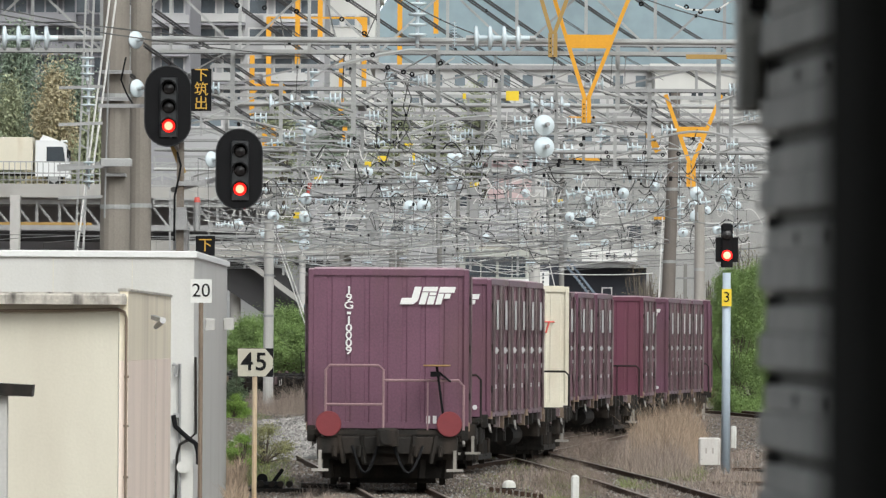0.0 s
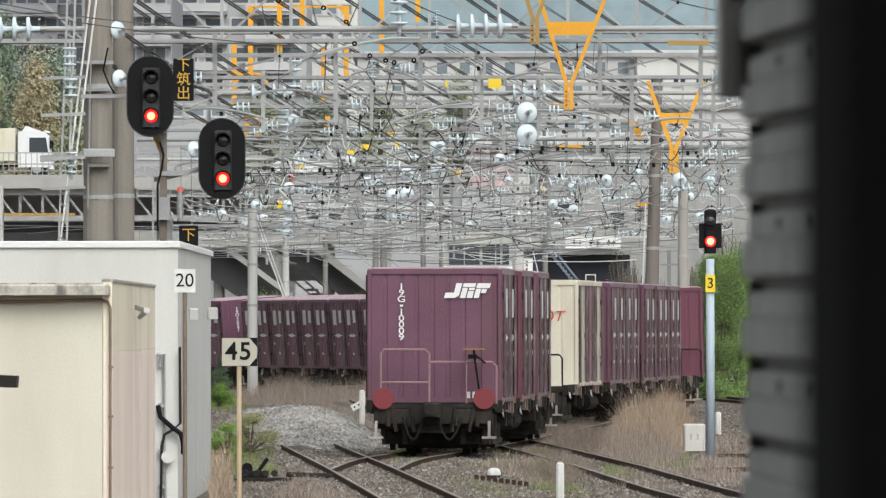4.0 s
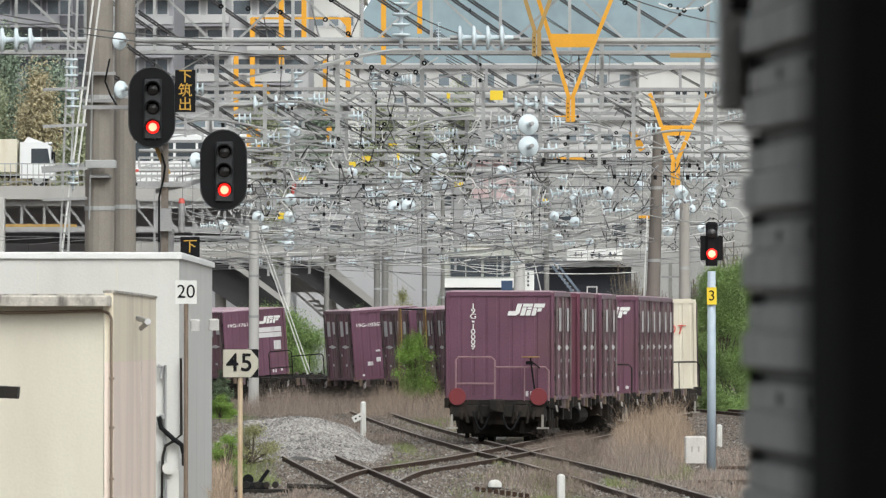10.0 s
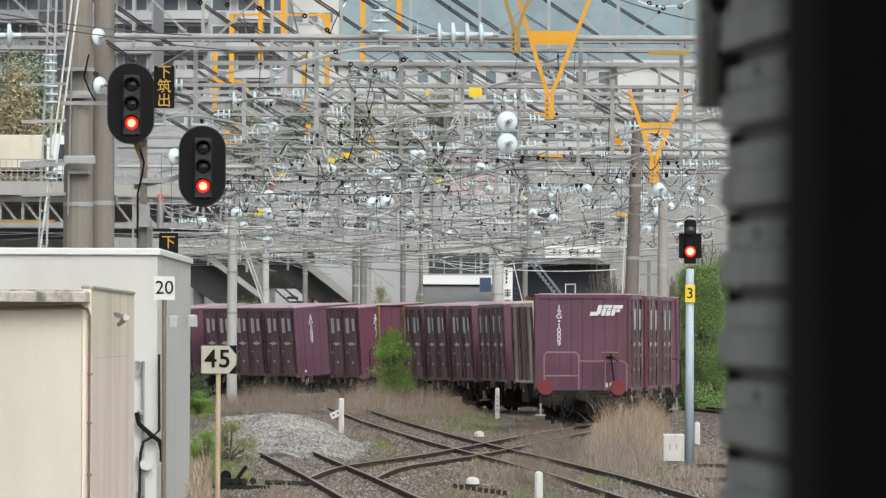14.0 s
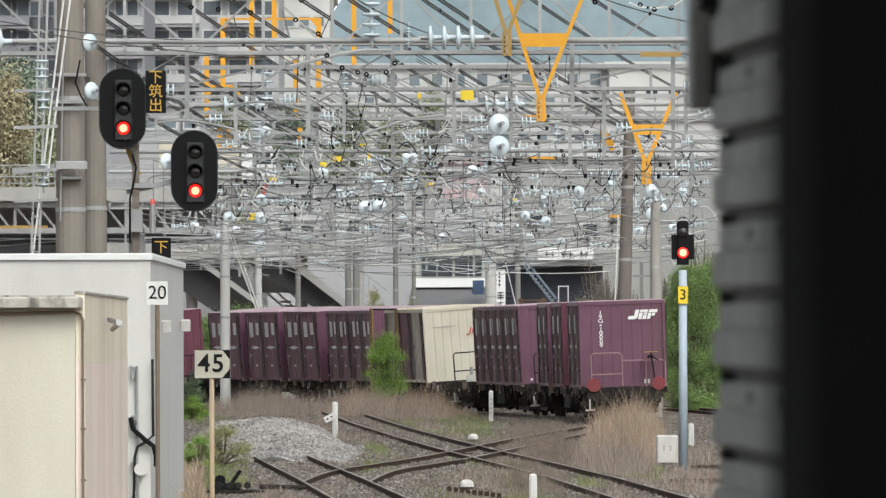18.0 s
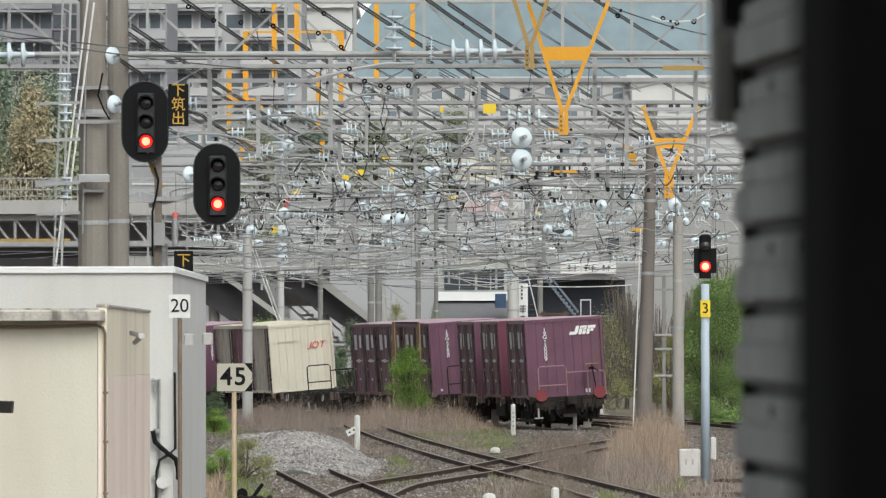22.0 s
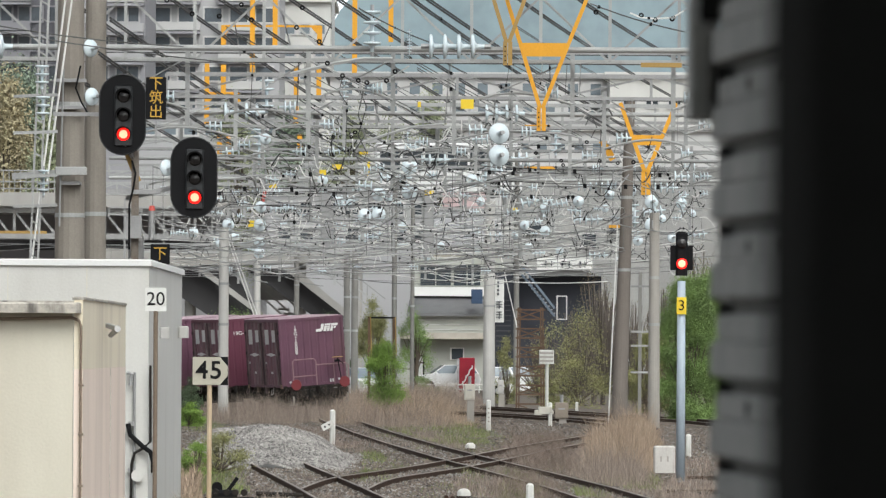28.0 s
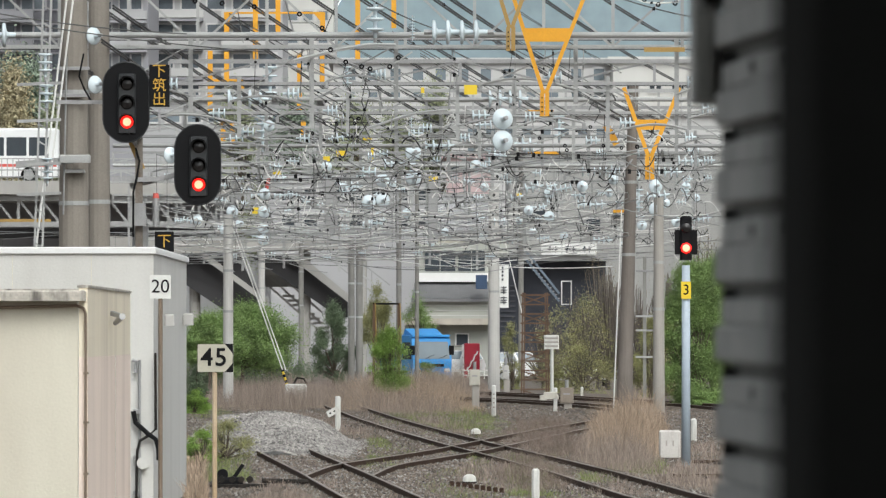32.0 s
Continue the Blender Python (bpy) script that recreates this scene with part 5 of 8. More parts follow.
def road_bridge():
    """The raised road on the left with its railing and girders."""
    d = 455
    ob = thing("road_bridge", None, None, "raised road bridge with steel girders and a mesh railing", "bridge")
    def b(a0, a1, b0, b1, dd=d, deep=0.3):
        return Geo().box(*spot_box(a0, a1, b0, b1, dd, deep))
    part("deck", b(-140, 420, 320, 344, d, 10), BRIDGE_PALE, ob)
    part("girder", b(-140, 420, 344, 356, d + 0.6, 8), STEEL, ob)
    part("girder", b(-140, 420, 392, 402, d + 0.6, 0.4), STEEL, ob)
    for k in range(14):
        a = -130 + 40 * k
        part("girder_post", b(a, a + 5, 350, 400, d + 0.7, 0.3), STEEL, ob)
        part("girder_brace", Geo().bar(sight(a + 2, 352, d + 0.75), sight(a + 40, 400, d + 0.75), 0.12, 0.12), STEEL, ob)
    part("wall", b(-140, 420, 356, 470, d + 9, 0.6), WALL_GREY, ob)
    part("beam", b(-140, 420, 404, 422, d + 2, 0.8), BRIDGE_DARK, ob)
    for k in range(56):
        a = -138 + 10 * k
        part("railing_post", b(a, a + 1.6, 280, 322, d + 0.1, 0.08), GALV, ob)
    for y in (280, 300, 312):
        part("railing", b(-140, 420, y, y + 2.2, d + 0.05, 0.06), GALV, ob)
    part("pipe", b(-140, 90, 388, 393, d - 1, 0.2), OLD_YELLOW, ob, "faded yellow pipe")
    part("pier", b(-55, -38, 340, 470, d - 6, 1), CONCRETE_PALE, ob, "pale concrete pier")


road_bridge()


def backdrop():
    hill = Geo()
    n = 60
    ridge = ((-400, 150), (500, 120), (560, 80), (586, 44), (605, 0), (624, -36), (660, -75), (720, -110), (900, -140), (1300, -120), (2100, 60))
    prof = []
    for i in range(n):
        a = -400 + i * 42
        prof.append(sight(a, float(np.interp(a, [r[0] for r in ridge], [r[1] for r in ridge])) + 5 * math.sin(i * 1.3), 3000))
    hill.add([(p.x, p.y, 0) for p in prof] + [tuple(p) for p in prof], [(i, i + 1, n + i + 1, n + i) for i in range(n - 1)])
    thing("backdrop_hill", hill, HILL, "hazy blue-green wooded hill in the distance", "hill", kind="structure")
    cloud = Geo().add([(-2500, 4400, -50), (2500, 4400, -50), (2500, 4400, 1500), (-2500, 4400, 1500)], [(0, 1, 2, 3)])
    thing("backdrop_sky", cloud, mat("overcast_cloud", (0.74, 0.77, 0.80), 1.0, vary=0.06, scale=0.002, grain=0.01, bump=0, glow=0.75), "pale overcast sky behind the hill", "sky", kind="structure")


backdrop()

# ---- overhead line equipment ----
PALE_WIRE = mat("pale_guy_wire", (0.66, 0.66, 0.64), 0.6, vary=0.1)
BLACK_WIRE = mat("black_cable", (0.03, 0.03, 0.03), 0.6, vary=0.2)
rnd = random.Random(11)
DISC = [(0.03, 0.0), (0.10, 0.005), (0.205, 0.0), (0.225, 0.025), (0.21, 0.055), (0.09, 0.075), (0.05, 0.10), (0.045, 0.24)]


def insulator(p, axis, n=4, k=1.0, label="string of white porcelain insulator discs", name="insulator"):
    """A string of porcelain discs along an axis."""
    p, axis = Vector(p), Vector(axis).normalized()
    turn = axis.to_track_quat("Z", "Y").to_matrix().to_4x4()
    ob = thing(name, None, None, label, "insulator", "insulators of the overhead line", at=Matrix.Translation(p) @ turn)
    rod = Geo().tube((0, 0, -0.15 * k), (0, 0, (0.25 * n + 0.1) * k), 0.045 * k, n=8)
    part("rod", rod, STEEL, ob)
    if n not in INS_MESH:
        INS_MESH[n] = Geo().lathe(DISC, 18).mesh("disc", PORCELAIN, True)
    for i in range(n):
        part("disc", INS_MESH[n], None, ob, at=Matrix.Translation((0, 0, 0.25 * i * k)) @ Matrix.Diagonal((k, k, k, 1)))
    return ob


INS_MESH = {}


def gantry(d, upper, lower, a0, a1, lattice=True, dark=False, step=1.25, tube=None):
    """A lattice beam across the tracks, with chords, posts, braces and often a tube below."""
    m = STEEL if dark else GALV
    ob = thing("catenary_gantry", None, None, "dark steel lattice beam across the tracks" if dark else "galvanised steel lattice beam across the tracks", "gantry", "gantries over the tracks")
    p0, p1, q0, q1 = sight(a0, upper, d), sight(a1, upper, d), sight(a0, lower, d), sight(a1, lower, d)
    w = 0.085
    for yy in (0.0, 0.7):
        off = Vector((0, yy, 0))
        part("chord", Geo().bar(p0 + off, p1 + off, w, w), m, ob)
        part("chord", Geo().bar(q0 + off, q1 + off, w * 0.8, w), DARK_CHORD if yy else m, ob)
    if lattice:
        n = int((p1.x - p0.x) / step)
        for i in range(n):
            k, k2 = i / n, (i + 1) / n
            part("post", Geo().bar(p0.lerp(p1, k), q0.lerp(q1, k), 0.07, 0.07), m, ob)
            if i % 2:
                part("brace", Geo().bar(p0.lerp(p1, k) + Vector((0, 0.35, 0)), q0.lerp(q1, k2) + Vector((0, 0.35, 0)), 0.05, 0.05), m, ob)
            else:
                part("brace", Geo().bar(q0.lerp(q1, k) + Vector((0, 0.35, 0)), p0.lerp(p1, k2) + Vector((0, 0.35, 0)), 0.05, 0.05), m, ob)
    if tube is not None:
        part("tube", Geo().tube(sight(a0, tube, d - 0.5), sight(a1, tube, d - 0.5), 0.065, n=10), GALV, ob)
    return ob


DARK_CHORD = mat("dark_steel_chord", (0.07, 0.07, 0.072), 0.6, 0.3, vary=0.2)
gantry(185, -33, 83, -140, 1330, tube=62, step=1.5)
gantry(196, -75, 67, 190, 1330, lattice=False, dark=True)
gantry(215, 108, 148, 300, 1330, dark=True, step=2.2)
gantry(245, 160, 200, 180, 1330, tube=176, step=1.3)
gantry(280, 225, 241, 200, 1330, tube=258, step=2.0)
gantry(300, 190, 200, 100, 1330, dark=True, lattice=False)
gantry(330, 270, 288, 200, 1300, step=1.8, tube=293)
gantry(380, 303, 322, 150, 1300, step=1.6)
gantry(425, 345, 358, 200, 1250, step=1.6)
gantry(350, 410, 424, 250, 950, step=1.5)


HELD = []


def wire(pts, r=0.014, name="overhead_wire", label="thin dark overhead wire", material=None, sag=0.0, n=10):
    """A wire through the points, with a little sag."""
    pts = [Vector(p) for p in pts]
    if len(pts) == 2 and sag:
        a, b = pts
        pts = [a.lerp(b, i / n) - Vector((0, 0, sag * 4 * (i / n) * (1 - i / n))) for i in range(n + 1)]
    HELD.append(pts)
    return thing(name, Geo().line(pts, r, 5), material or WIRE, label, "wire", "wires of the overhead line")


# feeders that run away over the yard, in pairs
for a0, b0, a1, b1 in ((260, -60, 760, 268), (200, 10, 600, 262), (345, -60, 900, 290), (470, -60, 960, 245), (600, -30, 1040, 240), (760, -30, 1185, 235),
                       (880, -60, 1230, 160), (1000, -50, 1275, 110), (180, 70, 520, 285), (90, -50, 560, 255), (690, -60, 1130, 230), (150, 120, 470, 300)):
    for o in (0, 5):
        wire([sight(a0, b0 + o, 176), sight(a1, b1 + o * 0.5, 335)], 0.022, sag=0.15, material=BLACK_WIRE)
# finer feeders further off, falling the same way
for i in range(20):
    d0 = rnd.uniform(200, 290)
    a0, b0 = rnd.uniform(200, 1050), rnd.uniform(20, 170)
    run = rnd.uniform(140, 330)
    for o in (0, 4):
        wire([sight(a0, b0 + o, d0), sight(a0 + run, b0 + o + run * rnd.uniform(0.5, 0.62), d0 + 90)], 0.014, sag=0.05, material=BLACK_WIRE)
# thin dark cross wires in the middle distance, with small black clamps on them
for i in range(18):
    d0, b0 = rnd.uniform(240, 330), rnd.uniform(205, 345)
    a0 = rnd.uniform(330, 900)
    a1, b1 = a0 + rnd.uniform(200, 420), b0 + rnd.uniform(-14, 14)
    wire([sight(a0, b0, d0), sight(min(a1, 1270), b1, d0 + 2)], 0.012, material=BLACK_WIRE, sag=0.06)
    for q in range(3):
        k = rnd.random()
        p = sight(a0, b0, d0).lerp(sight(min(a1, 1270), b1, d0 + 2), k) - Vector((0, 0, 0.24 * k * (1 - k)))
        thing("wire_clamp", Geo().chamfer_box(p.x - 0.05, p.x + 0.05, p.y - 0.04, p.y + 0.04, p.z - 0.1, p.z + 0.03, 0.015), BLACK, "small black clamp on a dark cross wire", "clamp", "clamps in the wires")
# hanging droppers and rods, dark and thin
for i in range(70):
    d0, top = rnd.choice(((185.1, 82), (215.1, 146), (245.1, 198), (280.1, 239), (330.1, 286), (380.1, 320), (425.1, 356)))
    a0 = rnd.uniform(330, 1250)
    wire([sight(a0, top, d0), sight(a0 + rnd.uniform(-7, 7), top + rnd.uniform(25, 110), d0)], rnd.uniform(0.008, 0.014), "dropper", "thin dark hanging rod in the overhead line", rnd.choice((WIRE, GALV, STEEL)))
# light wires across, from the upper left
for a0, b0, a1, b1, d in ((-90, 18, 470, 92, 170), (-90, 8, 330, 60, 172), (640, -10, 820, 66, 180), (-60, -40, 420, -52, 178), (1050, -20, 1290, 40, 180)):
    wire([sight(a0, b0, d), sight(a1, b1, d + 4)], 0.014, sag=0.1)


def side_line(u0, u1, off, z, dz=0.0):
    pts = []
    for u in np.arange(u0, u1, 6.0):
        a, b = way(u), way(u + 3)
        t = (b - a).normalized()
        pts.append(a + Vector((t.y, -t.x, 0)) * off + Vector((0, 0, z + dz * math.sin((u - u0) * 0.13))))
    return pts


# contact and carrier wires over each track, with droppers
for off in (-6.5, -3.2, 0.0, 3.6, 7.2):
    low, high = side_line(46, 215, off, 5.2), side_line(46, 215, off, 6.15, 0.18)
    wire(low, 0.013, "contact_wire", "thin grey contact wire over a track", GALV)
    wire(high, 0.013, "carrier_wire", "thin grey carrier wire over a track", GALV)
    for i in range(0, len(low), 2):
        wire([low[i], high[i]], 0.007, "dropper", "thin vertical dropper wire between two wires")


def registration_arm(p, side, k=1.0):
    """A drop post with a bent tube arm, a stay, two insulators and a clamp."""
    ob = thing("registration_arm", None, None, "galvanised drop post with a bent arm and insulators", "bracket", "registration arms of the overhead line", at=p)
    h = rnd.uniform(0.9, 1.7) * k
    post = Geo().bar((0, 0, 0.2), (0, 0, -h), 0.1, 0.1)
    part("drop_post", post, GALV, ob)
    L = rnd.uniform(1.4, 2.6) * side
    bend = [(L * i / 8, -0.2, -h * 0.75 + 0.3 * math.sin(i / 8 * 2.4) - 0.1 * i / 8) for i in range(9)]
    part("arm", Geo().line(bend, 0.028 * k, 6), GALV, ob)
    part("stay", Geo().tube((0, -0.1, 0.05), (L * 0.8, -0.2, -h * 0.55), 0.016), GALV, ob)
    part("steady_arm", Geo().line([(L * 0.9, -0.25, -h * 0.75), (L * 0.55, -0.25, -h * 0.95), (L * 0.2, -0.25, -h - 0.05)], 0.018, 5), GALV, ob)
    for q in (0.3, 0.42, 0.54):
        disc = part("insulator_disc", REG_DISC, None, ob, at=Matrix.Translation((L * q * 0.5, -0.15, -h * 0.7 + 0.2)) @ pose(0, 0, 0, 0, 90 * side, 0) @ Matrix.Diagonal((0.62, 0.62, 0.62, 1)))
    part("clamp", Geo().chamfer_box(L - 0.045, L + 0.045, -0.26, -0.14, -h * 0.75 - 0.05, -h * 0.75 + 0.1, 0.015), STEEL, ob)
    return ob


REG_DISC = Geo().lathe(DISC, 14).mesh("disc", PORCELAIN, True)
for d, level, xs in ((185.3, 84, (330, 560, 700, 1010, 1190)), (215.3, 149, (430, 620, 800, 900, 1080, 1230)), (245.3, 201, (320, 470, 560, 690, 790, 860, 1010, 1200)),
                     (280.3, 242, (370, 450, 540, 640, 700, 800, 880, 960, 1040, 1120, 1220)), (330.3, 289, (300, 400, 470, 560, 610, 720, 820, 900, 960, 1060, 1190, 1240)),
                     (380.3, 323, (330, 420, 520, 600, 680, 760, 830, 900, 980, 1050, 1140, 1220)), (425.3, 359, (300, 380, 470, 560, 640, 700, 780, 860, 940, 1020, 1110)),
                     (350.3, 425, (300, 420, 500, 590, 660, 760, 850))):
    for a in xs:
        registration_arm(sight(a + rnd.uniform(-12, 12), level, d), rnd.choice((-1, 1)), rnd.uniform(0.8, 1.15))

# cross-span and pull-off wires, many of them slack
for i in range(46):
    d = rnd.uniform(235, 415)
    a0, a1 = rnd.uniform(210, 640), rnd.uniform(700, 1270)
    top = SKY_LINE - 6.2 / d * F
    b0, b1 = rnd.uniform(top, top + 175), rnd.uniform(top, top + 175)
    if rnd.random() < 0.45:
        a0, a1 = sorted((rnd.uniform(280, 1200), rnd.uniform(280, 1250)))
    wire([sight(a0, min(b0, 452), d), sight(a1, min(b1, 452), d + rnd.uniform(-15, 30))], rnd.uniform(0.012, 0.024), "span_wire", "slack grey cross-span wire",
         rnd.choice((GALV, GALV, STEEL, WIRE)), sag=rnd.uniform(0.05, 0.7))
for i in range(9):
    d = rnd.uniform(250, 350)
    a0, b0 = rnd.uniform(260, 340), rnd.uniform(405, 455)
    wire([sight(a0, b0, d), sight(a0 + rnd.uniform(150, 420), b0 - rnd.uniform(-15, 70), d + 30)], rnd.uniform(0.012, 0.022), "span_wire", "pale cable of a loose bundle", GALV, sag=rnd.uniform(0.0, 0.4))

# bright new wires low over the far tracks
for i in range(58):
    d = rnd.uniform(285, 400)
    a0 = rnd.uniform(270, 1000)
    a1, b0 = a0 + rnd.uniform(90, 380), rnd.uniform(362, 452)
    wire([sight(a0, b0, d), sight(min(a1, 1255), b0 + rnd.uniform(-28, 22), d + rnd.uniform(0, 25))], rnd.uniform(0.012, 0.021), "span_wire", "bright slack wire low over the far tracks", PALE_WIRE, sag=rnd.uniform(0.0, 0.45))

# black clamps and rings on the wires
ring = Geo()
for i in range(14):
    a = 2 * math.pi * i / 14
    b_ = 2 * math.pi * (i + 1) / 14
    ring.v += [(r * math.cos(a), y, r * math.sin(a)) for r, y in ((0.09, 0), (0.06, 0.03), (0.035, 0), (0.06, -0.03))]
    ring.f += [(4 * i + q, 4 * i + (q + 1) % 4, 4 * ((i + 1) % 14) + (q + 1) % 4, 4 * ((i + 1) % 14) + q) for q in range(4)]
ring.v = [(x * 0.62, y * 0.8, z * 0.62) for x, y, z in ring.v]
RING = ring.mesh("ring", BLACK)
for i in range(14):
    d = rnd.uniform(180, 330)
    top = SKY_LINE - 6.0 / d * F
    p = sight(rnd.uniform(380, 1250), rnd.uniform(top, top + 130), d)
    ob = new("wire_clamp", RING)
    ob.matrix_world = Matrix.Translation(p) @ pose(0, 0, 0, rnd.uniform(-30, 30), 0, rnd.uniform(-60, 60))
    tagged(ob, "black ring clamp hanging in the overhead wires", "clamp", "clamps in the wires")
for a, b in ((432, -15), (300, -22), (345, 2), (393, 6), (450, 12), (540, -10), (530, 25), (570, 50), (585, 88), (612, 110), (640, 118), (655, 122), (690, 118), (705, 102),
             (1140, 0), (1165, 8), (1195, 6), (1060, -5), (905, 220), (955, 245), (1000, 258), (1045, 225), (1068, 258), (1085, 235), (1100, 262)):
    ob = new("wire_clamp", RING)
    ob.matrix_world = Matrix.Translation(sight(a, b, 180 if b < 200 else 240))
    tagged(ob, "black ring clamp hanging in the overhead wires", "clamp", "clamps in the wires")
wire([sight(a, b, 180) for a, b in ((1120, -4), (1140, 4), (1165, 6), (1195, 4), (1215, -8))], 0.02, material=PALE_WIRE, label="pale flexible jumper cable")
wire([sight(a, b, 182) for a, b in ((520, 108), (600, 88), (650, 80), (700, 80))], 0.045, "bracket_tube", "bent grey bracket tube", GALV)
wire([sight(a, b, 184) for a, b in ((555, 85), (610, 108), (650, 126), (690, 118), (730, 92))], 0.02, material=GALV)
wire([sight(a, b, 242) for a, b in ((640, 232), (690, 214), (740, 200), (790, 195))], 0.045, "bracket_tube", "bent grey bracket tube", GALV)
wire([sight(a, b, 300) for a, b in ((620, 300), (660, 288), (720, 276), (790, 275))], 0.04, "bracket_tube", "bent grey bracket tube", GALV)
for pts in ([(640, 130), (655, 165), (640, 215), (655, 245)], [(650, 130), (640, 180), (652, 215), (630, 250)], [(612, 112), (606, 140), (620, 160)], [(540, 60), (548, 90), (546, 110)], [(560, 70), (575, 55), (590, 20), (600, 0)],
            [(420, 15), (428, 60), (440, 70)], [(505, 0), (512, 30), (520, 60)], [(640, 158), (670, 160), (676, 185)]):
    wire([sight(a, b, 186) for a, b in pts], 0.014, label="loose hanging jumper cable")

# short slack jumpers, most of them curled
far_cables = {m.name: Geo() for m in (PALE_WIRE, WIRE, BLACK_WIRE)}
for i in range(520):
    d = rnd.uniform(230, 400)
    top = SKY_LINE - 6.6 / d * F
    a, b = rnd.uniform(330, 1250), rnd.uniform(top, min(top + 150, 440))
    w, h = rnd.uniform(4, 34) * rnd.choice((-1, 1)), rnd.uniform(-14, 30)
    curl = rnd.uniform(-20, 20)
    pts = [sight(a + w * k / 8, b + h * k / 8 + curl * math.sin(math.pi * k / 8), d) for k in range(9)]
    r, m = rnd.uniform(0.012, 0.022), rnd.choice((PALE_WIRE, PALE_WIRE, WIRE, BLACK_WIRE, BLACK_WIRE))
    if i < 260:
        wire(pts, r, "jumper_cable", "short curled jumper cable in the overhead line", m)
    else:
        far_cables[m.name].line(pts, r, 5)
for m in (PALE_WIRE, WIRE, BLACK_WIRE):
    thing("cable_tangle", far_cables[m.name], m, "tangle of short curled cables in the far overhead line", "cables", kind="stuff")

# small dark knots, clips and splices along the wires
knots, grips = Geo(), Geo()
spans = [p for p in HELD if 175 < p[0].y < 420]
for i in range(900):
    pts = rnd.choice(spans)
    j = rnd.randrange(len(pts) - 1)
    p = pts[j].lerp(pts[j + 1], rnd.random())
    k = rnd.uniform(0.016, 0.036)
    if i % 3:
        knots.chamfer_box(p.x - k, p.x + k, p.y - k, p.y + k, p.z - k * rnd.uniform(0.7, 1.8), p.z + k, k * 0.4)
    else:
        way_on = (pts[j + 1] - pts[j]).normalized()
        grips.tube(p, p + way_on * rnd.uniform(0.15, 0.4), k * 0.7, n=6)
thing("wire_knots", knots, BLACK, "small black clips and knots along the overhead wires", "clips", kind="stuff")
thing("wire_splices", grips, STEEL, "short grey splice sleeves along the overhead wires", "sleeves", kind="stuff")

# loose short insulator strings and end-on discs all over the far spans
for i in range(76):
    d = rnd.uniform(235, 400)
    top = SKY_LINE - 6.4 / d * F
    p = sight(rnd.uniform(330, 1250), rnd.uniform(top, min(top + 130, 430)), d)
    if i % 3:
        insulator(p, (rnd.choice((-1, 1)), 0, rnd.uniform(-0.2, 0.2)), rnd.choice((2, 3, 3, 4)), rnd.uniform(0.45, 0.8))
    else:
        insulator(p, (rnd.uniform(-0.4, 0.4), -1, 0.05), 1, rnd.uniform(0.7, 1.0), "white porcelain disc insulator seen end on")
# insulators that stand out
for a, b, d, n, k, axis in ((765, 57, 182, 4, 1.2, (1, 0, 0)), (865, 175, 243, 4, 1.15, (1, 0, 0)), (403, 175, 243, 4, 1.2, (1, 0, 0)), (752, 258, 279, 4, 1.0, (1, 0, 0)), (680, 290, 300, 5, 0.9, (1, 0, 0)),
                          (-70, 62, 182, 4, 1.2, (1, 0, 0)), (1030, 303, 330, 5, 0.9, (1, 0, 0)), (1022, 362, 360, 5, 1.0, (1, 0, 0)), (880, 425, 390, 5, 0.9, (1, 0, 0)), (1050, 425, 390, 4, 0.9, (1, 0, 0)), (600, 330, 320, 4, 0.9, (1, 0, 0)),
                          (1200, 285, 300, 4, 0.9, (1, 0, 0)), (1165, 305, 320, 4, 0.9, (1, 0, 0)), (910, 255, 280, 3, 1.0, (1, 0, 0)),
                          (664, -5, 184, 4, 0.9, (0, 0, -1)), (478, 118, 240, 4, 0.95, (0, 0, -1)), (465, 205, 262, 5, 0.9, (0, 0, -1)), (990, 205, 270, 4, 0.8, (0, 0, -1)), (80, 95, 160, 3, 0.6, (0, 0, -1)), (82, 150, 160, 3, 0.6, (0, 0, -1)), (84, 280, 165, 4, 0.5, (0, 0, -1)), (615, 118, 200, 4, 0.5, (0, 0, -1)),
                          (866, 255, 300, 5, 0.8, (0, 0, -1)), (1155, 260, 300, 4, 0.7, (0, 0, -1)), (730, 30, 182, 8, 0.25, (0, 0, -1)), (728, 205, 250, 7, 0.35, (0, 0, -1)),
                          (1130, 335, 290, 4, 0.8, (0, 0, -1)), (1215, 320, 310, 4, 0.7, (0, 0, -1))):
    insulator(sight(a, b, d), axis, n, k)
for a, b, d, k in ((889, 211, 181, 1.02), (889, 250, 181, 1.02), (677, 320, 305, 1.15), (652, 358, 310, 1.2), (677, 355, 312, 1.2), (731, 270, 300, 1.3), (731, 315, 302, 1.3), (411, 375, 330, 1.1), (467, 375, 330, 1.1), (720, 378, 330, 0.9), (650, 398, 330, 0.9), (397, 407, 330, 0.9), (466, 405, 330, 1.0), (466, 425, 330, 1.0),
                   (972, 342, 330, 1.0), (972, 384, 330, 1.0), (1160, 330, 290, 1.1), (1160, 371, 290, 1.1), (1120, 310, 255, 1.0), (1120, 350, 255, 1.0), (164, 64, 176, 0.85), (167, 150, 176, 0.85), (300, 275, 180, 0.8), (855, 418, 380, 0.9)):
    insulator(sight(a, b, d), (0.25 if a > 300 else 0.9, -1, 0.05), 1, k, "white porcelain disc insulator seen end on")


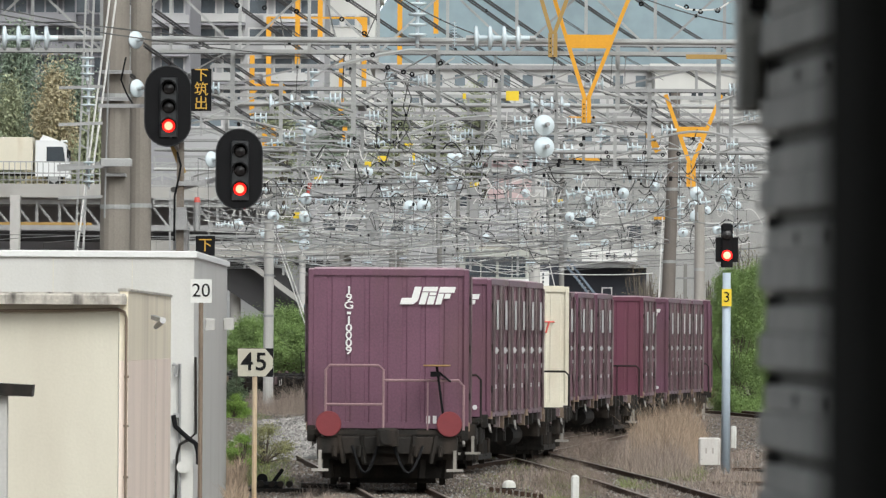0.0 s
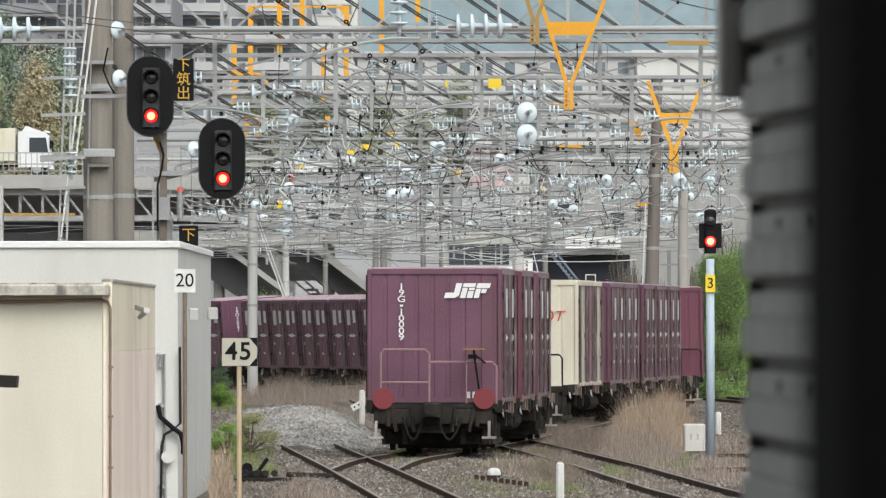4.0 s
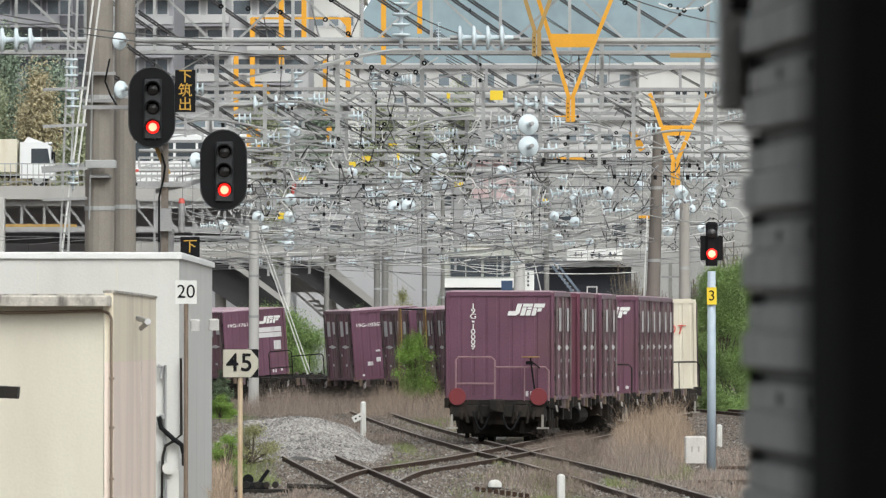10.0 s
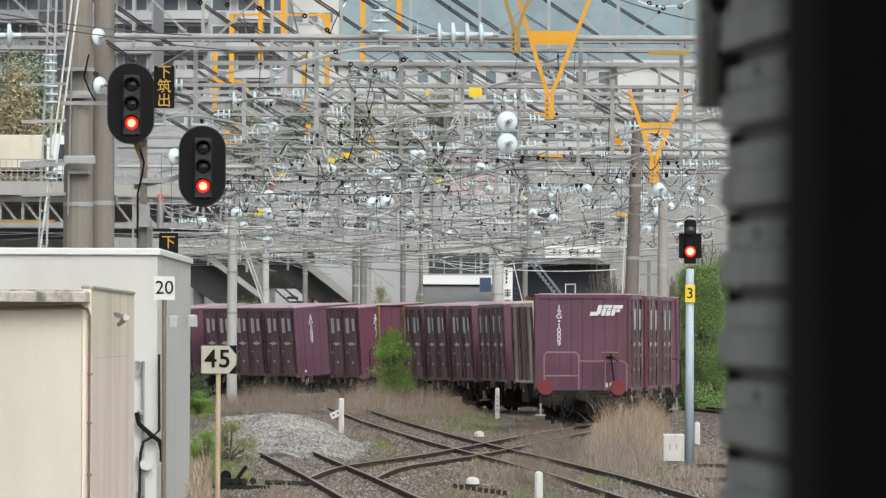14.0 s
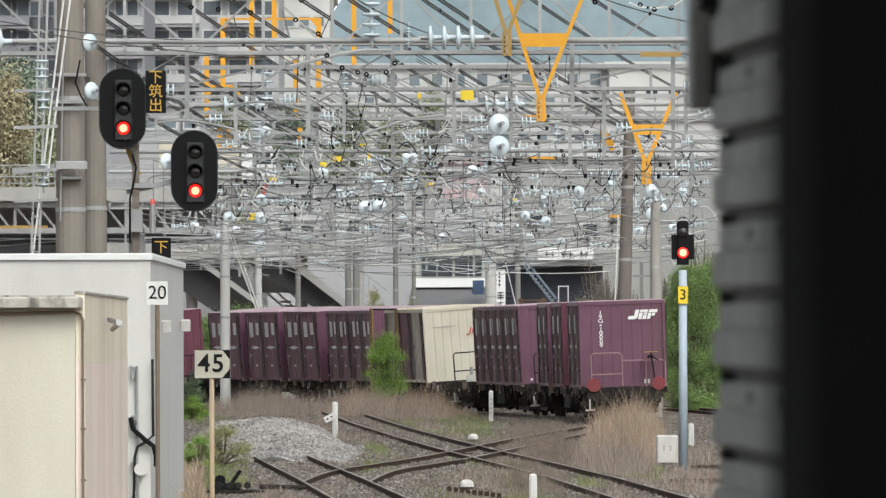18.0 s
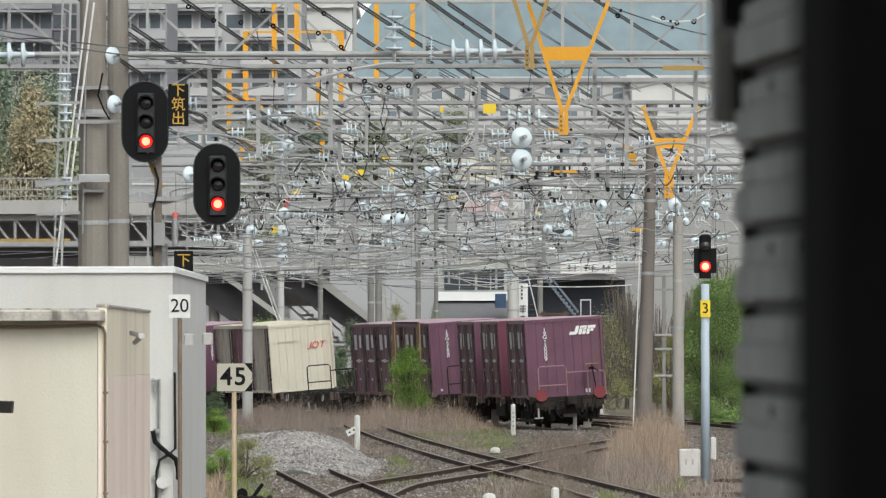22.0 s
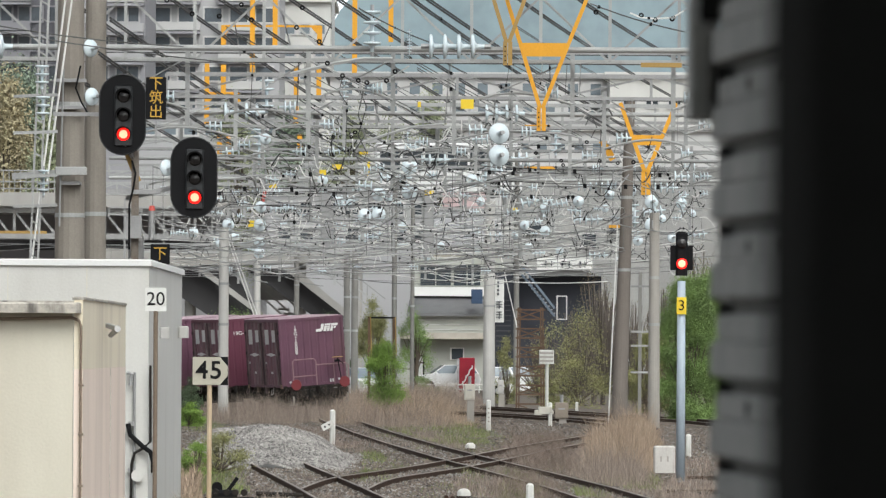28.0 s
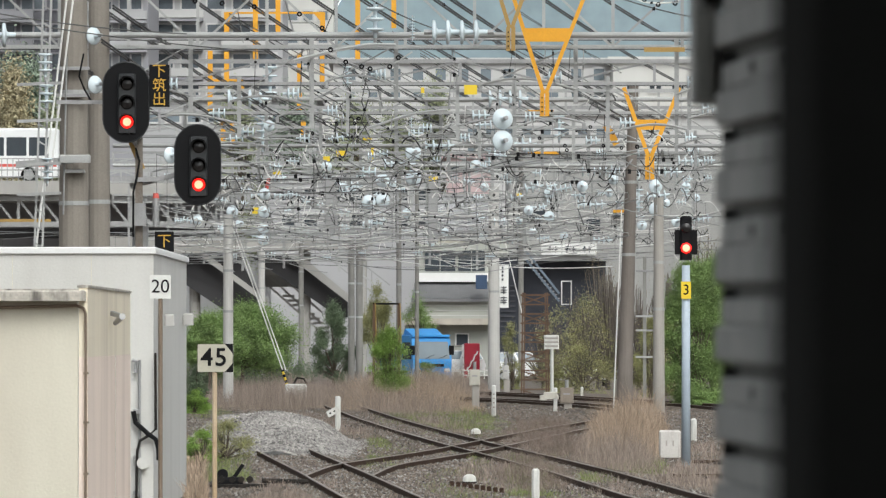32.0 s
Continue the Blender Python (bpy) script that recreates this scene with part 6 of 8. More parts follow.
def drop_frame(a0, a1, top, tip, tip_b, bar0, bar1, d, material, label):
    """A V-shaped hanging frame of two channels with a cross plate and a foot."""
    ob = thing("hanging_frame", None, None, label, "hanging frame", "hanging frames under the gantries")
    t = sight(tip, tip_b, d)
    w = 0.085 * d / 185
    for a in (a0, a1):
        part("leg", Geo().bar(sight(a, top, d), sight(tip + (2 if a > tip else -2), tip_b - 40, d), 0.12, w), material, ob)
    k0, k1 = (bar0 - top) / (tip_b - 40 - top), (bar1 - top) / (tip_b - 40 - top)
    x0, x1 = sight(a0 + (tip - a0) * k0, bar0, d), sight(a1 + (tip - a1) * k0, bar0, d)
    y0, y1 = sight(a0 + (tip - a0) * k1, bar1, d), sight(a1 + (tip - a1) * k1, bar1, d)
    part("cross_plate", Geo().prism([(y0.x, y0.z), (y1.x, y1.z), (x1.x, x1.z), (x0.x, x0.z)], d - 0.05, d + 0.02), material, ob)
    for o in (-0.055, 0.055):
        part("foot", Geo().bar(t + Vector((o * d / 185, 0, 0.52 * d / 185)), t + Vector((o * d / 185, 0, 0)), 0.09 * d / 185, 0.09), material, ob)
    for q in range(4):
        part("bolt", Geo().tube(t + Vector((-0.055, -0.08, 0.1 + 0.1 * q)), t + Vector((-0.055, -0.05, 0.1 + 0.1 * q)), 0.018, n=6), DARK_STEEL, ob)
    return ob


drop_frame(901, 1044, -30, 964, 206, 50, 74, 184, YELLOW, "bright yellow V-shaped hanging frame with a cross plate")
drop_frame(858, 958, -95, 904, 90, -82, -70, 183, OLD_YELLOW, "faded olive yellow V-shaped hanging frame")
drop_frame(1104, 1203, 155, 1150, 318, 212, 230, 243, YELLOW, "bright yellow V-shaped hanging frame with a cross plate")
thing("yellow_bracket", Geo().bar(sight(1072, 222, 246), sight(1092, 256, 246), 0.1, 0.2), YELLOW, "short bright yellow bracket on the pole", "bracket")
for a0, a1, b, d in ((935, 990, 271, 300), (1140, 1212, 88, 184), (930, 980, 198, 250), (1085, 1125, 374, 300)):
    thing("marker_rail", Geo().bar(sight(a0, b, d), sight(a1, b, d), 0.08, 0.1), YELLOW if b != 88 else OLD_YELLOW, "horizontal yellow marker bar in the overhead line", "bar")
for a, b, w, h, d in ((833, 159, 23, 17, 181), (650, 245, 15, 9, 300), (604, 272, 18, 10, 300), (578, 282, 12, 10, 300), (659, 275, 5, 26, 300), (767, 317, 16, 9, 320), (452, 373, 11, 11, 330), (918, 345, 10, 6, 330), (490, 305, 14, 8, 320), (748, 160, 6, 10, 240)):
    x0, x1, y0, y1, z0, z1 = spot_box(a - w / 2, a + w / 2, b - h / 2, b + h / 2, d, 0.03)
    thing("marker_plate", Geo().chamfer_box(x0, x1, y0, y1, z0, z1, 0.008), SIGN_YELLOW, "small yellow marker plate in the overhead line", "sign", "yellow marker plates")
thing("red_sleeve", Geo().tube(sight(468, 350, 320), sight(476, 316, 320), 0.07, n=10), RED_INK, "red insulating sleeve on a wire", "sleeve")

# orange portal frames far behind
def portal(posts, beam, d):
    ob = thing("orange_portal", None, None, "orange steel portal frame far behind the wires", "portal frame", "orange portals")
    for a, b0, b1 in posts:
        part("post", Geo().bar(sight(a, b0, d), sight(a, b1, d), 0.25, 0.16), YELLOW, ob)
    if beam:
        part("beam", Geo().bar(sight(beam[0], beam[2], d), sight(beam[1], beam[2], d), 0.2, 0.1), YELLOW, ob)
        for a, s in ((beam[0], 1), (beam[1], -1)):
            part("gusset", Geo().bar(sight(a, beam[2] + 16, d), sight(a + 14 * s, beam[2], d), 0.15, 0.2), YELLOW, ob)


portal([(401, 22, 60), (401, 92, 150), (571, 22, 62)], (399, 573, 23), 420)
portal([(452, -60, 105), (492, -60, 60), (633, -60, 108), (697, -60, 50)], None, 430)
portal([(372, 90, 200), (530, 95, 150), (570, 95, 150), (530, 165, 195), (411, 215, 260), (395, 215, 250), (537, 215, 245)], (372, 430, 142), 440)


# ---- signal bracket, lettered boards, guys ----
def signal_bracket():
    ob = thing("signal_bracket", None, None, "rusty grey bracket post carrying two signals", "bracket")
    d = 170.4
    part("post", Geo().bar(sight(246, 245, d), sight(246, 470, d + 0.3), 0.15, 0.3), mat("rusty_grey_post", (0.20, 0.175, 0.15), 0.8, vary=0.35, scale=5, dirt=(0.12, 0.075, 0.045), dirt_amount=0.8), ob)
    part("post_plate", Geo().chamfer_box(*spot_box(234, 258, 360, 400, d - 0.1, 0.1), 0.01), STEEL, ob)
    part("arm", Geo().bar(sight(198, 318, d), sight(292, 318, d), 0.16, 0.09), STEEL, ob)
    part("arm", Geo().bar(sight(230, 330, d + 0.2), sight(352, 300, d + 0.2), 0.1, 0.1), STEEL, ob)
    part("arm", Geo().bar(sight(100, 181, d + 0.3), sight(225, 181, d + 0.3), 0.1, 0.08), STEEL, ob)
    part("stay", Geo().bar(sight(232, 250, d), sight(252, 300, d), 0.05, 0.12), OLD_YELLOW, ob)
    part("mount", Geo().bar(sight(246, 262, d), sight(226, 232, d - 0.40), 0.08, 0.08), STEEL, ob)
    part("mount", Geo().bar(sight(350, 301, d + 0.2), sight(352, 316, d - 0.40), 0.08, 0.08), STEEL, ob)
    part("ladder", Geo().bar(sight(228, 330, d - 0.2), sight(228, 470, d - 0.2), 0.04, 0.04), STEEL, ob)
    part("lamp_post", Geo().tube(sight(276, 350, d), sight(276, 402, d), 0.065, n=10), STEEL, ob)
    part("lamp_cap", Geo().tube(sight(276, 342, d), sight(276, 351, d), 0.05, 0.07, 10), RED_INK, ob, "red cap")
    part("cable", Geo().line([sight(a, b, d - 0.15) for a, b in ((240, 262), (247, 285), (243, 310), (236, 340), (236, 420))], 0.022), BLACK, ob)
    part("box", Geo().chamfer_box(*spot_box(234, 262, 395, 470, d + 0.4, 0.3), 0.02), STEEL, ob)


BOARD_YELLOW = mat("board_yellow", (0.60, 0.36, 0.05), 0.6, vary=0.1)


def lettered_board(a, b, w, h, text, d=170):
    ob = thing("lettered_board", None, None, "black board with yellow characters on the signal bracket", "sign", "black lettered boards", at=sight(a, b, d))
    k = d / F
    part("board", Geo().chamfer_box(-w / 2 * k, w / 2 * k, -0.02, 0.02, -h / 2 * k, h / 2 * k, 0.012), BLACK, ob)
    step = h * k / len(text)
    for i, c in enumerate(text):
        part("character", letters(c, 0.29, BOARD_YELLOW, 0.004), None, ob, "yellow painted character", at=(0, -0.026, (len(text) - 1) / 2 * step - i * step))
    part("fixing", Geo().bar((0, 0.05, h / 2 * k), (0, 0.05, -h / 2 * k - 0.5), 0.05, 0.05), STEEL, ob)


signal_bracket()
lettered_board(282, 152, 36, 75, "\u4e0b\u7b51\u51fa")
lettered_board(291, 428, 34, 36, "\u4e0b")
for a0, b0, a1, b1, d in ((125, -60, 60, 470, 175), (133, -30, 90, 300, 175.2), (1100, 372, 1086, 722, 262), (405, 385, 500, 655, 320), (410, 385, 506, 655, 321), (892, 420, 925, 560, 380)):
    wire([sight(a0, b0, d), sight(a1, b1, d - 0.5)], 0.022, "guy_wire", "pale taut guy wire of a pole", PALE_WIRE)


def pole_arms():
    """Arms, clamps and cables on the near twin pole."""
    ob = thing("pole_crossarm", None, None, "galvanised cross-arm clamped to the brown pole", "cross-arm")
    part("arm", Geo().bar(sight(28, 292, 175.4), sight(158, 281, 175.4), 0.1, 0.14), GALV, ob)
    part("clamp", Geo().chamfer_box(*spot_box(104, 160, 274, 288, 175.3, 0.2), 0.02), GALV, ob)
    part("clamp", Geo().chamfer_box(*spot_box(98, 158, 166, 172, 175.5, 0.2), 0.01), STEEL, ob)
    part("clamp", Geo().chamfer_box(*spot_box(100, 158, 118, 124, 175.5, 0.2), 0.01), STEEL, ob)
    part("collar", Geo().chamfer_box(*spot_box(112, 150, 300, 306, 175.5, 0.4), 0.02), STEEL, ob)
    part("step_bolt", Geo().tube(sight(118, 100, 175.5), sight(112, 380, 175.5), 0.02), GALV, ob)
    part("cable", Geo().line([sight(a, b, 175.3) for a, b in ((148, 95), (140, 135), (150, 160), (165, 185))], 0.02), BLACK, ob)
    mast = thing("insulator_mast", None, None, "thin lattice mast with small insulators behind the pole", "mast")
    for a in (78, 92):
        part("leg", Geo().bar(sight(a, -40, 165), sight(a - 18, 470, 165), 0.04, 0.04), GALV, mast)
    for i in range(16):
        b = -20 + 30 * i
        part("rung", Geo().bar(sight(78 - 18 * (b + 40) / 510, b, 165), sight(92 - 18 * (b + 40) / 510, b + 8, 165), 0.03, 0.03), GALV, mast)
    for i, b in enumerate((150, 215, 292, 345)):
        part("arm", Geo().bar(sight(30, b, 164.8), sight(108, b - 3, 164.8), 0.06, 0.06), GALV, mast)


pole_arms()
for i, (a0, b0, a1, b1) in enumerate(((575, 318, 592, 412), (757, 322, 775, 430), (590, 345, 598, 405), (645, 330, 652, 420), (700, 340, 706, 430), (925, 315, 932, 440), (828, 300, 833, 380), (985, 320, 989, 400))):
    x0, x1, y0, y1, z0, z1 = spot_box(a0, a1, b0, b1, 318 + i * 3, 0.3)
    thing("drop_post", Geo().chamfer_box(x0, x1, y0, y1, z0, z1, 0.03), GALV if i > 2 else STEEL, "grey steel drop post hanging from a gantry", "post", "drop posts")

# ---- plants ----
rng = np.random.default_rng(7)


def leaf_material(name, color, spread=0.25):
    """Thin leaves: the tone changes from leaf to leaf, some light passes through."""
    m = bpy.data.materials.new(name)
    m.use_nodes = True
    nt, ln = m.node_tree.nodes, m.node_tree.links
    bsdf = nt["Principled BSDF"]
    geo = nt.new("ShaderNodeNewGeometry")
    tone = nt.new("ShaderNodeMapRange")
    tone.inputs["To Min"].default_value, tone.inputs["To Max"].default_value = -spread, spread
    ln.new(geo.outputs["Random Per Island"], tone.inputs["Value"])
    co, patch, tuft = nt.new("ShaderNodeTexCoord"), nt.new("ShaderNodeTexNoise"), nt.new("ShaderNodeMapRange")
    patch.inputs["Scale"].default_value, patch.inputs["Detail"].default_value = 1.1, 3
    ln.new(co.outputs["Object"], patch.inputs["Vector"])
    tuft.inputs["From Min"].default_value, tuft.inputs["From Max"].default_value = 0.3, 0.7
    tuft.inputs["To Min"].default_value, tuft.inputs["To Max"].default_value = 0.62, 1.38
    ln.new(patch.outputs["Fac"], tuft.inputs["Value"])
    both = nt.new("ShaderNodeMath")
    both.operation = "ADD"
    ln.new(tone.outputs[0], both.inputs[0])
    ln.new(tuft.outputs[0], both.inputs[1])
    sc = nt.new("ShaderNodeVectorMath")
    sc.operation = "SCALE"
    sc.inputs[0].default_value = color
    ln.new(both.outputs[0], sc.inputs["Scale"])
    ln.new(sc.outputs[0], bsdf.inputs["Base Color"])
    bsdf.inputs["Roughness"].default_value = 0.6
    bsdf.inputs["Transmission Weight"].default_value = 0.0
    bsdf.inputs["Subsurface Weight"].default_value = 0.0
    return m


LEAF_GREEN = leaf_material("leaf_green", (0.18, 0.27, 0.085), 0.18)
LEAF_BRIGHT = leaf_material("leaf_bright_green", (0.20, 0.32, 0.06))
LEAF_DARK = leaf_material("leaf_dark_green", (0.11, 0.15, 0.085))
# green of the far slope, paled in its colour by distance haze
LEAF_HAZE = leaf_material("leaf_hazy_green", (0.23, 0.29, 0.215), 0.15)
LEAF_OLIVE = leaf_material("leaf_olive", (0.26, 0.26, 0.11))
# tan and far olive leaves are also paled for haze
LEAF_TAN_HAZE = leaf_material("leaf_hazy_tan", (0.42, 0.37, 0.235), 0.15)
LEAF_OLIVE_HAZE = leaf_material("leaf_hazy_olive", (0.30, 0.33, 0.205), 0.15)
LEAF_BROWN = leaf_material("leaf_brown_green", (0.27, 0.235, 0.14))
DRY = leaf_material("dry_grass", (0.36, 0.27, 0.195), 0.45)
DRY_BROWN = leaf_material("dead_weeds", (0.20, 0.155, 0.125), 0.4)
DRY_DARK = leaf_material("dry_weeds", (0.275, 0.22, 0.182), 0.35)
GRASS = leaf_material("green_grass", (0.17, 0.205, 0.065), 0.4)
BARK = mat("bark", (0.10, 0.08, 0.06), 0.9, vary=0.3, scale=6)
TWIG = mat("bare_twigs", (0.13, 0.11, 0.095), 0.9, vary=0.3, scale=6)


def leaves_mesh(name, centres, size, material):
    """Small bent leaves at the given places."""
    n = len(centres)
    a = rng.normal(size=(n, 3))
    a /= np.linalg.norm(a, axis=1)[:, None]
    b = np.cross(a, rng.normal(size=(n, 3)))
    b /= np.linalg.norm(b, axis=1)[:, None]
    s = size * rng.uniform(0.6, 1.4, (n, 1))
    v = np.stack([centres - a * s, centres + b * s * 0.45, centres + a * s, centres - b * s * 0.45], 1).reshape(-1, 3)
    me = bpy.data.meshes.new(name)
    me.from_pydata(v.tolist(), [], np.arange(4 * n).reshape(n, 4).tolist())
    me.materials.append(material)
    return me


def tree(label, base, height, width, leaf, count=5000, clumps=26, size=0.13, low=0.25, bark=BARK, name="tree", category="tree", flat=1.6):
    """Trunk, limbs and a crown of leaf clumps with gaps."""
    base = Vector(base)
    ob = thing(name, None, None, label, category, "trees and bushes", at=base)
    r = max(0.03, height * 0.018)
    fork = height * (low + 0.1)
    part("trunk", Geo().tube((0, 0, -0.2), (0.05, 0, fork), r * 1.3, r, 8), bark, ob)
    cs = []
    limbs = Geo()
    for i in range(clumps):
        ang, rad = rng.uniform(0, 2 * math.pi), math.sqrt(rng.uniform(0, 1))
        h = rng.uniform(low, 1.0)
        reach = width / 2 * (1 - ((h - low) / (1 - low) - 0.35) ** 2 * 1.1 * flat) * rad
        c = np.array([math.cos(ang) * reach, math.sin(ang) * reach * 0.7, h * height * (0.94 if rad > 0.5 else 1.0)])
        cs.append(c)
        limbs.tube((0.05, 0, fork * rng.uniform(0.6, 1)), c, r * 0.5, r * 0.12, 5)
    part("limb", limbs, bark, ob, kind="stuff")
    cs = np.array(cs)
    size, count = size * 0.31, int(count * 5)
    pick = rng.integers(0, clumps, count)
    spread = np.array([width * 0.085, width * 0.08, max(height * 0.045, width * 0.05)])
    pts = cs[pick] + rng.normal(size=(count, 3)) * spread * rng.uniform(0.6, 1.2, (count, 1))
    pts[:, 2] = np.maximum(pts[:, 2], 0.02)
    part("crown", leaves_mesh("crown", pts, size, leaf), leaf, ob, "uneven leafy crown", kind="stuff")
    return ob


def plant_at(a, b_top, a_w, d, label, leaf, count=5000, low=0.1, name="bush", category="bush", size=0.1, clumps=24, **k):
    """A plant on the ground at distance d, as wide and high as the bearings say."""
    p = sight(a, b_top, d)
    return tree(label, (p.x, d, -0.1), p.z + 0.1, a_w / F * d, leaf, count, clumps, size, low, name=name, category=category, **k)


plant_at(428, 538, 190, 372, "broad green leafy tree behind the dry grass", LEAF_GREEN, 16000, 0.3, "tree", "tree", 0.13, 60)
plant_at(370, 560, 120, 365, "broad green leafy tree behind the dry grass", LEAF_GREEN, 6000, 0.2, "tree", "tree", 0.12, 24)
# the dark leaf colour carries the shade below the tree crown
plant_at(430, 600, 220, 378, "dark green shrub under the tree, shade in its leaf colour", LEAF_DARK, 8000, 0.0, size=0.12, clumps=30)
plant_at(590, 540, 70, 412, "dense dark green shrub", LEAF_DARK, 6000, 0.05, size=0.13)
plant_at(668, 512, 64, 410, "yellow-green shrub behind the poles", LEAF_OLIVE, 4200, 0.25, size=0.12)
plant_at(745, 505, 70, 430, "thin pale green shrub by the house", LEAF_GREEN, 1500, 0.3, size=0.12)
plant_at(690, 578, 74, 285, "fresh bright green bush in the dry grass", LEAF_BRIGHT, 4200, 0.2, size=0.08, clumps=54, flat=1.5)
plant_at(1225, 470, 110, 285, "large bright green tree beside the line", LEAF_GREEN, 26000, 0.0, "tree", "tree", 0.10, 70)
plant_at(1262, 452, 90, 290, "large bright green tree beside the line", LEAF_GREEN, 14000, 0.0, "tree", "tree", 0.10, 50)
plant_at(1200, 520, 60, 300, "olive green shrub beside the pole", LEAF_OLIVE, 4000, 0.0, size=0.1)
plant_at(1040, 520, 90, 372, "half-bare shrub with yellowish leaves", LEAF_OLIVE, 800, 0.1, size=0.12, clumps=60, bark=TWIG)
plant_at(985, 540, 90, 376, "half-bare shrub with yellowish leaves", LEAF_OLIVE, 650, 0.1, size=0.12, clumps=60, bark=TWIG)
plant_at(1075, 490, 80, 380, "tangle of bare grey twigs with few leaves", LEAF_BROWN, 450, 0.05, size=0.1, clumps=60, bark=TWIG)
plant_at(1060, 440, 100, 384, "tangle of bare grey twigs with few leaves", LEAF_BROWN, 350, 0.15, size=0.1, clumps=70, bark=TWIG)
plant_at(905, 575, 50, 378, "yellow-green shrub at the rusty mast", LEAF_OLIVE, 900, 0.0, size=0.11)
plant_at(1030, 600, 130, 350, "low mixed green shrub behind the track", LEAF_OLIVE, 1100, 0.0, size=0.1)
plant_at(985, 645, 70, 352, "low mixed green shrub behind the track", LEAF_OLIVE, 900, 0.0, size=0.1)
plant_at(1150, 560, 60, 330, "olive shrub between the poles", LEAF_OLIVE, 2500, 0.0, size=0.1)
for a, top, w, d in ((1075, 470, 120, 378), (1020, 520, 110, 381), (1130, 500, 110, 376), (1180, 480, 90, 340), (960, 560, 80, 380)):
    plant_at(a, top, w, d, "dense tangle of bare grey brown twigs", LEAF_BROWN, 130, 0.05, size=0.1, clumps=170, bark=TWIG)
plant_at(1245, 400, 120, 350, "tall bare twiggy tree behind the signal", LEAF_BROWN, 700, 0.2, "tree", "tree", 0.1, 80, bark=TWIG)
plant_at(340, 690, 60, 262, "low yellow-green weeds at the hut corner", LEAF_BRIGHT, 2500, 0.0, size=0.07)
plant_at(345, 650, 50, 275, "dark green weeds at the hut corner", LEAF_DARK, 2000, 0.0, size=0.08)
plant_at(395, 745, 110, 165, "loose green weeds beside the speed sign", LEAF_OLIVE, 1700, 0.0, size=0.05, clumps=40)
plant_at(355, 760, 60, 158, "loose green weeds beside the speed sign", LEAF_BRIGHT, 1600, 0.0, size=0.045, clumps=26)
plant_at(760, 640, 60, 400, "low green hedge before the house", LEAF_GREEN, 1800, 0.0, size=0.1)
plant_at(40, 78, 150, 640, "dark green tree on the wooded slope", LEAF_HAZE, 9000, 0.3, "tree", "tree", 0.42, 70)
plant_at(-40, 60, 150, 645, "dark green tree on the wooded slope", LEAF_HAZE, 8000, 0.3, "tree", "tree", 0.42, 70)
plant_at(20, 140, 130, 625, "yellow-brown tree on the wooded slope", LEAF_TAN_HAZE, 8000, 0.2, "tree", "tree", 0.42, 70)
plant_at(-60, 150, 130, 628, "olive tree on the wooded slope", LEAF_OLIVE_HAZE, 8000, 0.2, "tree", "tree", 0.42, 70)
plant_at(90, 190, 90, 620, "olive green tree on the wooded slope", LEAF_OLIVE_HAZE, 5000, 0.2, "tree", "tree", 0.42, 60)
for a, w, leaf in ((420, 120, LEAF_OLIVE_HAZE), (520, 130, LEAF_HAZE), (620, 130, LEAF_OLIVE_HAZE), (700, 120, LEAF_OLIVE_HAZE), (770, 110, LEAF_OLIVE_HAZE)):
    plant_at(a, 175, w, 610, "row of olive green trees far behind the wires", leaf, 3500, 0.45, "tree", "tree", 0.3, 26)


def blades(name, label, regions, count, h0, h1, material, lean=0.3, wide=0.005):
    """Grass blades over patches of ground; a patch is (a0, a1, b0, b1) in bearings on the ground."""
    vs, n = [], 0
    area = [abs(r[1] - r[0]) * abs(r[3] - r[2]) for r in regions]
    for r, w in zip(regions, area):
        k = int(count * w / sum(area))
        a, b = rng.uniform(r[0], r[1], k), rng.uniform(r[2], r[3], k)
        # tufts
        a = a + rng.normal(size=k) * 2
        edge = np.minimum(np.minimum(a - r[0], r[1] - a) / max(1, (r[1] - r[0]) * 0.25), 1)
        edge = np.clip(edge, 0.15, 1)
        d = F * EYE / (b - SKY_LINE)
        x = (a - MID) / F * d
        lump = 0.62 + 0.26 * np.sin(x * 1.7 + d * 0.23) * np.sin(x * 0.6 - d * 0.11 + 1) + 0.22 * np.sin(x * 4.3 + d * 0.7) * np.sin(x * 2.9 - d * 0.4) + rng.normal(size=k) * 0.12
        h = rng.uniform(h0, h1, k) * np.clip(lump, 0.1, 1.4) * edge
        ang = rng.uniform(0, 2 * math.pi, k)
        off = rng.normal(size=(k, 2)) * lean * h[:, None]
        base = np.stack([x, d, np.full(k, -0.14)], 1)
        side = np.stack([np.cos(ang), np.sin(ang), np.zeros(k)], 1) * wide
        mid_ = base + np.stack([off[:, 0] * 0.35, off[:, 1] * 0.35, h * 0.6], 1)
        tip = base + np.stack([off[:, 0], off[:, 1], h], 1)
        vs.append(np.stack([base - side, base + side, mid_ + side * 0.8, mid_ - side * 0.8, tip], 1).reshape(-1, 3))
        n += k
    v = np.concatenate(vs)
    f = []
    for i in range(n):
        o = 5 * i
        f += [(o, o + 1, o + 2, o + 3), (o + 3, o + 2, o + 4)]
    me = bpy.data.meshes.new(name)
    me.from_pydata(v.tolist(), [], f)
    me.materials.append(material)
    return tagged(new(name, me), label, "grass", kind="stuff")


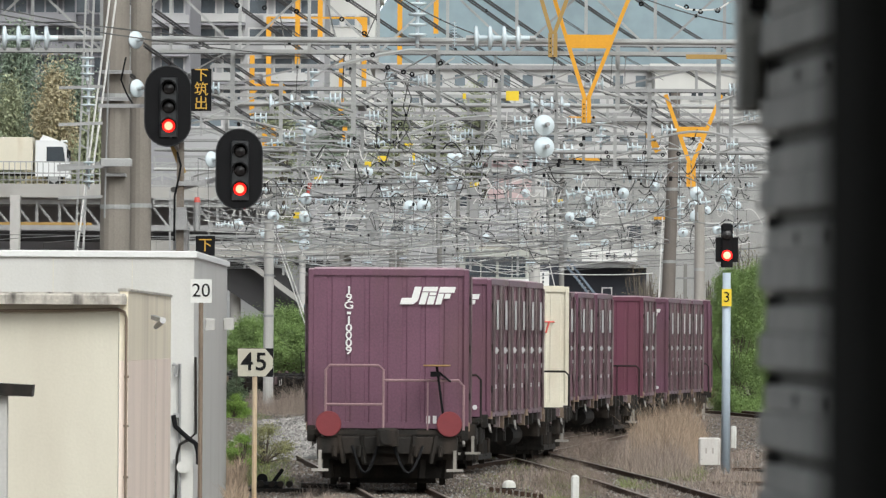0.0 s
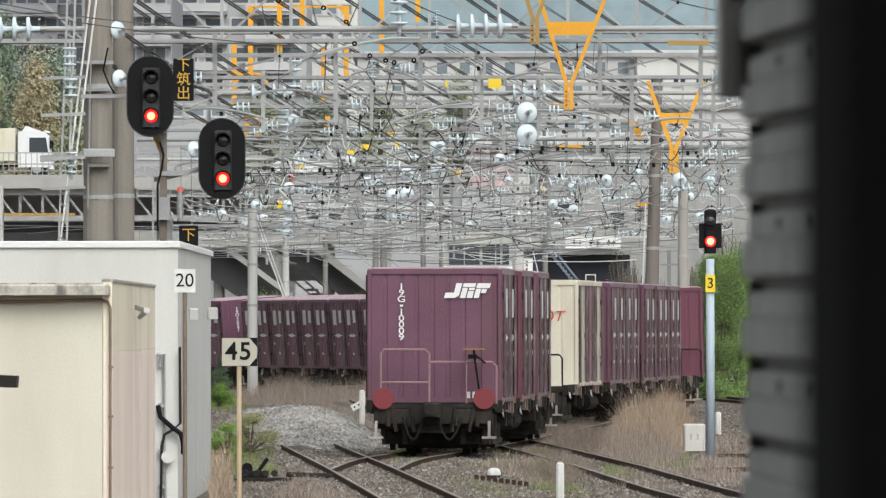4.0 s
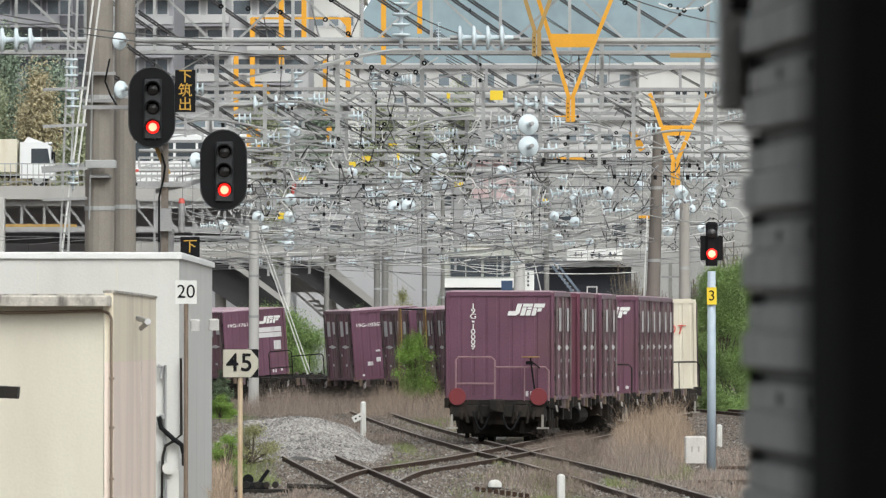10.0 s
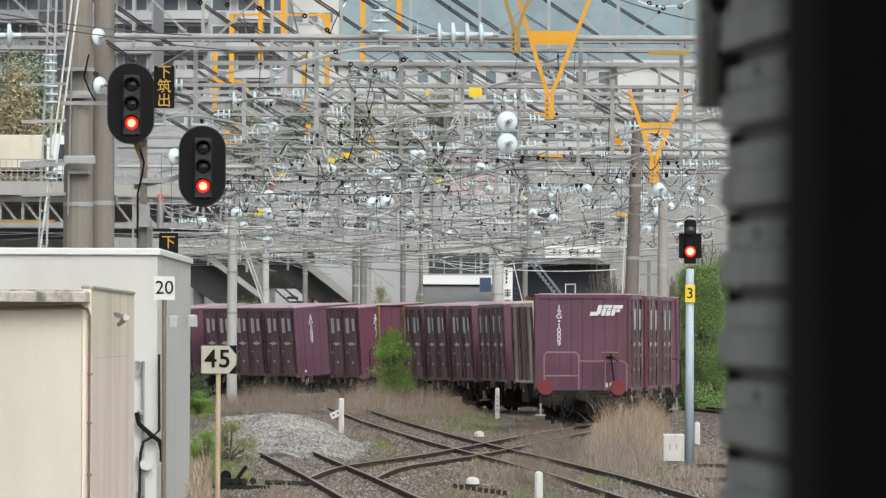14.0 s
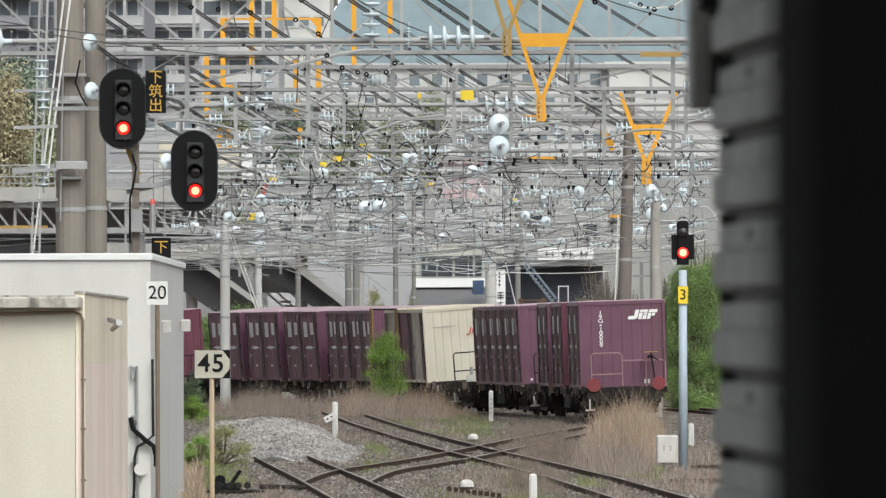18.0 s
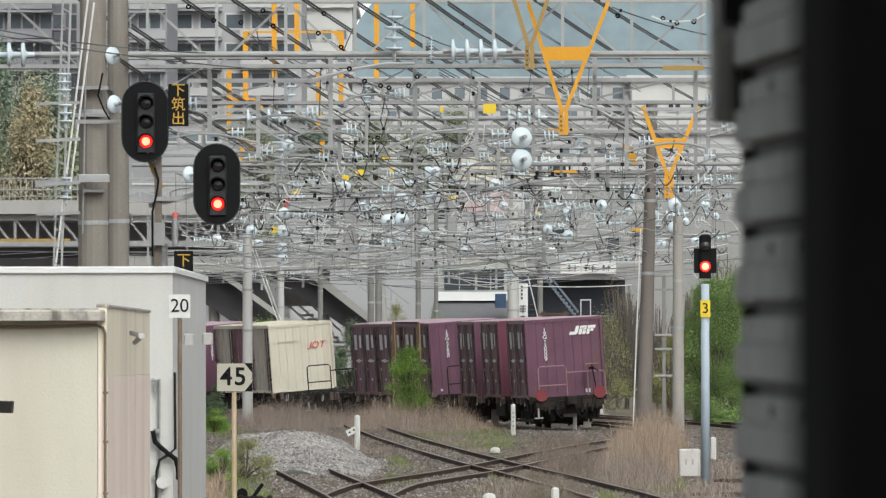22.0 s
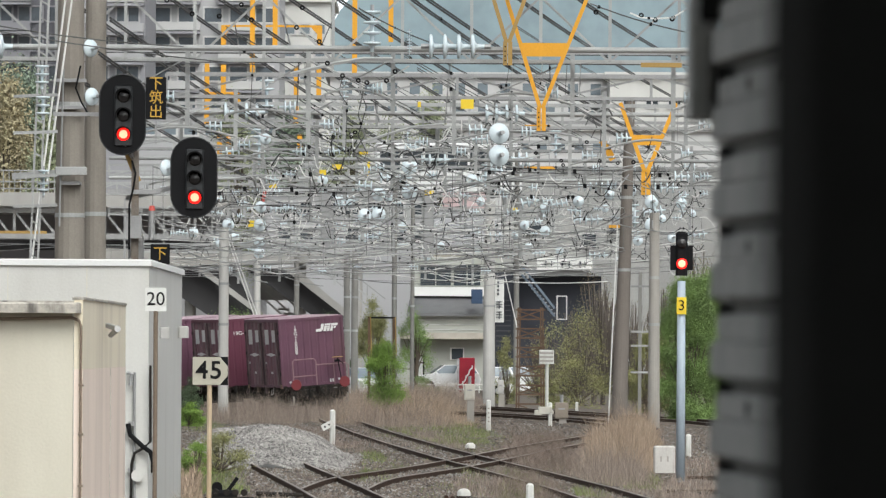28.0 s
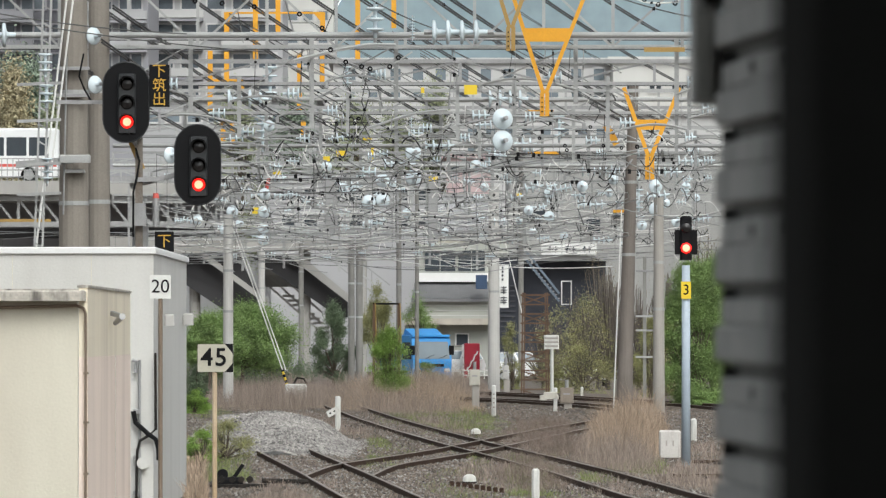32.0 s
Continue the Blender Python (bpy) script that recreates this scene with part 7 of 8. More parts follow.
blades("dry_grass", "tall dry beige grass before the far curve", [(350, 850, 688, 722), (560, 830, 696, 728), (330, 600, 692, 716)], 60000, 0.2, 1.3, DRY_DARK, wide=0.003)
blades("dry_grass", "tall dry beige grass before the far curve", [(560, 860, 690, 724), (640, 780, 696, 722)], 30000, 0.2, 1.45, DRY, lean=0.45, wide=0.003)
blades("dry_grass", "tall dry beige grass before the road", [(690, 880, 684, 700), (600, 860, 682, 694)], 20000, 0.4, 1.6, DRY_DARK, lean=0.35, wide=0.003)
blades("dry_grass", "tall dry beige reeds beside the post signal", [(1030, 1180, 748, 805), (1075, 1185, 745, 785), (1090, 1170, 740, 765)], 19000, 0.1, 1.45, DRY, lean=0.32, wide=0.003)
blades("dry_grass", "lower dry reeds around the tall ones", [(1000, 1185, 768, 812), (1020, 1170, 780, 826)], 20000, 0.08, 0.8, DRY_DARK, lean=0.3, wide=0.003)
blades("dry_grass", "brown dead weeds beside the reeds", [(890, 1030, 742, 792), (930, 1040, 756, 800)], 15000, 0.08, 0.62, DRY_BROWN, lean=0.7, wide=0.0025)
blades("dry_grass", "brown dead weeds hiding the crossing track", [(865, 1000, 792, 850), (900, 1030, 806, 862)], 17000, 0.05, 0.42, DRY_BROWN, lean=0.7, wide=0.0025)
blades("green_grass", "green weeds growing over the crossing track", [(870, 1010, 800, 848), (1000, 1120, 822, 850)], 11000, 0.04, 0.26, GRASS)
blades("dry_grass", "low dry weeds between the rails", [(860, 1010, 760, 860), (780, 960, 812, 846), (1180, 1290, 780, 870), (1000, 1270, 820, 872)], 20000, 0.05, 0.35, DRY_DARK)
blades("dry_grass", "dry beige grass at the hut corner", [(325, 372, 790, 900), (335, 400, 770, 800)], 5000, 0.2, 0.6, DRY)
blades("green_grass", "low green grass between the tracks", [(640, 790, 742, 756), (610, 760, 803, 826), (720, 800, 750, 766), (1020, 1110, 826, 850), (880, 1020, 840, 868), (800, 900, 800, 822), (1080, 1200, 800, 830), (640, 700, 770, 790)], 22000, 0.04, 0.2, GRASS)
blades("green_grass", "patch of low green grass before the cabinet", [(765, 900, 730, 754), (640, 760, 728, 746), (700, 880, 716, 734)], 16000, 0.04, 0.22, GRASS)
blades("green_grass", "low green weeds around the gravel heap", [(335, 470, 795, 842), (330, 420, 720, 735), (640, 700, 800, 815)], 5000, 0.06, 0.3, GRASS)
blades("dry_grass", "low dry weeds between the sidings", [(560, 900, 725, 770), (440, 660, 726, 760), (420, 640, 850, 890)], 22000, 0.04, 0.3, DRY_DARK)


# ---- ballast and the gravel heap ----
STONE = leaf_material("grey_stone", (0.215, 0.205, 0.19), 0.45)
HEAP_STONE = leaf_material("pale_heap_stone", (0.255, 0.24, 0.225), 0.6)
STONE_BROWN = leaf_material("brown_stone", (0.11, 0.086, 0.068), 0.6)


def stones(name, label, pts, size, material):
    """Loose angular stones at the given places."""
    n = len(pts)
    octa = np.array([(1, 0, 0), (-1, 0, 0), (0, 1, 0), (0, -1, 0), (0, 0, 0.8), (0, 0, -0.8)], float)
    v = octa[None] * rng.uniform(0.5, 1.3, (n, 6, 1)) * size * rng.uniform(0.5, 1.5, (n, 1, 1))
    ang = rng.uniform(0, 6.28, n)
    c, s = np.cos(ang)[:, None], np.sin(ang)[:, None]
    v = np.stack([v[:, :, 0] * c - v[:, :, 1] * s, v[:, :, 0] * s + v[:, :, 1] * c, v[:, :, 2]], 2) + pts[:, None]
    tri = np.array([(0, 2, 4), (2, 1, 4), (1, 3, 4), (3, 0, 4)])
    f = (np.arange(n)[:, None, None] * 6 + tri[None]).reshape(-1, 3)
    me = bpy.data.meshes.new(name)
    me.from_pydata(v.reshape(-1, 3).tolist(), [], f.tolist())
    me.materials.append(material)
    return tagged(new(name, me), label, "gravel", kind="stuff")


def on_bed(x, y):
    """The height of loose stones: a little higher on the ballast beds of the tracks."""
    z = np.full(len(x), -0.12)
    for line in BED_LINES:
        for a, b in zip(line, line[1:]):
            d = b - a
            k = np.clip(((x - a[0]) * d[0] + (y - a[1]) * d[1]) / (d @ d), 0, 1)
            off = np.hypot(x - a[0] - k * d[0], y - a[1] - k * d[1])
            z = np.maximum(z, np.interp(off, (0.95, 1.35), (-0.062, -0.13)))
    return z


def heap():
    n = 52000
    cx, cy = (470 - MID) / F * 184, 184.0
    u, w = rng.uniform(-1, 1, n), rng.uniform(-1, 1, n)
    x, y = cx + u * 2.15, cy + w * 15
    h = 0.78 * np.exp(-((u * 1.35) ** 4)) * np.exp(-((w * 1.3) ** 2)) + 0.06 * np.sin(x * 5 + y) * np.sin(y * 0.9)
    stones("gravel_heap", "heap of loose grey gravel beside the siding", np.stack([x, y, h - 0.16], 1), 0.036, HEAP_STONE)
    core = Geo()
    N, M = 24, 24
    for i in range(N + 1):
        for j in range(M + 1):
            u_, w_ = -1 + 2 * i / N, -1 + 2 * j / M
            core.v.append((cx + u_ * 2.15, cy + w_ * 15, 0.76 * math.exp(-((u_ * 1.35) ** 4)) * math.exp(-((w_ * 1.3) ** 2)) - 0.2))
    core.f = [(i * (M + 1) + j, (i + 1) * (M + 1) + j, (i + 1) * (M + 1) + j + 1, i * (M + 1) + j + 1) for i in range(N) for j in range(M)]
    thing("gravel_mound", core, mat("heap_core", (0.26, 0.26, 0.25), 0.95, vary=0.3, scale=3, grain=14, bump=0.6), "grey gravel body of the heap", "gravel mound", kind="stuff")
    m = 125000
    b = rng.uniform(705, 905, m)
    a = rng.uniform(330, 1300, m)
    d = F * EYE / (b - SKY_LINE)
    stones("ballast", "brown and grey loose ballast stones", np.stack([(a - MID) / F * d, d, on_bed((a - MID) / F * d, d)], 1), 0.034, STONE_BROWN)
    m = 24000
    b = rng.uniform(705, 905, m)
    a = rng.uniform(330, 1300, m)
    d = F * EYE / (b - SKY_LINE)
    stones("ballast", "pale grey loose ballast stones", np.stack([(a - MID) / F * d, d, on_bed((a - MID) / F * d, d) + 0.004], 1), 0.034, STONE)


heap()
# scattered tufts on the open ballast
blades("dry_grass", "scattered small dry tufts on the ballast", [(440, 1290, 712, 905)], 22000, 0.02, 0.17, DRY_BROWN)
blades("green_grass", "scattered small green tufts on the ballast", [(620, 1250, 740, 880), (640, 900, 742, 800), (880, 1030, 800, 860)], 26000, 0.02, 0.17, GRASS)

# ---- small things by the track ----
WHITE_POST = mat("chalky_white_post", (0.66, 0.66, 0.63), 0.8, vary=0.1, scale=4, dirt=(0.35, 0.32, 0.28), dirt_amount=0.6)
BOX_CREAM = mat("cabinet_cream", (0.52, 0.50, 0.44), 0.7, vary=0.1, scale=3, dirt=(0.3, 0.27, 0.22), dirt_amount=0.6)
BOX_PATCHY = mat("patchy_white_box", (0.55, 0.53, 0.50), 0.8, vary=0.15, scale=4, dirt=(0.22, 0.15, 0.11), dirt_amount=0.8)


def ground_post(a, b_base, b_top, w, label, name="marker_post"):
    p = ground_at(a, b_base)
    h = (b_base - b_top) / F * p.y
    r = w / 2 / F * p.y
    ob = thing(name, None, None, label, "post", "white marker posts", at=(p.x, p.y, -0.09))
    part("shaft", Geo().chamfer_box(-r, r, -r, r, -0.06, h + 0.16, r * 0.5), WHITE_POST, ob)
    return ob, h + 0.16


ob, h = ground_post(598, 756, 706, 10, "white marker post with a slanted arm plate")
arm = part("arm", Geo().box(-0.30, 0.02, -0.12, -0.1, -0.08, 0.08), WHITE_POST, ob, "slanted white arm plate", at=Matrix.Translation((0, 0, h * 0.62)) @ pose(0, 0, 0, 0, -28, 0))
for x in (-0.22, -0.1):
    part("mark", Geo().tube((x, -0.124, 0), (x, -0.12, 0), 0.025, n=10), BLACK, arm, at=None)
ob, h = ground_post(874, 731, 686, 8, "white wedge-topped marker post with dark marks")
for k in range(4):
    part("mark", Geo().box(-0.022, 0.022, -0.1, -0.085, 0.25 + 0.13 * k, 0.28 + 0.13 * k), POST_BROWN, ob)
ground_post(948, 884, 838, 14, "short white concrete marker post")
ground_post(1228, 772, 746, 10, "short cream round-headed marker post")
ground_post(1030, 697, 688, 5, "tiny white marker post")
ground_post(1096, 728, 690, 5, "thin white marker post at the pole")


def dome(a, b, r):
    p = ground_at(a, b)
    k = r / F * p.y
    ob = thing("white_dome", None, None, "small white domed marker on the ballast", "marker", "white domes", at=(p.x, p.y, -0.09))
    part("cap", Geo().lathe([(k, 0), (k, k * 0.7), (k * 0.85, k * 1.05), (k * 0.5, k * 1.3), (0, k * 1.38)], 18), WHITE_POST, ob, smooth=True)
    part("base", Geo().tube((0, 0, -0.06), (0, 0, 0.03), k * 1.1, n=14), DARK_STEEL, ob)


dome(831, 846, 12)
dome(842, 764, 9)


def cabinet(a, b_base, w, top, label, post=True, mat_=BOX_CREAM, box_h=30, d=None):
    p = ground_at(a, b_base)
    k = p.y / F
    h = (b_base - top) * k
    ob = thing("trackside_cabinet", None, None, label, "cabinet", "trackside cabinets", at=(p.x, p.y, -0.09))
    bh = box_h * k
    part("body", Geo().chamfer_box(-w / 2 * k, w / 2 * k, -0.15, 0.15, h - bh + 0.16, h + 0.16, 0.02), mat_, ob)
    part("door", Geo().chamfer_box(-w / 2 * k + 0.04, w / 2 * k - 0.04, -0.17, -0.15, h - bh + 0.2, h + 0.12, 0.006), mat_, ob)
    part("nameplate", Geo().box(-w / 4 * k, w / 4 * k, -0.178, -0.17, h - bh * 0.45 + 0.16, h - bh * 0.35 + 0.16), STEEL, ob)
    part("cap", Geo().tube((0, 0, h + 0.16), (0, 0, h + 0.16 + 14 * k), 0.06, n=8), STEEL, ob)
    if post:
        part("post", Geo().chamfer_box(-0.09, 0.16, -0.1, 0.1, -0.06, h - bh + 0.17, 0.02), CONCRETE, ob)


cabinet(840, 716, 19, 658, "cream signal cabinet on a concrete post", box_h=28)
cabinet(1003, 720, 24, 690, "small brownish relay box on a short post", mat_=mat("weathered_relay_box", (0.26, 0.22, 0.18), 0.8, vary=0.2, scale=4), box_h=28)
ob, h = ground_post(983, 722, 690, 7, "round-headed weathered marker post with a cream arm")
part("arm", Geo().chamfer_box(-0.38, 0.06, -0.16, -0.08, h - 0.34, h - 0.14, 0.02), BOX_CREAM, ob, "cream arm box")
cabinet(895, 690, 11, 650, "narrow grey cabinet on a post", mat_=CONCRETE_PALE, box_h=24)


def white_box():
    p = ground_at(1186, 802)
    k = p.y / F
    ob = thing("concrete_box", None, None, "patchy white concrete box beside the post signal", "box", at=(p.x, p.y, -0.09))
    part("body", Geo().chamfer_box(-19 * k, 19 * k, 0, 0.5, 0, 48 * k, 0.03), BOX_PATCHY, ob)
    for x in (-8, 4):
        part("mark", Geo().box(x * k, (x + 3) * k, -0.006, 0.0, 20 * k, 30 * k), CONCRETE, ob)
    p = ground_at(1140, 745)
    ob = thing("concrete_box", None, None, "weathered pale concrete base behind the reeds", "box", at=(p.x, p.y, -0.09))
    part("body", Geo().chamfer_box(-0.4, 0.4, 0, 1, 0, 0.42, 0.04), BOX_PATCHY, ob)


white_box()


def board_sign():
    p = ground_at(977, 704)
    k = p.y / F
    ob = thing("board_on_post", None, None, "white louvred board on a thin white post", "sign", at=(p.x, p.y, -0.09))
    part("post", Geo().tube((0, 0, 0), (0, 0, 92 * k), 0.06, n=8), WHITE_POST, ob)
    part("board", Geo().chamfer_box(-14 * k, 12 * k, -0.1, -0.03, 90 * k, 115 * k, 0.02), WHITE_POST, ob)
    for q in range(3):
        part("slat", Geo().box(-13 * k, 11 * k, -0.115, -0.1, (94 + 7 * q) * k, (97 + 7 * q) * k), CONCRETE, ob)
    part("foot", Geo().chamfer_box(-22 * k, 12 * k, -0.2, 0.2, 0, 9 * k, 0.03), BOX_CREAM, ob)


board_sign()


def rusty_mast():
    """A short lattice mast of rusty angle iron."""
    d = 346
    p = sight(947, 690, d)
    ob = thing("rusty_mast", None, None, "short rusty lattice mast overgrown with leaves", "mast", at=(p.x, d, -0.2))
    k = d / F
    h = 184 * k
    for x in (-24, -20, 20, 24):
        part("leg", Geo().bar((x * k, 0, 0), (x * k * 0.9, 0, h), 0.06, 0.06), RUST, ob)
    for i in range(11):
        z = 0.3 + i * (h - 0.4) / 10
        part("rung", Geo().bar((-26 * k, -0.05, z), (26 * k, -0.05, z), 0.05, 0.06), RUST, ob)
        part("brace", Geo().bar((-26 * k, -0.03, z), (26 * k, -0.03, z + 0.42 * (1 if i % 2 else -1)), 0.04, 0.05), RUST, ob)


rusty_mast()


def crossing_posts():
    """The rusty gate frame beside the bush."""
    ob = thing("old_gate", None, None, "rusty yellow posts of an old frame beside the bush", "frame")
    d = 292
    for a in (662, 706):
        part("post", Geo().bar(sight(a, 537, d), sight(a, 705, d), 0.1, 0.1), RUST, ob)
        part("stripe", Geo().bar(sight(a + 2, 537, d - 0.08), sight(a + 4, 605, d - 0.08), 0.03, 0.03), OLD_YELLOW, ob, "faded yellow edge")
    part("beam", Geo().bar(sight(660, 538, d), sight(708, 538, d), 0.1, 0.06), BLACK, ob)
    guard = thing("guy_guard", None, None, "yellow and black striped guard of a guy wire", "guard")
    for i in range(6):
        a0, b0 = 499 + 1.6 * i, 653 + 5 * i
        part("stripe", Geo().tube(sight(a0, b0, 320), sight(a0 + 1.6, b0 + 5, 320), 0.05, n=8), SIGN_YELLOW if i % 2 else BLACK, guard)
    weight = thing("concrete_weight", None, None, "white painted concrete weight in the grass", "weight", at=sight(524, 690, 318))
    part("body", Geo().chamfer_box(-0.42, 0.4, -0.2, 0.2, -0.3, 0.22, 0.05), WHITE_POST, weight)
    part("hook", Geo().line([(-0.1, 0, 0.2), (0.05, 0, 0.45), (0.3, 0, 0.4), (0.4, 0, 0.2)], 0.04), DARK_STEEL, weight)


crossing_posts()


def switch_machine():
    """The low black switch lever gear by the siding."""
    p = ground_at(425, 852)
    ob = thing("switch_lever", None, None, "low black switch lever gear beside the siding", "switch gear", at=(p.x, p.y, -0.09))
    part("box", Geo().chamfer_box(-0.4, 0.05, -0.2, 0.2, 0, 0.16, 0.05), BLACK, ob)
    part("bed_plate", Geo().chamfer_box(-0.5, 0.45, -0.25, 0.25, -0.02, 0.05, 0.01), DARK_STEEL, ob)
    for x in (-0.3, -0.12, 0.02, 0.16):
        part("gear", Geo().tube((x, -0.22, 0.12), (x, 0.22, 0.12), 0.05 + 0.03 * abs(x), n=10), DARK_STEEL, ob)
    part("lever", Geo().bar((-0.1, 0, 0.15), (0.05, 0, 0.36), 0.06, 0.06), BLACK, ob)
    part("rod", Geo().tube((0.35, 0, 0.1), (1.1, 0, 0.08), 0.04), DARK_STEEL, ob)
    part("disc", Geo().tube((-0.28, -0.05, 0.2), (-0.28, 0.05, 0.2), 0.09, n=12), BLACK, ob)
    for a, b in ((920, 778), (845, 790), (1290, 812), (1260, 836)):
        p = ground_at(a, b)
        q = thing("point_rodding", None, None, "dark point rodding and plates between the rails", "rodding", "point rodding", at=(p.x, p.y, -0.14))
        part("plate", Geo().chamfer_box(-0.3, 0.3, -0.4, 0.4, 0, 0.08, 0.02), DARK_STEEL, q)
        part("rod", Geo().tube((-0.7, 0, 0.08), (0.7, 0.2, 0.08), 0.03), RAIL, q)
    for i in range(9):
        p = ground_at(800 + 11 * i, 850 + 1.5 * i)
        q = thing("sleeper_stub", None, None, "dark rotten sleeper end in the ballast", "sleeper", "sleeper stubs", at=(p.x, p.y, -0.09))
        part("block", Geo().chamfer_box(-0.035, 0.035, -0.08, 0.08, 0, 0.075, 0.01), RAIL, q)


switch_machine()


# ---- far right tracks ----
FAR = [ground_at(a, b) for a, b in ((1330, 726), (1230, 717), (1120, 710), (1000, 703), (880, 697), (780, 693))]
track("track_far", [FAR[i].lerp(FAR[i + 1], k / 4) for i in range(len(FAR) - 1) for k in range(4)], "rusty far track behind the reeds")


# ---- road vehicles ----
CAR_WHITE = mat("car_white", (0.74, 0.75, 0.75), 0.3, vary=0.03)
TYRE = mat("tyre", (0.02, 0.02, 0.02), 0.85, vary=0.2)
LAMP_CLEAR = mat("head_lamp", (0.7, 0.7, 0.68), 0.15, vary=0.03)


def wheels(ob, xs, ys, r):
    for x in xs:
        for y in ys:
            w = part("wheel", Geo().tube((0, -0.1, 0), (0, 0.1, 0), r, n=18), TYRE, ob, at=(x, y, r))
            part("rim", Geo().tube((0, -0.11, 0), (0, 0.11, 0), r * 0.6, n=14), GALV, w)


def car(label, paint):
    """A small hatchback, its front towards +x."""
    ob = new("car")
    tagged(ob, label, "car", "cars on the road")
    side = [(-1.75, 0.32), (1.7, 0.32), (1.84, 0.5), (1.82, 0.74), (1.6, 0.90), (0.98, 1.0), (-1.72, 1.02), (-1.84, 0.7)]
    part("body", Geo().prism(side, -0.80, 0.80), paint, ob)
    low = [(-1.72, -0.76, 1.02), (1.0, -0.76, 1.0), (1.0, 0.76, 1.0), (-1.72, 0.76, 1.02)]
    top = [(-1.42, -0.58, 1.52), (0.22, -0.58, 1.54), (0.22, 0.58, 1.54), (-1.42, 0.58, 1.52)]
    part("cabin", Geo().add(low + top, [(4, 5, 6, 7), (0, 1, 5, 4), (1, 2, 6, 5), (2, 3, 7, 6), (3, 0, 4, 7)]), paint, ob)

    def pane(name, quad, push, inset=0.1):
        c = sum((Vector(p) for p in quad), Vector()) / 4
        part(name, Geo().add([Vector(p).lerp(c, inset) + Vector(push) for p in quad], [(0, 1, 2, 3)]), PANE_PALE, ob)

    pane("windscreen", (low[1], low[2], top[2], top[1]), (0.012, 0, 0.008))
    pane("rear_window", (low[3], low[0], top[0], top[3]), (-0.012, 0, 0.008), 0.16)
    for i, j, y in ((0, 1, -0.012), (3, 2, 0.012)):
        mid_low, mid_top = Vector(low[i]).lerp(Vector(low[j]), 0.5), Vector(top[i]).lerp(Vector(top[j]), 0.5)
        pane("side_window", (low[i], mid_low, mid_top, top[i]), (0, y, 0.004), 0.12)
        pane("side_window", (mid_low, low[j], top[j], mid_top), (0, y, 0.004), 0.12)
    for y in (-0.56, 0.56):
        part("headlight", Geo().chamfer_box(1.72, 1.86, y - 0.17, y + 0.17, 0.62, 0.80, 0.03), LAMP_CLEAR, ob)
        part("mirror", Geo().chamfer_box(0.72, 0.84, y * 1.6 - 0.09, y * 1.6 + 0.09, 0.98, 1.12, 0.03), paint, ob)
    part("grille", Geo().chamfer_box(1.80, 1.87, -0.34, 0.34, 0.60, 0.72, 0.02), BLACK, ob)
    part("bumper", Geo().chamfer_box(1.7, 1.9, -0.78, 0.78, 0.34, 0.52, 0.04), paint, ob)
    part("number_plate", Geo().box(1.9, 1.91, -0.17, 0.17, 0.38, 0.48), WHITE, ob)
    wheels(ob, (-1.15, 1.15), (-0.74, 0.74), 0.3)
    return ob


def truck(label, cab_paint, box_paint, length=5.0, box_top=2.6):
    """A cab-over lorry with a box body, its front towards +x."""
    ob = new("lorry")
    tagged(ob, label, "lorry", "lorries on the road")
    part("cab", Geo().prism([(0, 0.5), (1.75, 0.5), (1.8, 1.2), (1.62, 2.25), (1.4, 2.4), (0, 2.45)], -1.0, 1.0), cab_paint, ob)
    part("wind_deflector", Geo().prism([(0.2, 2.45), (1.3, 2.42), (0.4, 2.75)], -0.8, 0.8), cab_paint, ob)
    part("windscreen", Geo().add([(1.812, -0.9, 1.32), (1.812, 0.9, 1.32), (1.652, 0.86, 2.13), (1.652, -0.86, 2.13)], [(0, 1, 2, 3)]), PANE_PALE, ob)
    for y in (-0.35, 0.35):
        part("wiper", Geo().bar((1.83, y, 1.33), (1.80, y + 0.42, 1.50), 0.02, 0.02), BLACK, ob)
    part("grille", Geo().chamfer_box(1.78, 1.83, -0.6, 0.6, 0.95, 1.08, 0.01), BLACK, ob)
    part("roof_lip", Geo().chamfer_box(1.35, 1.66, -0.98, 0.98, 2.36, 2.46, 0.03), cab_paint, ob)
    for y in (-1.006, 1.006):
        part("side_window", Geo().prism([(0.6, 1.3), (1.62, 1.3), (1.5, 2.1), (0.6, 2.1)], y - 0.004, y + 0.004), PANE, ob)
        part("mirror", Geo().chamfer_box(1.7, 1.8, y - 0.12, y + 0.12, 1.5, 1.95, 0.02), BLACK, ob)
        part("headlight", Geo().chamfer_box(1.76, 1.84, y * 0.75 - 0.14, y * 0.75 + 0.14, 0.68, 0.86, 0.02), LAMP_CLEAR, ob)
    part("bumper", Geo().chamfer_box(1.6, 1.86, -1.0, 1.0, 0.4, 0.62, 0.03), cab_paint, ob)
    part("chassis", Geo().box(-length, 0.1, -0.45, 0.45, 0.55, 0.75), DARK_STEEL, ob)
    part("cargo_box", Geo().chamfer_box(-length, -0.15, -1.05, 1.05, 0.85, box_top, 0.04), box_paint, ob)
    wheels(ob, (1.0, -length + 1.2), (-0.85, 0.85), 0.42)
    return ob


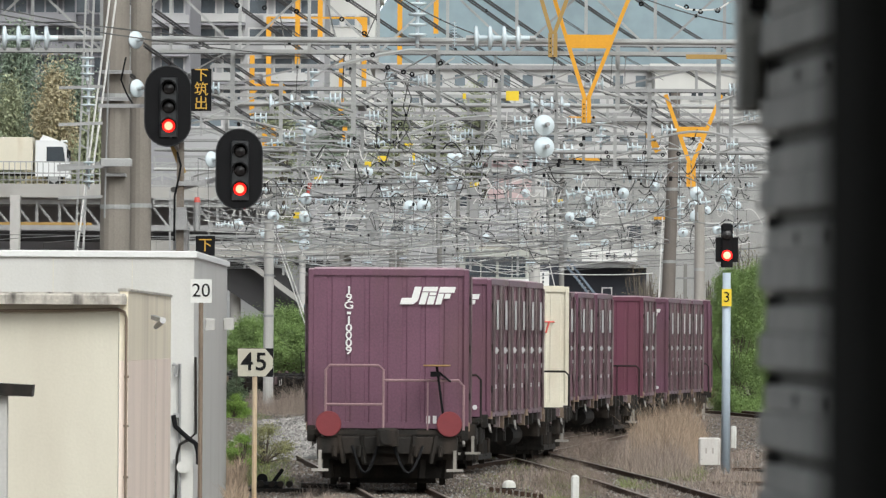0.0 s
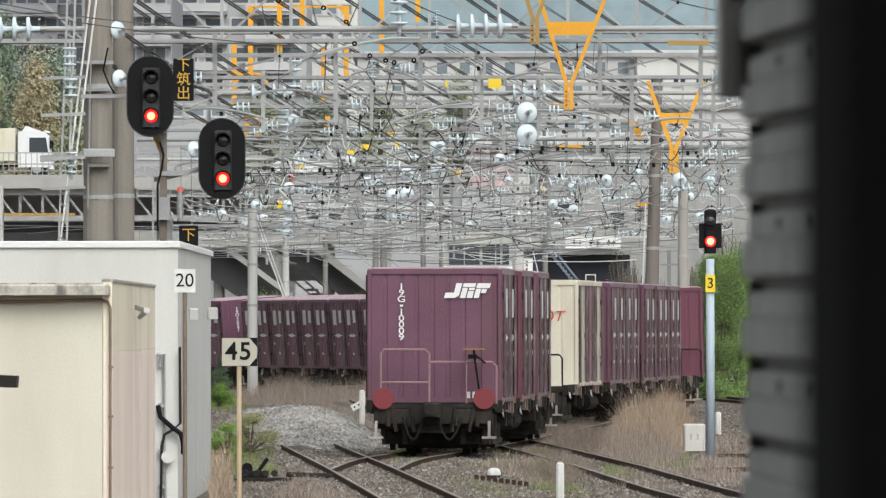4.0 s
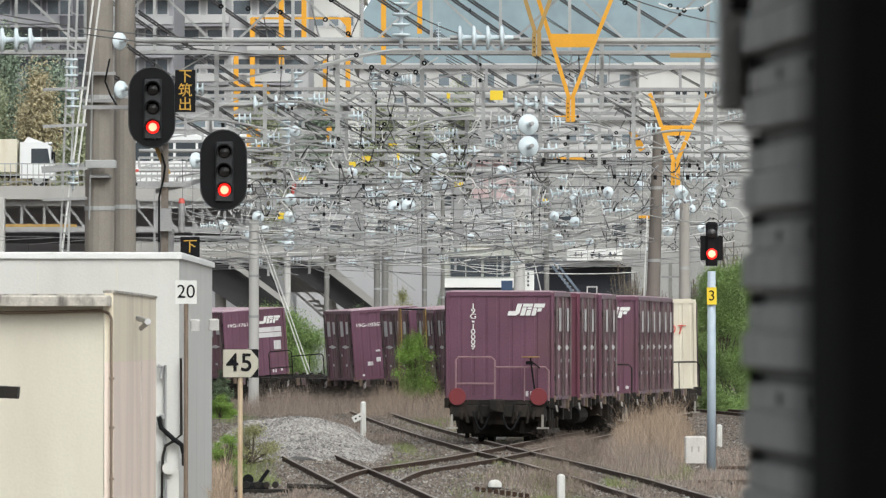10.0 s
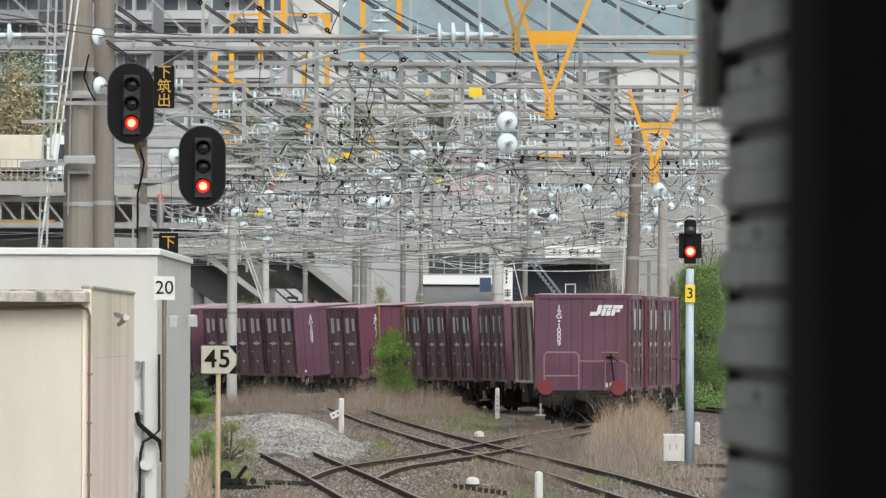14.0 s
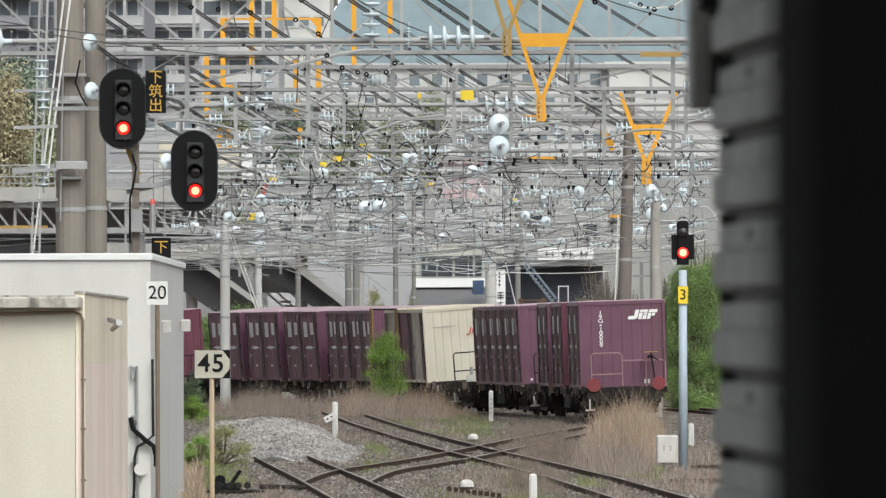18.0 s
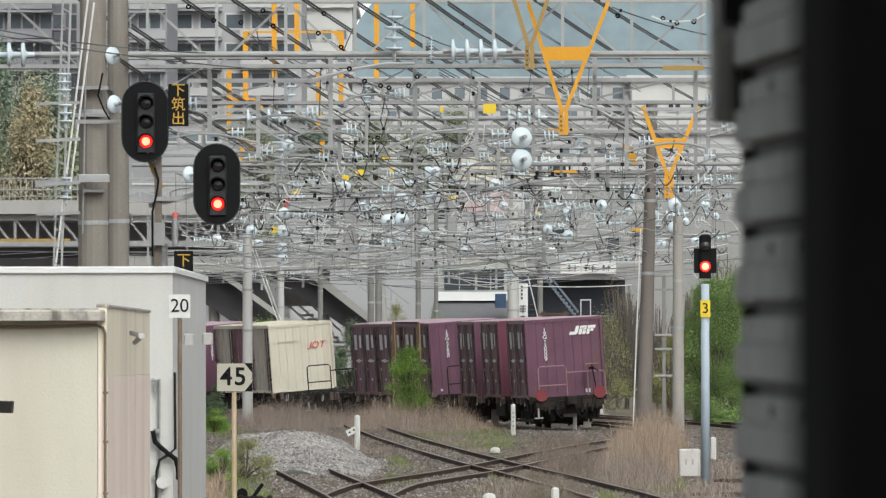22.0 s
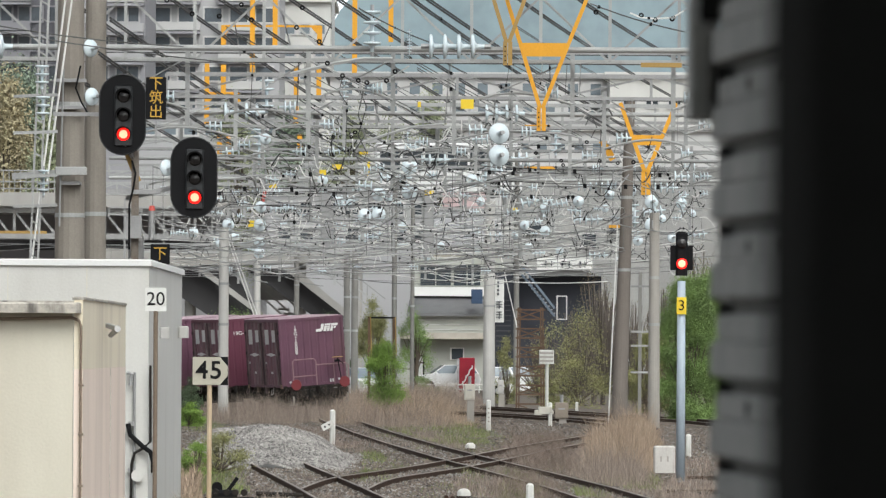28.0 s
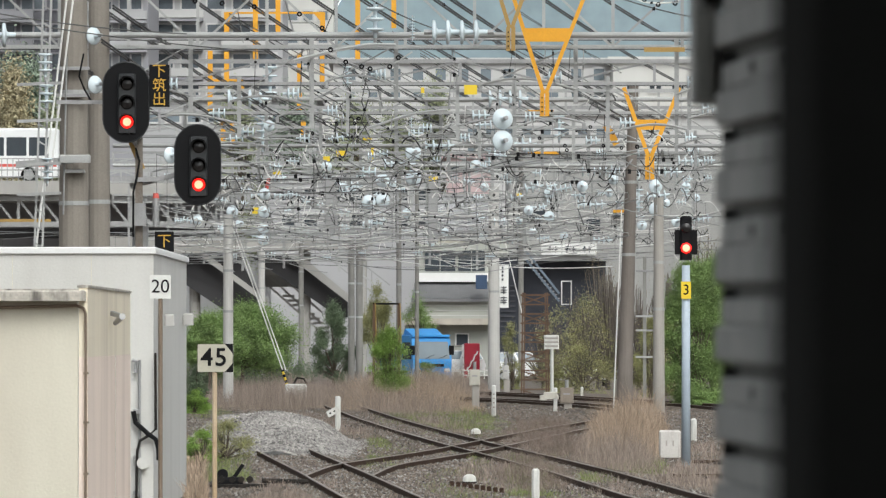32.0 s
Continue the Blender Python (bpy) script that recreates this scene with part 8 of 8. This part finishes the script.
def bus(label):
    """A white city bus with a window band, its front towards -x."""
    ob = new("bus")
    tagged(ob, label, "bus", "buses on the road")
    part("body", Geo().chamfer_box(-4.0, 4.0, -1.2, 1.2, 0.35, 3.0, 0.12), CAR_WHITE, ob)
    for i in range(6):
        for y in (-1.206, 1.206):
            part("side_window", Geo().box(-3.7 + i * 1.22, -2.62 + i * 1.22, y - 0.004, y + 0.004, 1.5, 2.5), PANE, ob)
    part("windscreen", Geo().box(-4.006, -3.998, -1.05, 1.05, 1.3, 2.6), PANE, ob)
    part("stripe", Geo().box(-3.9, 3.9, -1.21, -1.2, 0.9, 1.05), RED_INK, ob)
    wheels(ob, (-2.6, 2.4), (-1.1, 1.1), 0.45)
    return ob


def road_z(b, d):
    return EYE + (SKY_LINE - b) / F * d


BLUE_TRUCK = truck("bright blue lorry driving past the white house", BLUE, BLUE, 2.0, 1.35)
WHITE_CAR = car("small white car driving past the white house", CAR_WHITE)
PARKED = car("white car parked before the white house", CAR_WHITE)
PARKED.matrix_world = Matrix.Translation((sight(800, 650, 486).x, 486, -0.14)) @ pose(0, 0, 0, 0, 0, 190)
BRIDGE_TRUCK = truck("white lorry with a cream box on the road bridge", CAR_WHITE, CREAM, 4.5)
BRIDGE_BUS = bus("white bus crossing the road bridge")
BRIDGE_BUS_2 = bus("white bus crossing the road bridge")
BRIDGE_CAR = car("white car crossing the road bridge", CAR_WHITE)
FAR_CAR = car("white car parked behind the shrubs", CAR_WHITE)
FAR_CAR.matrix_world = Matrix.Translation((sight(930, 650, 440).x, 440, -0.14))


def vending():
    ob = thing("vending_machine", None, None, "red drinks vending machine beside the house wall", "vending machine", at=(sight(836, 650, 485).x, 485, -0.14))
    part("body", Geo().chamfer_box(-0.46, 0.42, -0.35, 0.35, 0, 1.95, 0.03), mat("vending_red", (0.36, 0.02, 0.04), 0.4, vary=0.06), ob)
    sw = Geo()
    sw.line([(-0.3 + 0.06 * i, -0.37, 0.4 + 0.11 * i + 0.08 * math.sin(i * 1.9)) for i in range(11)], 0.045, 6)
    part("swirl", sw, WHITE, ob, "white slanting swirl")
    part("side_panel", Geo().box(-0.6, -0.47, -0.3, 0.3, 0, 1.9), STICKER, ob)
    for k in range(4):
        part("shelf", Geo().box(-0.61, -0.48, -0.32, -0.3, 0.3 + 0.4 * k, 0.34 + 0.4 * k), STEEL, ob)
    fence = thing("fence", None, None, "low white pipe fence along the road", "fence")
    for k in range(14):
        p = sight(745 + 14 * k, 0, 470)
        part("post", Geo().tube((p.x, 470, -0.2), (p.x, 470, 0.35), 0.035, n=6), WHITE_POST, fence)
    for z in (0.05, 0.33):
        part("rail", Geo().tube((sight(745, 0, 470).x, 470, z), (sight(930, 0, 470).x, 470, z), 0.035, n=6), WHITE_POST, fence)


vending()


def drive(ob, rows, d, z, turn):
    """Keys a road vehicle along x at a fixed distance."""
    walk(ob, [(t, Matrix.Translation(((a - MID) / F * d, d, z)) @ pose(0, 0, 0, 0, 0, turn)) for t, a in rows])


def road_motions():
    drive(BLUE_TRUCK, [(0, -900), (20, -300), (27, 380), (28, 436), (29, 502), (30, 562), (31, 627), (31.5, 679), (32, 738)], 402, -0.14, -66)
    drive(WHITE_CAR, [(0, -900), (20, -200), (26, 420), (27, 540), (28, 645), (28.5, 700), (29, 752), (30, 822), (31, 900), (32, 1020)], 405, -0.14, -60)
    z = road_z(322, 455)
    drive(BRIDGE_TRUCK, [(0, -9), (4, -9), (8, -9), (12, -6), (13, 18), (14, 76), (15, 150), (17, 340), (20, 640), (25, 1400), (32, 2400)], 458, z, 0)
    drive(BRIDGE_BUS, [(0, 2600), (6, 1300), (10, 268), (10.5, 80), (11, -45), (12, -330), (14, -900), (32, -4000)], 461, z, 0)
    drive(BRIDGE_BUS_2, [(0, 5600), (20, 2600), (28, 800), (30, 420), (31, 220), (31.5, 90), (32, -25)], 461, z, 0)
    drive(BRIDGE_CAR, [(0, 1500), (4, 500), (5.5, 160), (6, 45), (6.5, -70), (8, -400), (32, -5000)], 462.5, z, 180)


motions()
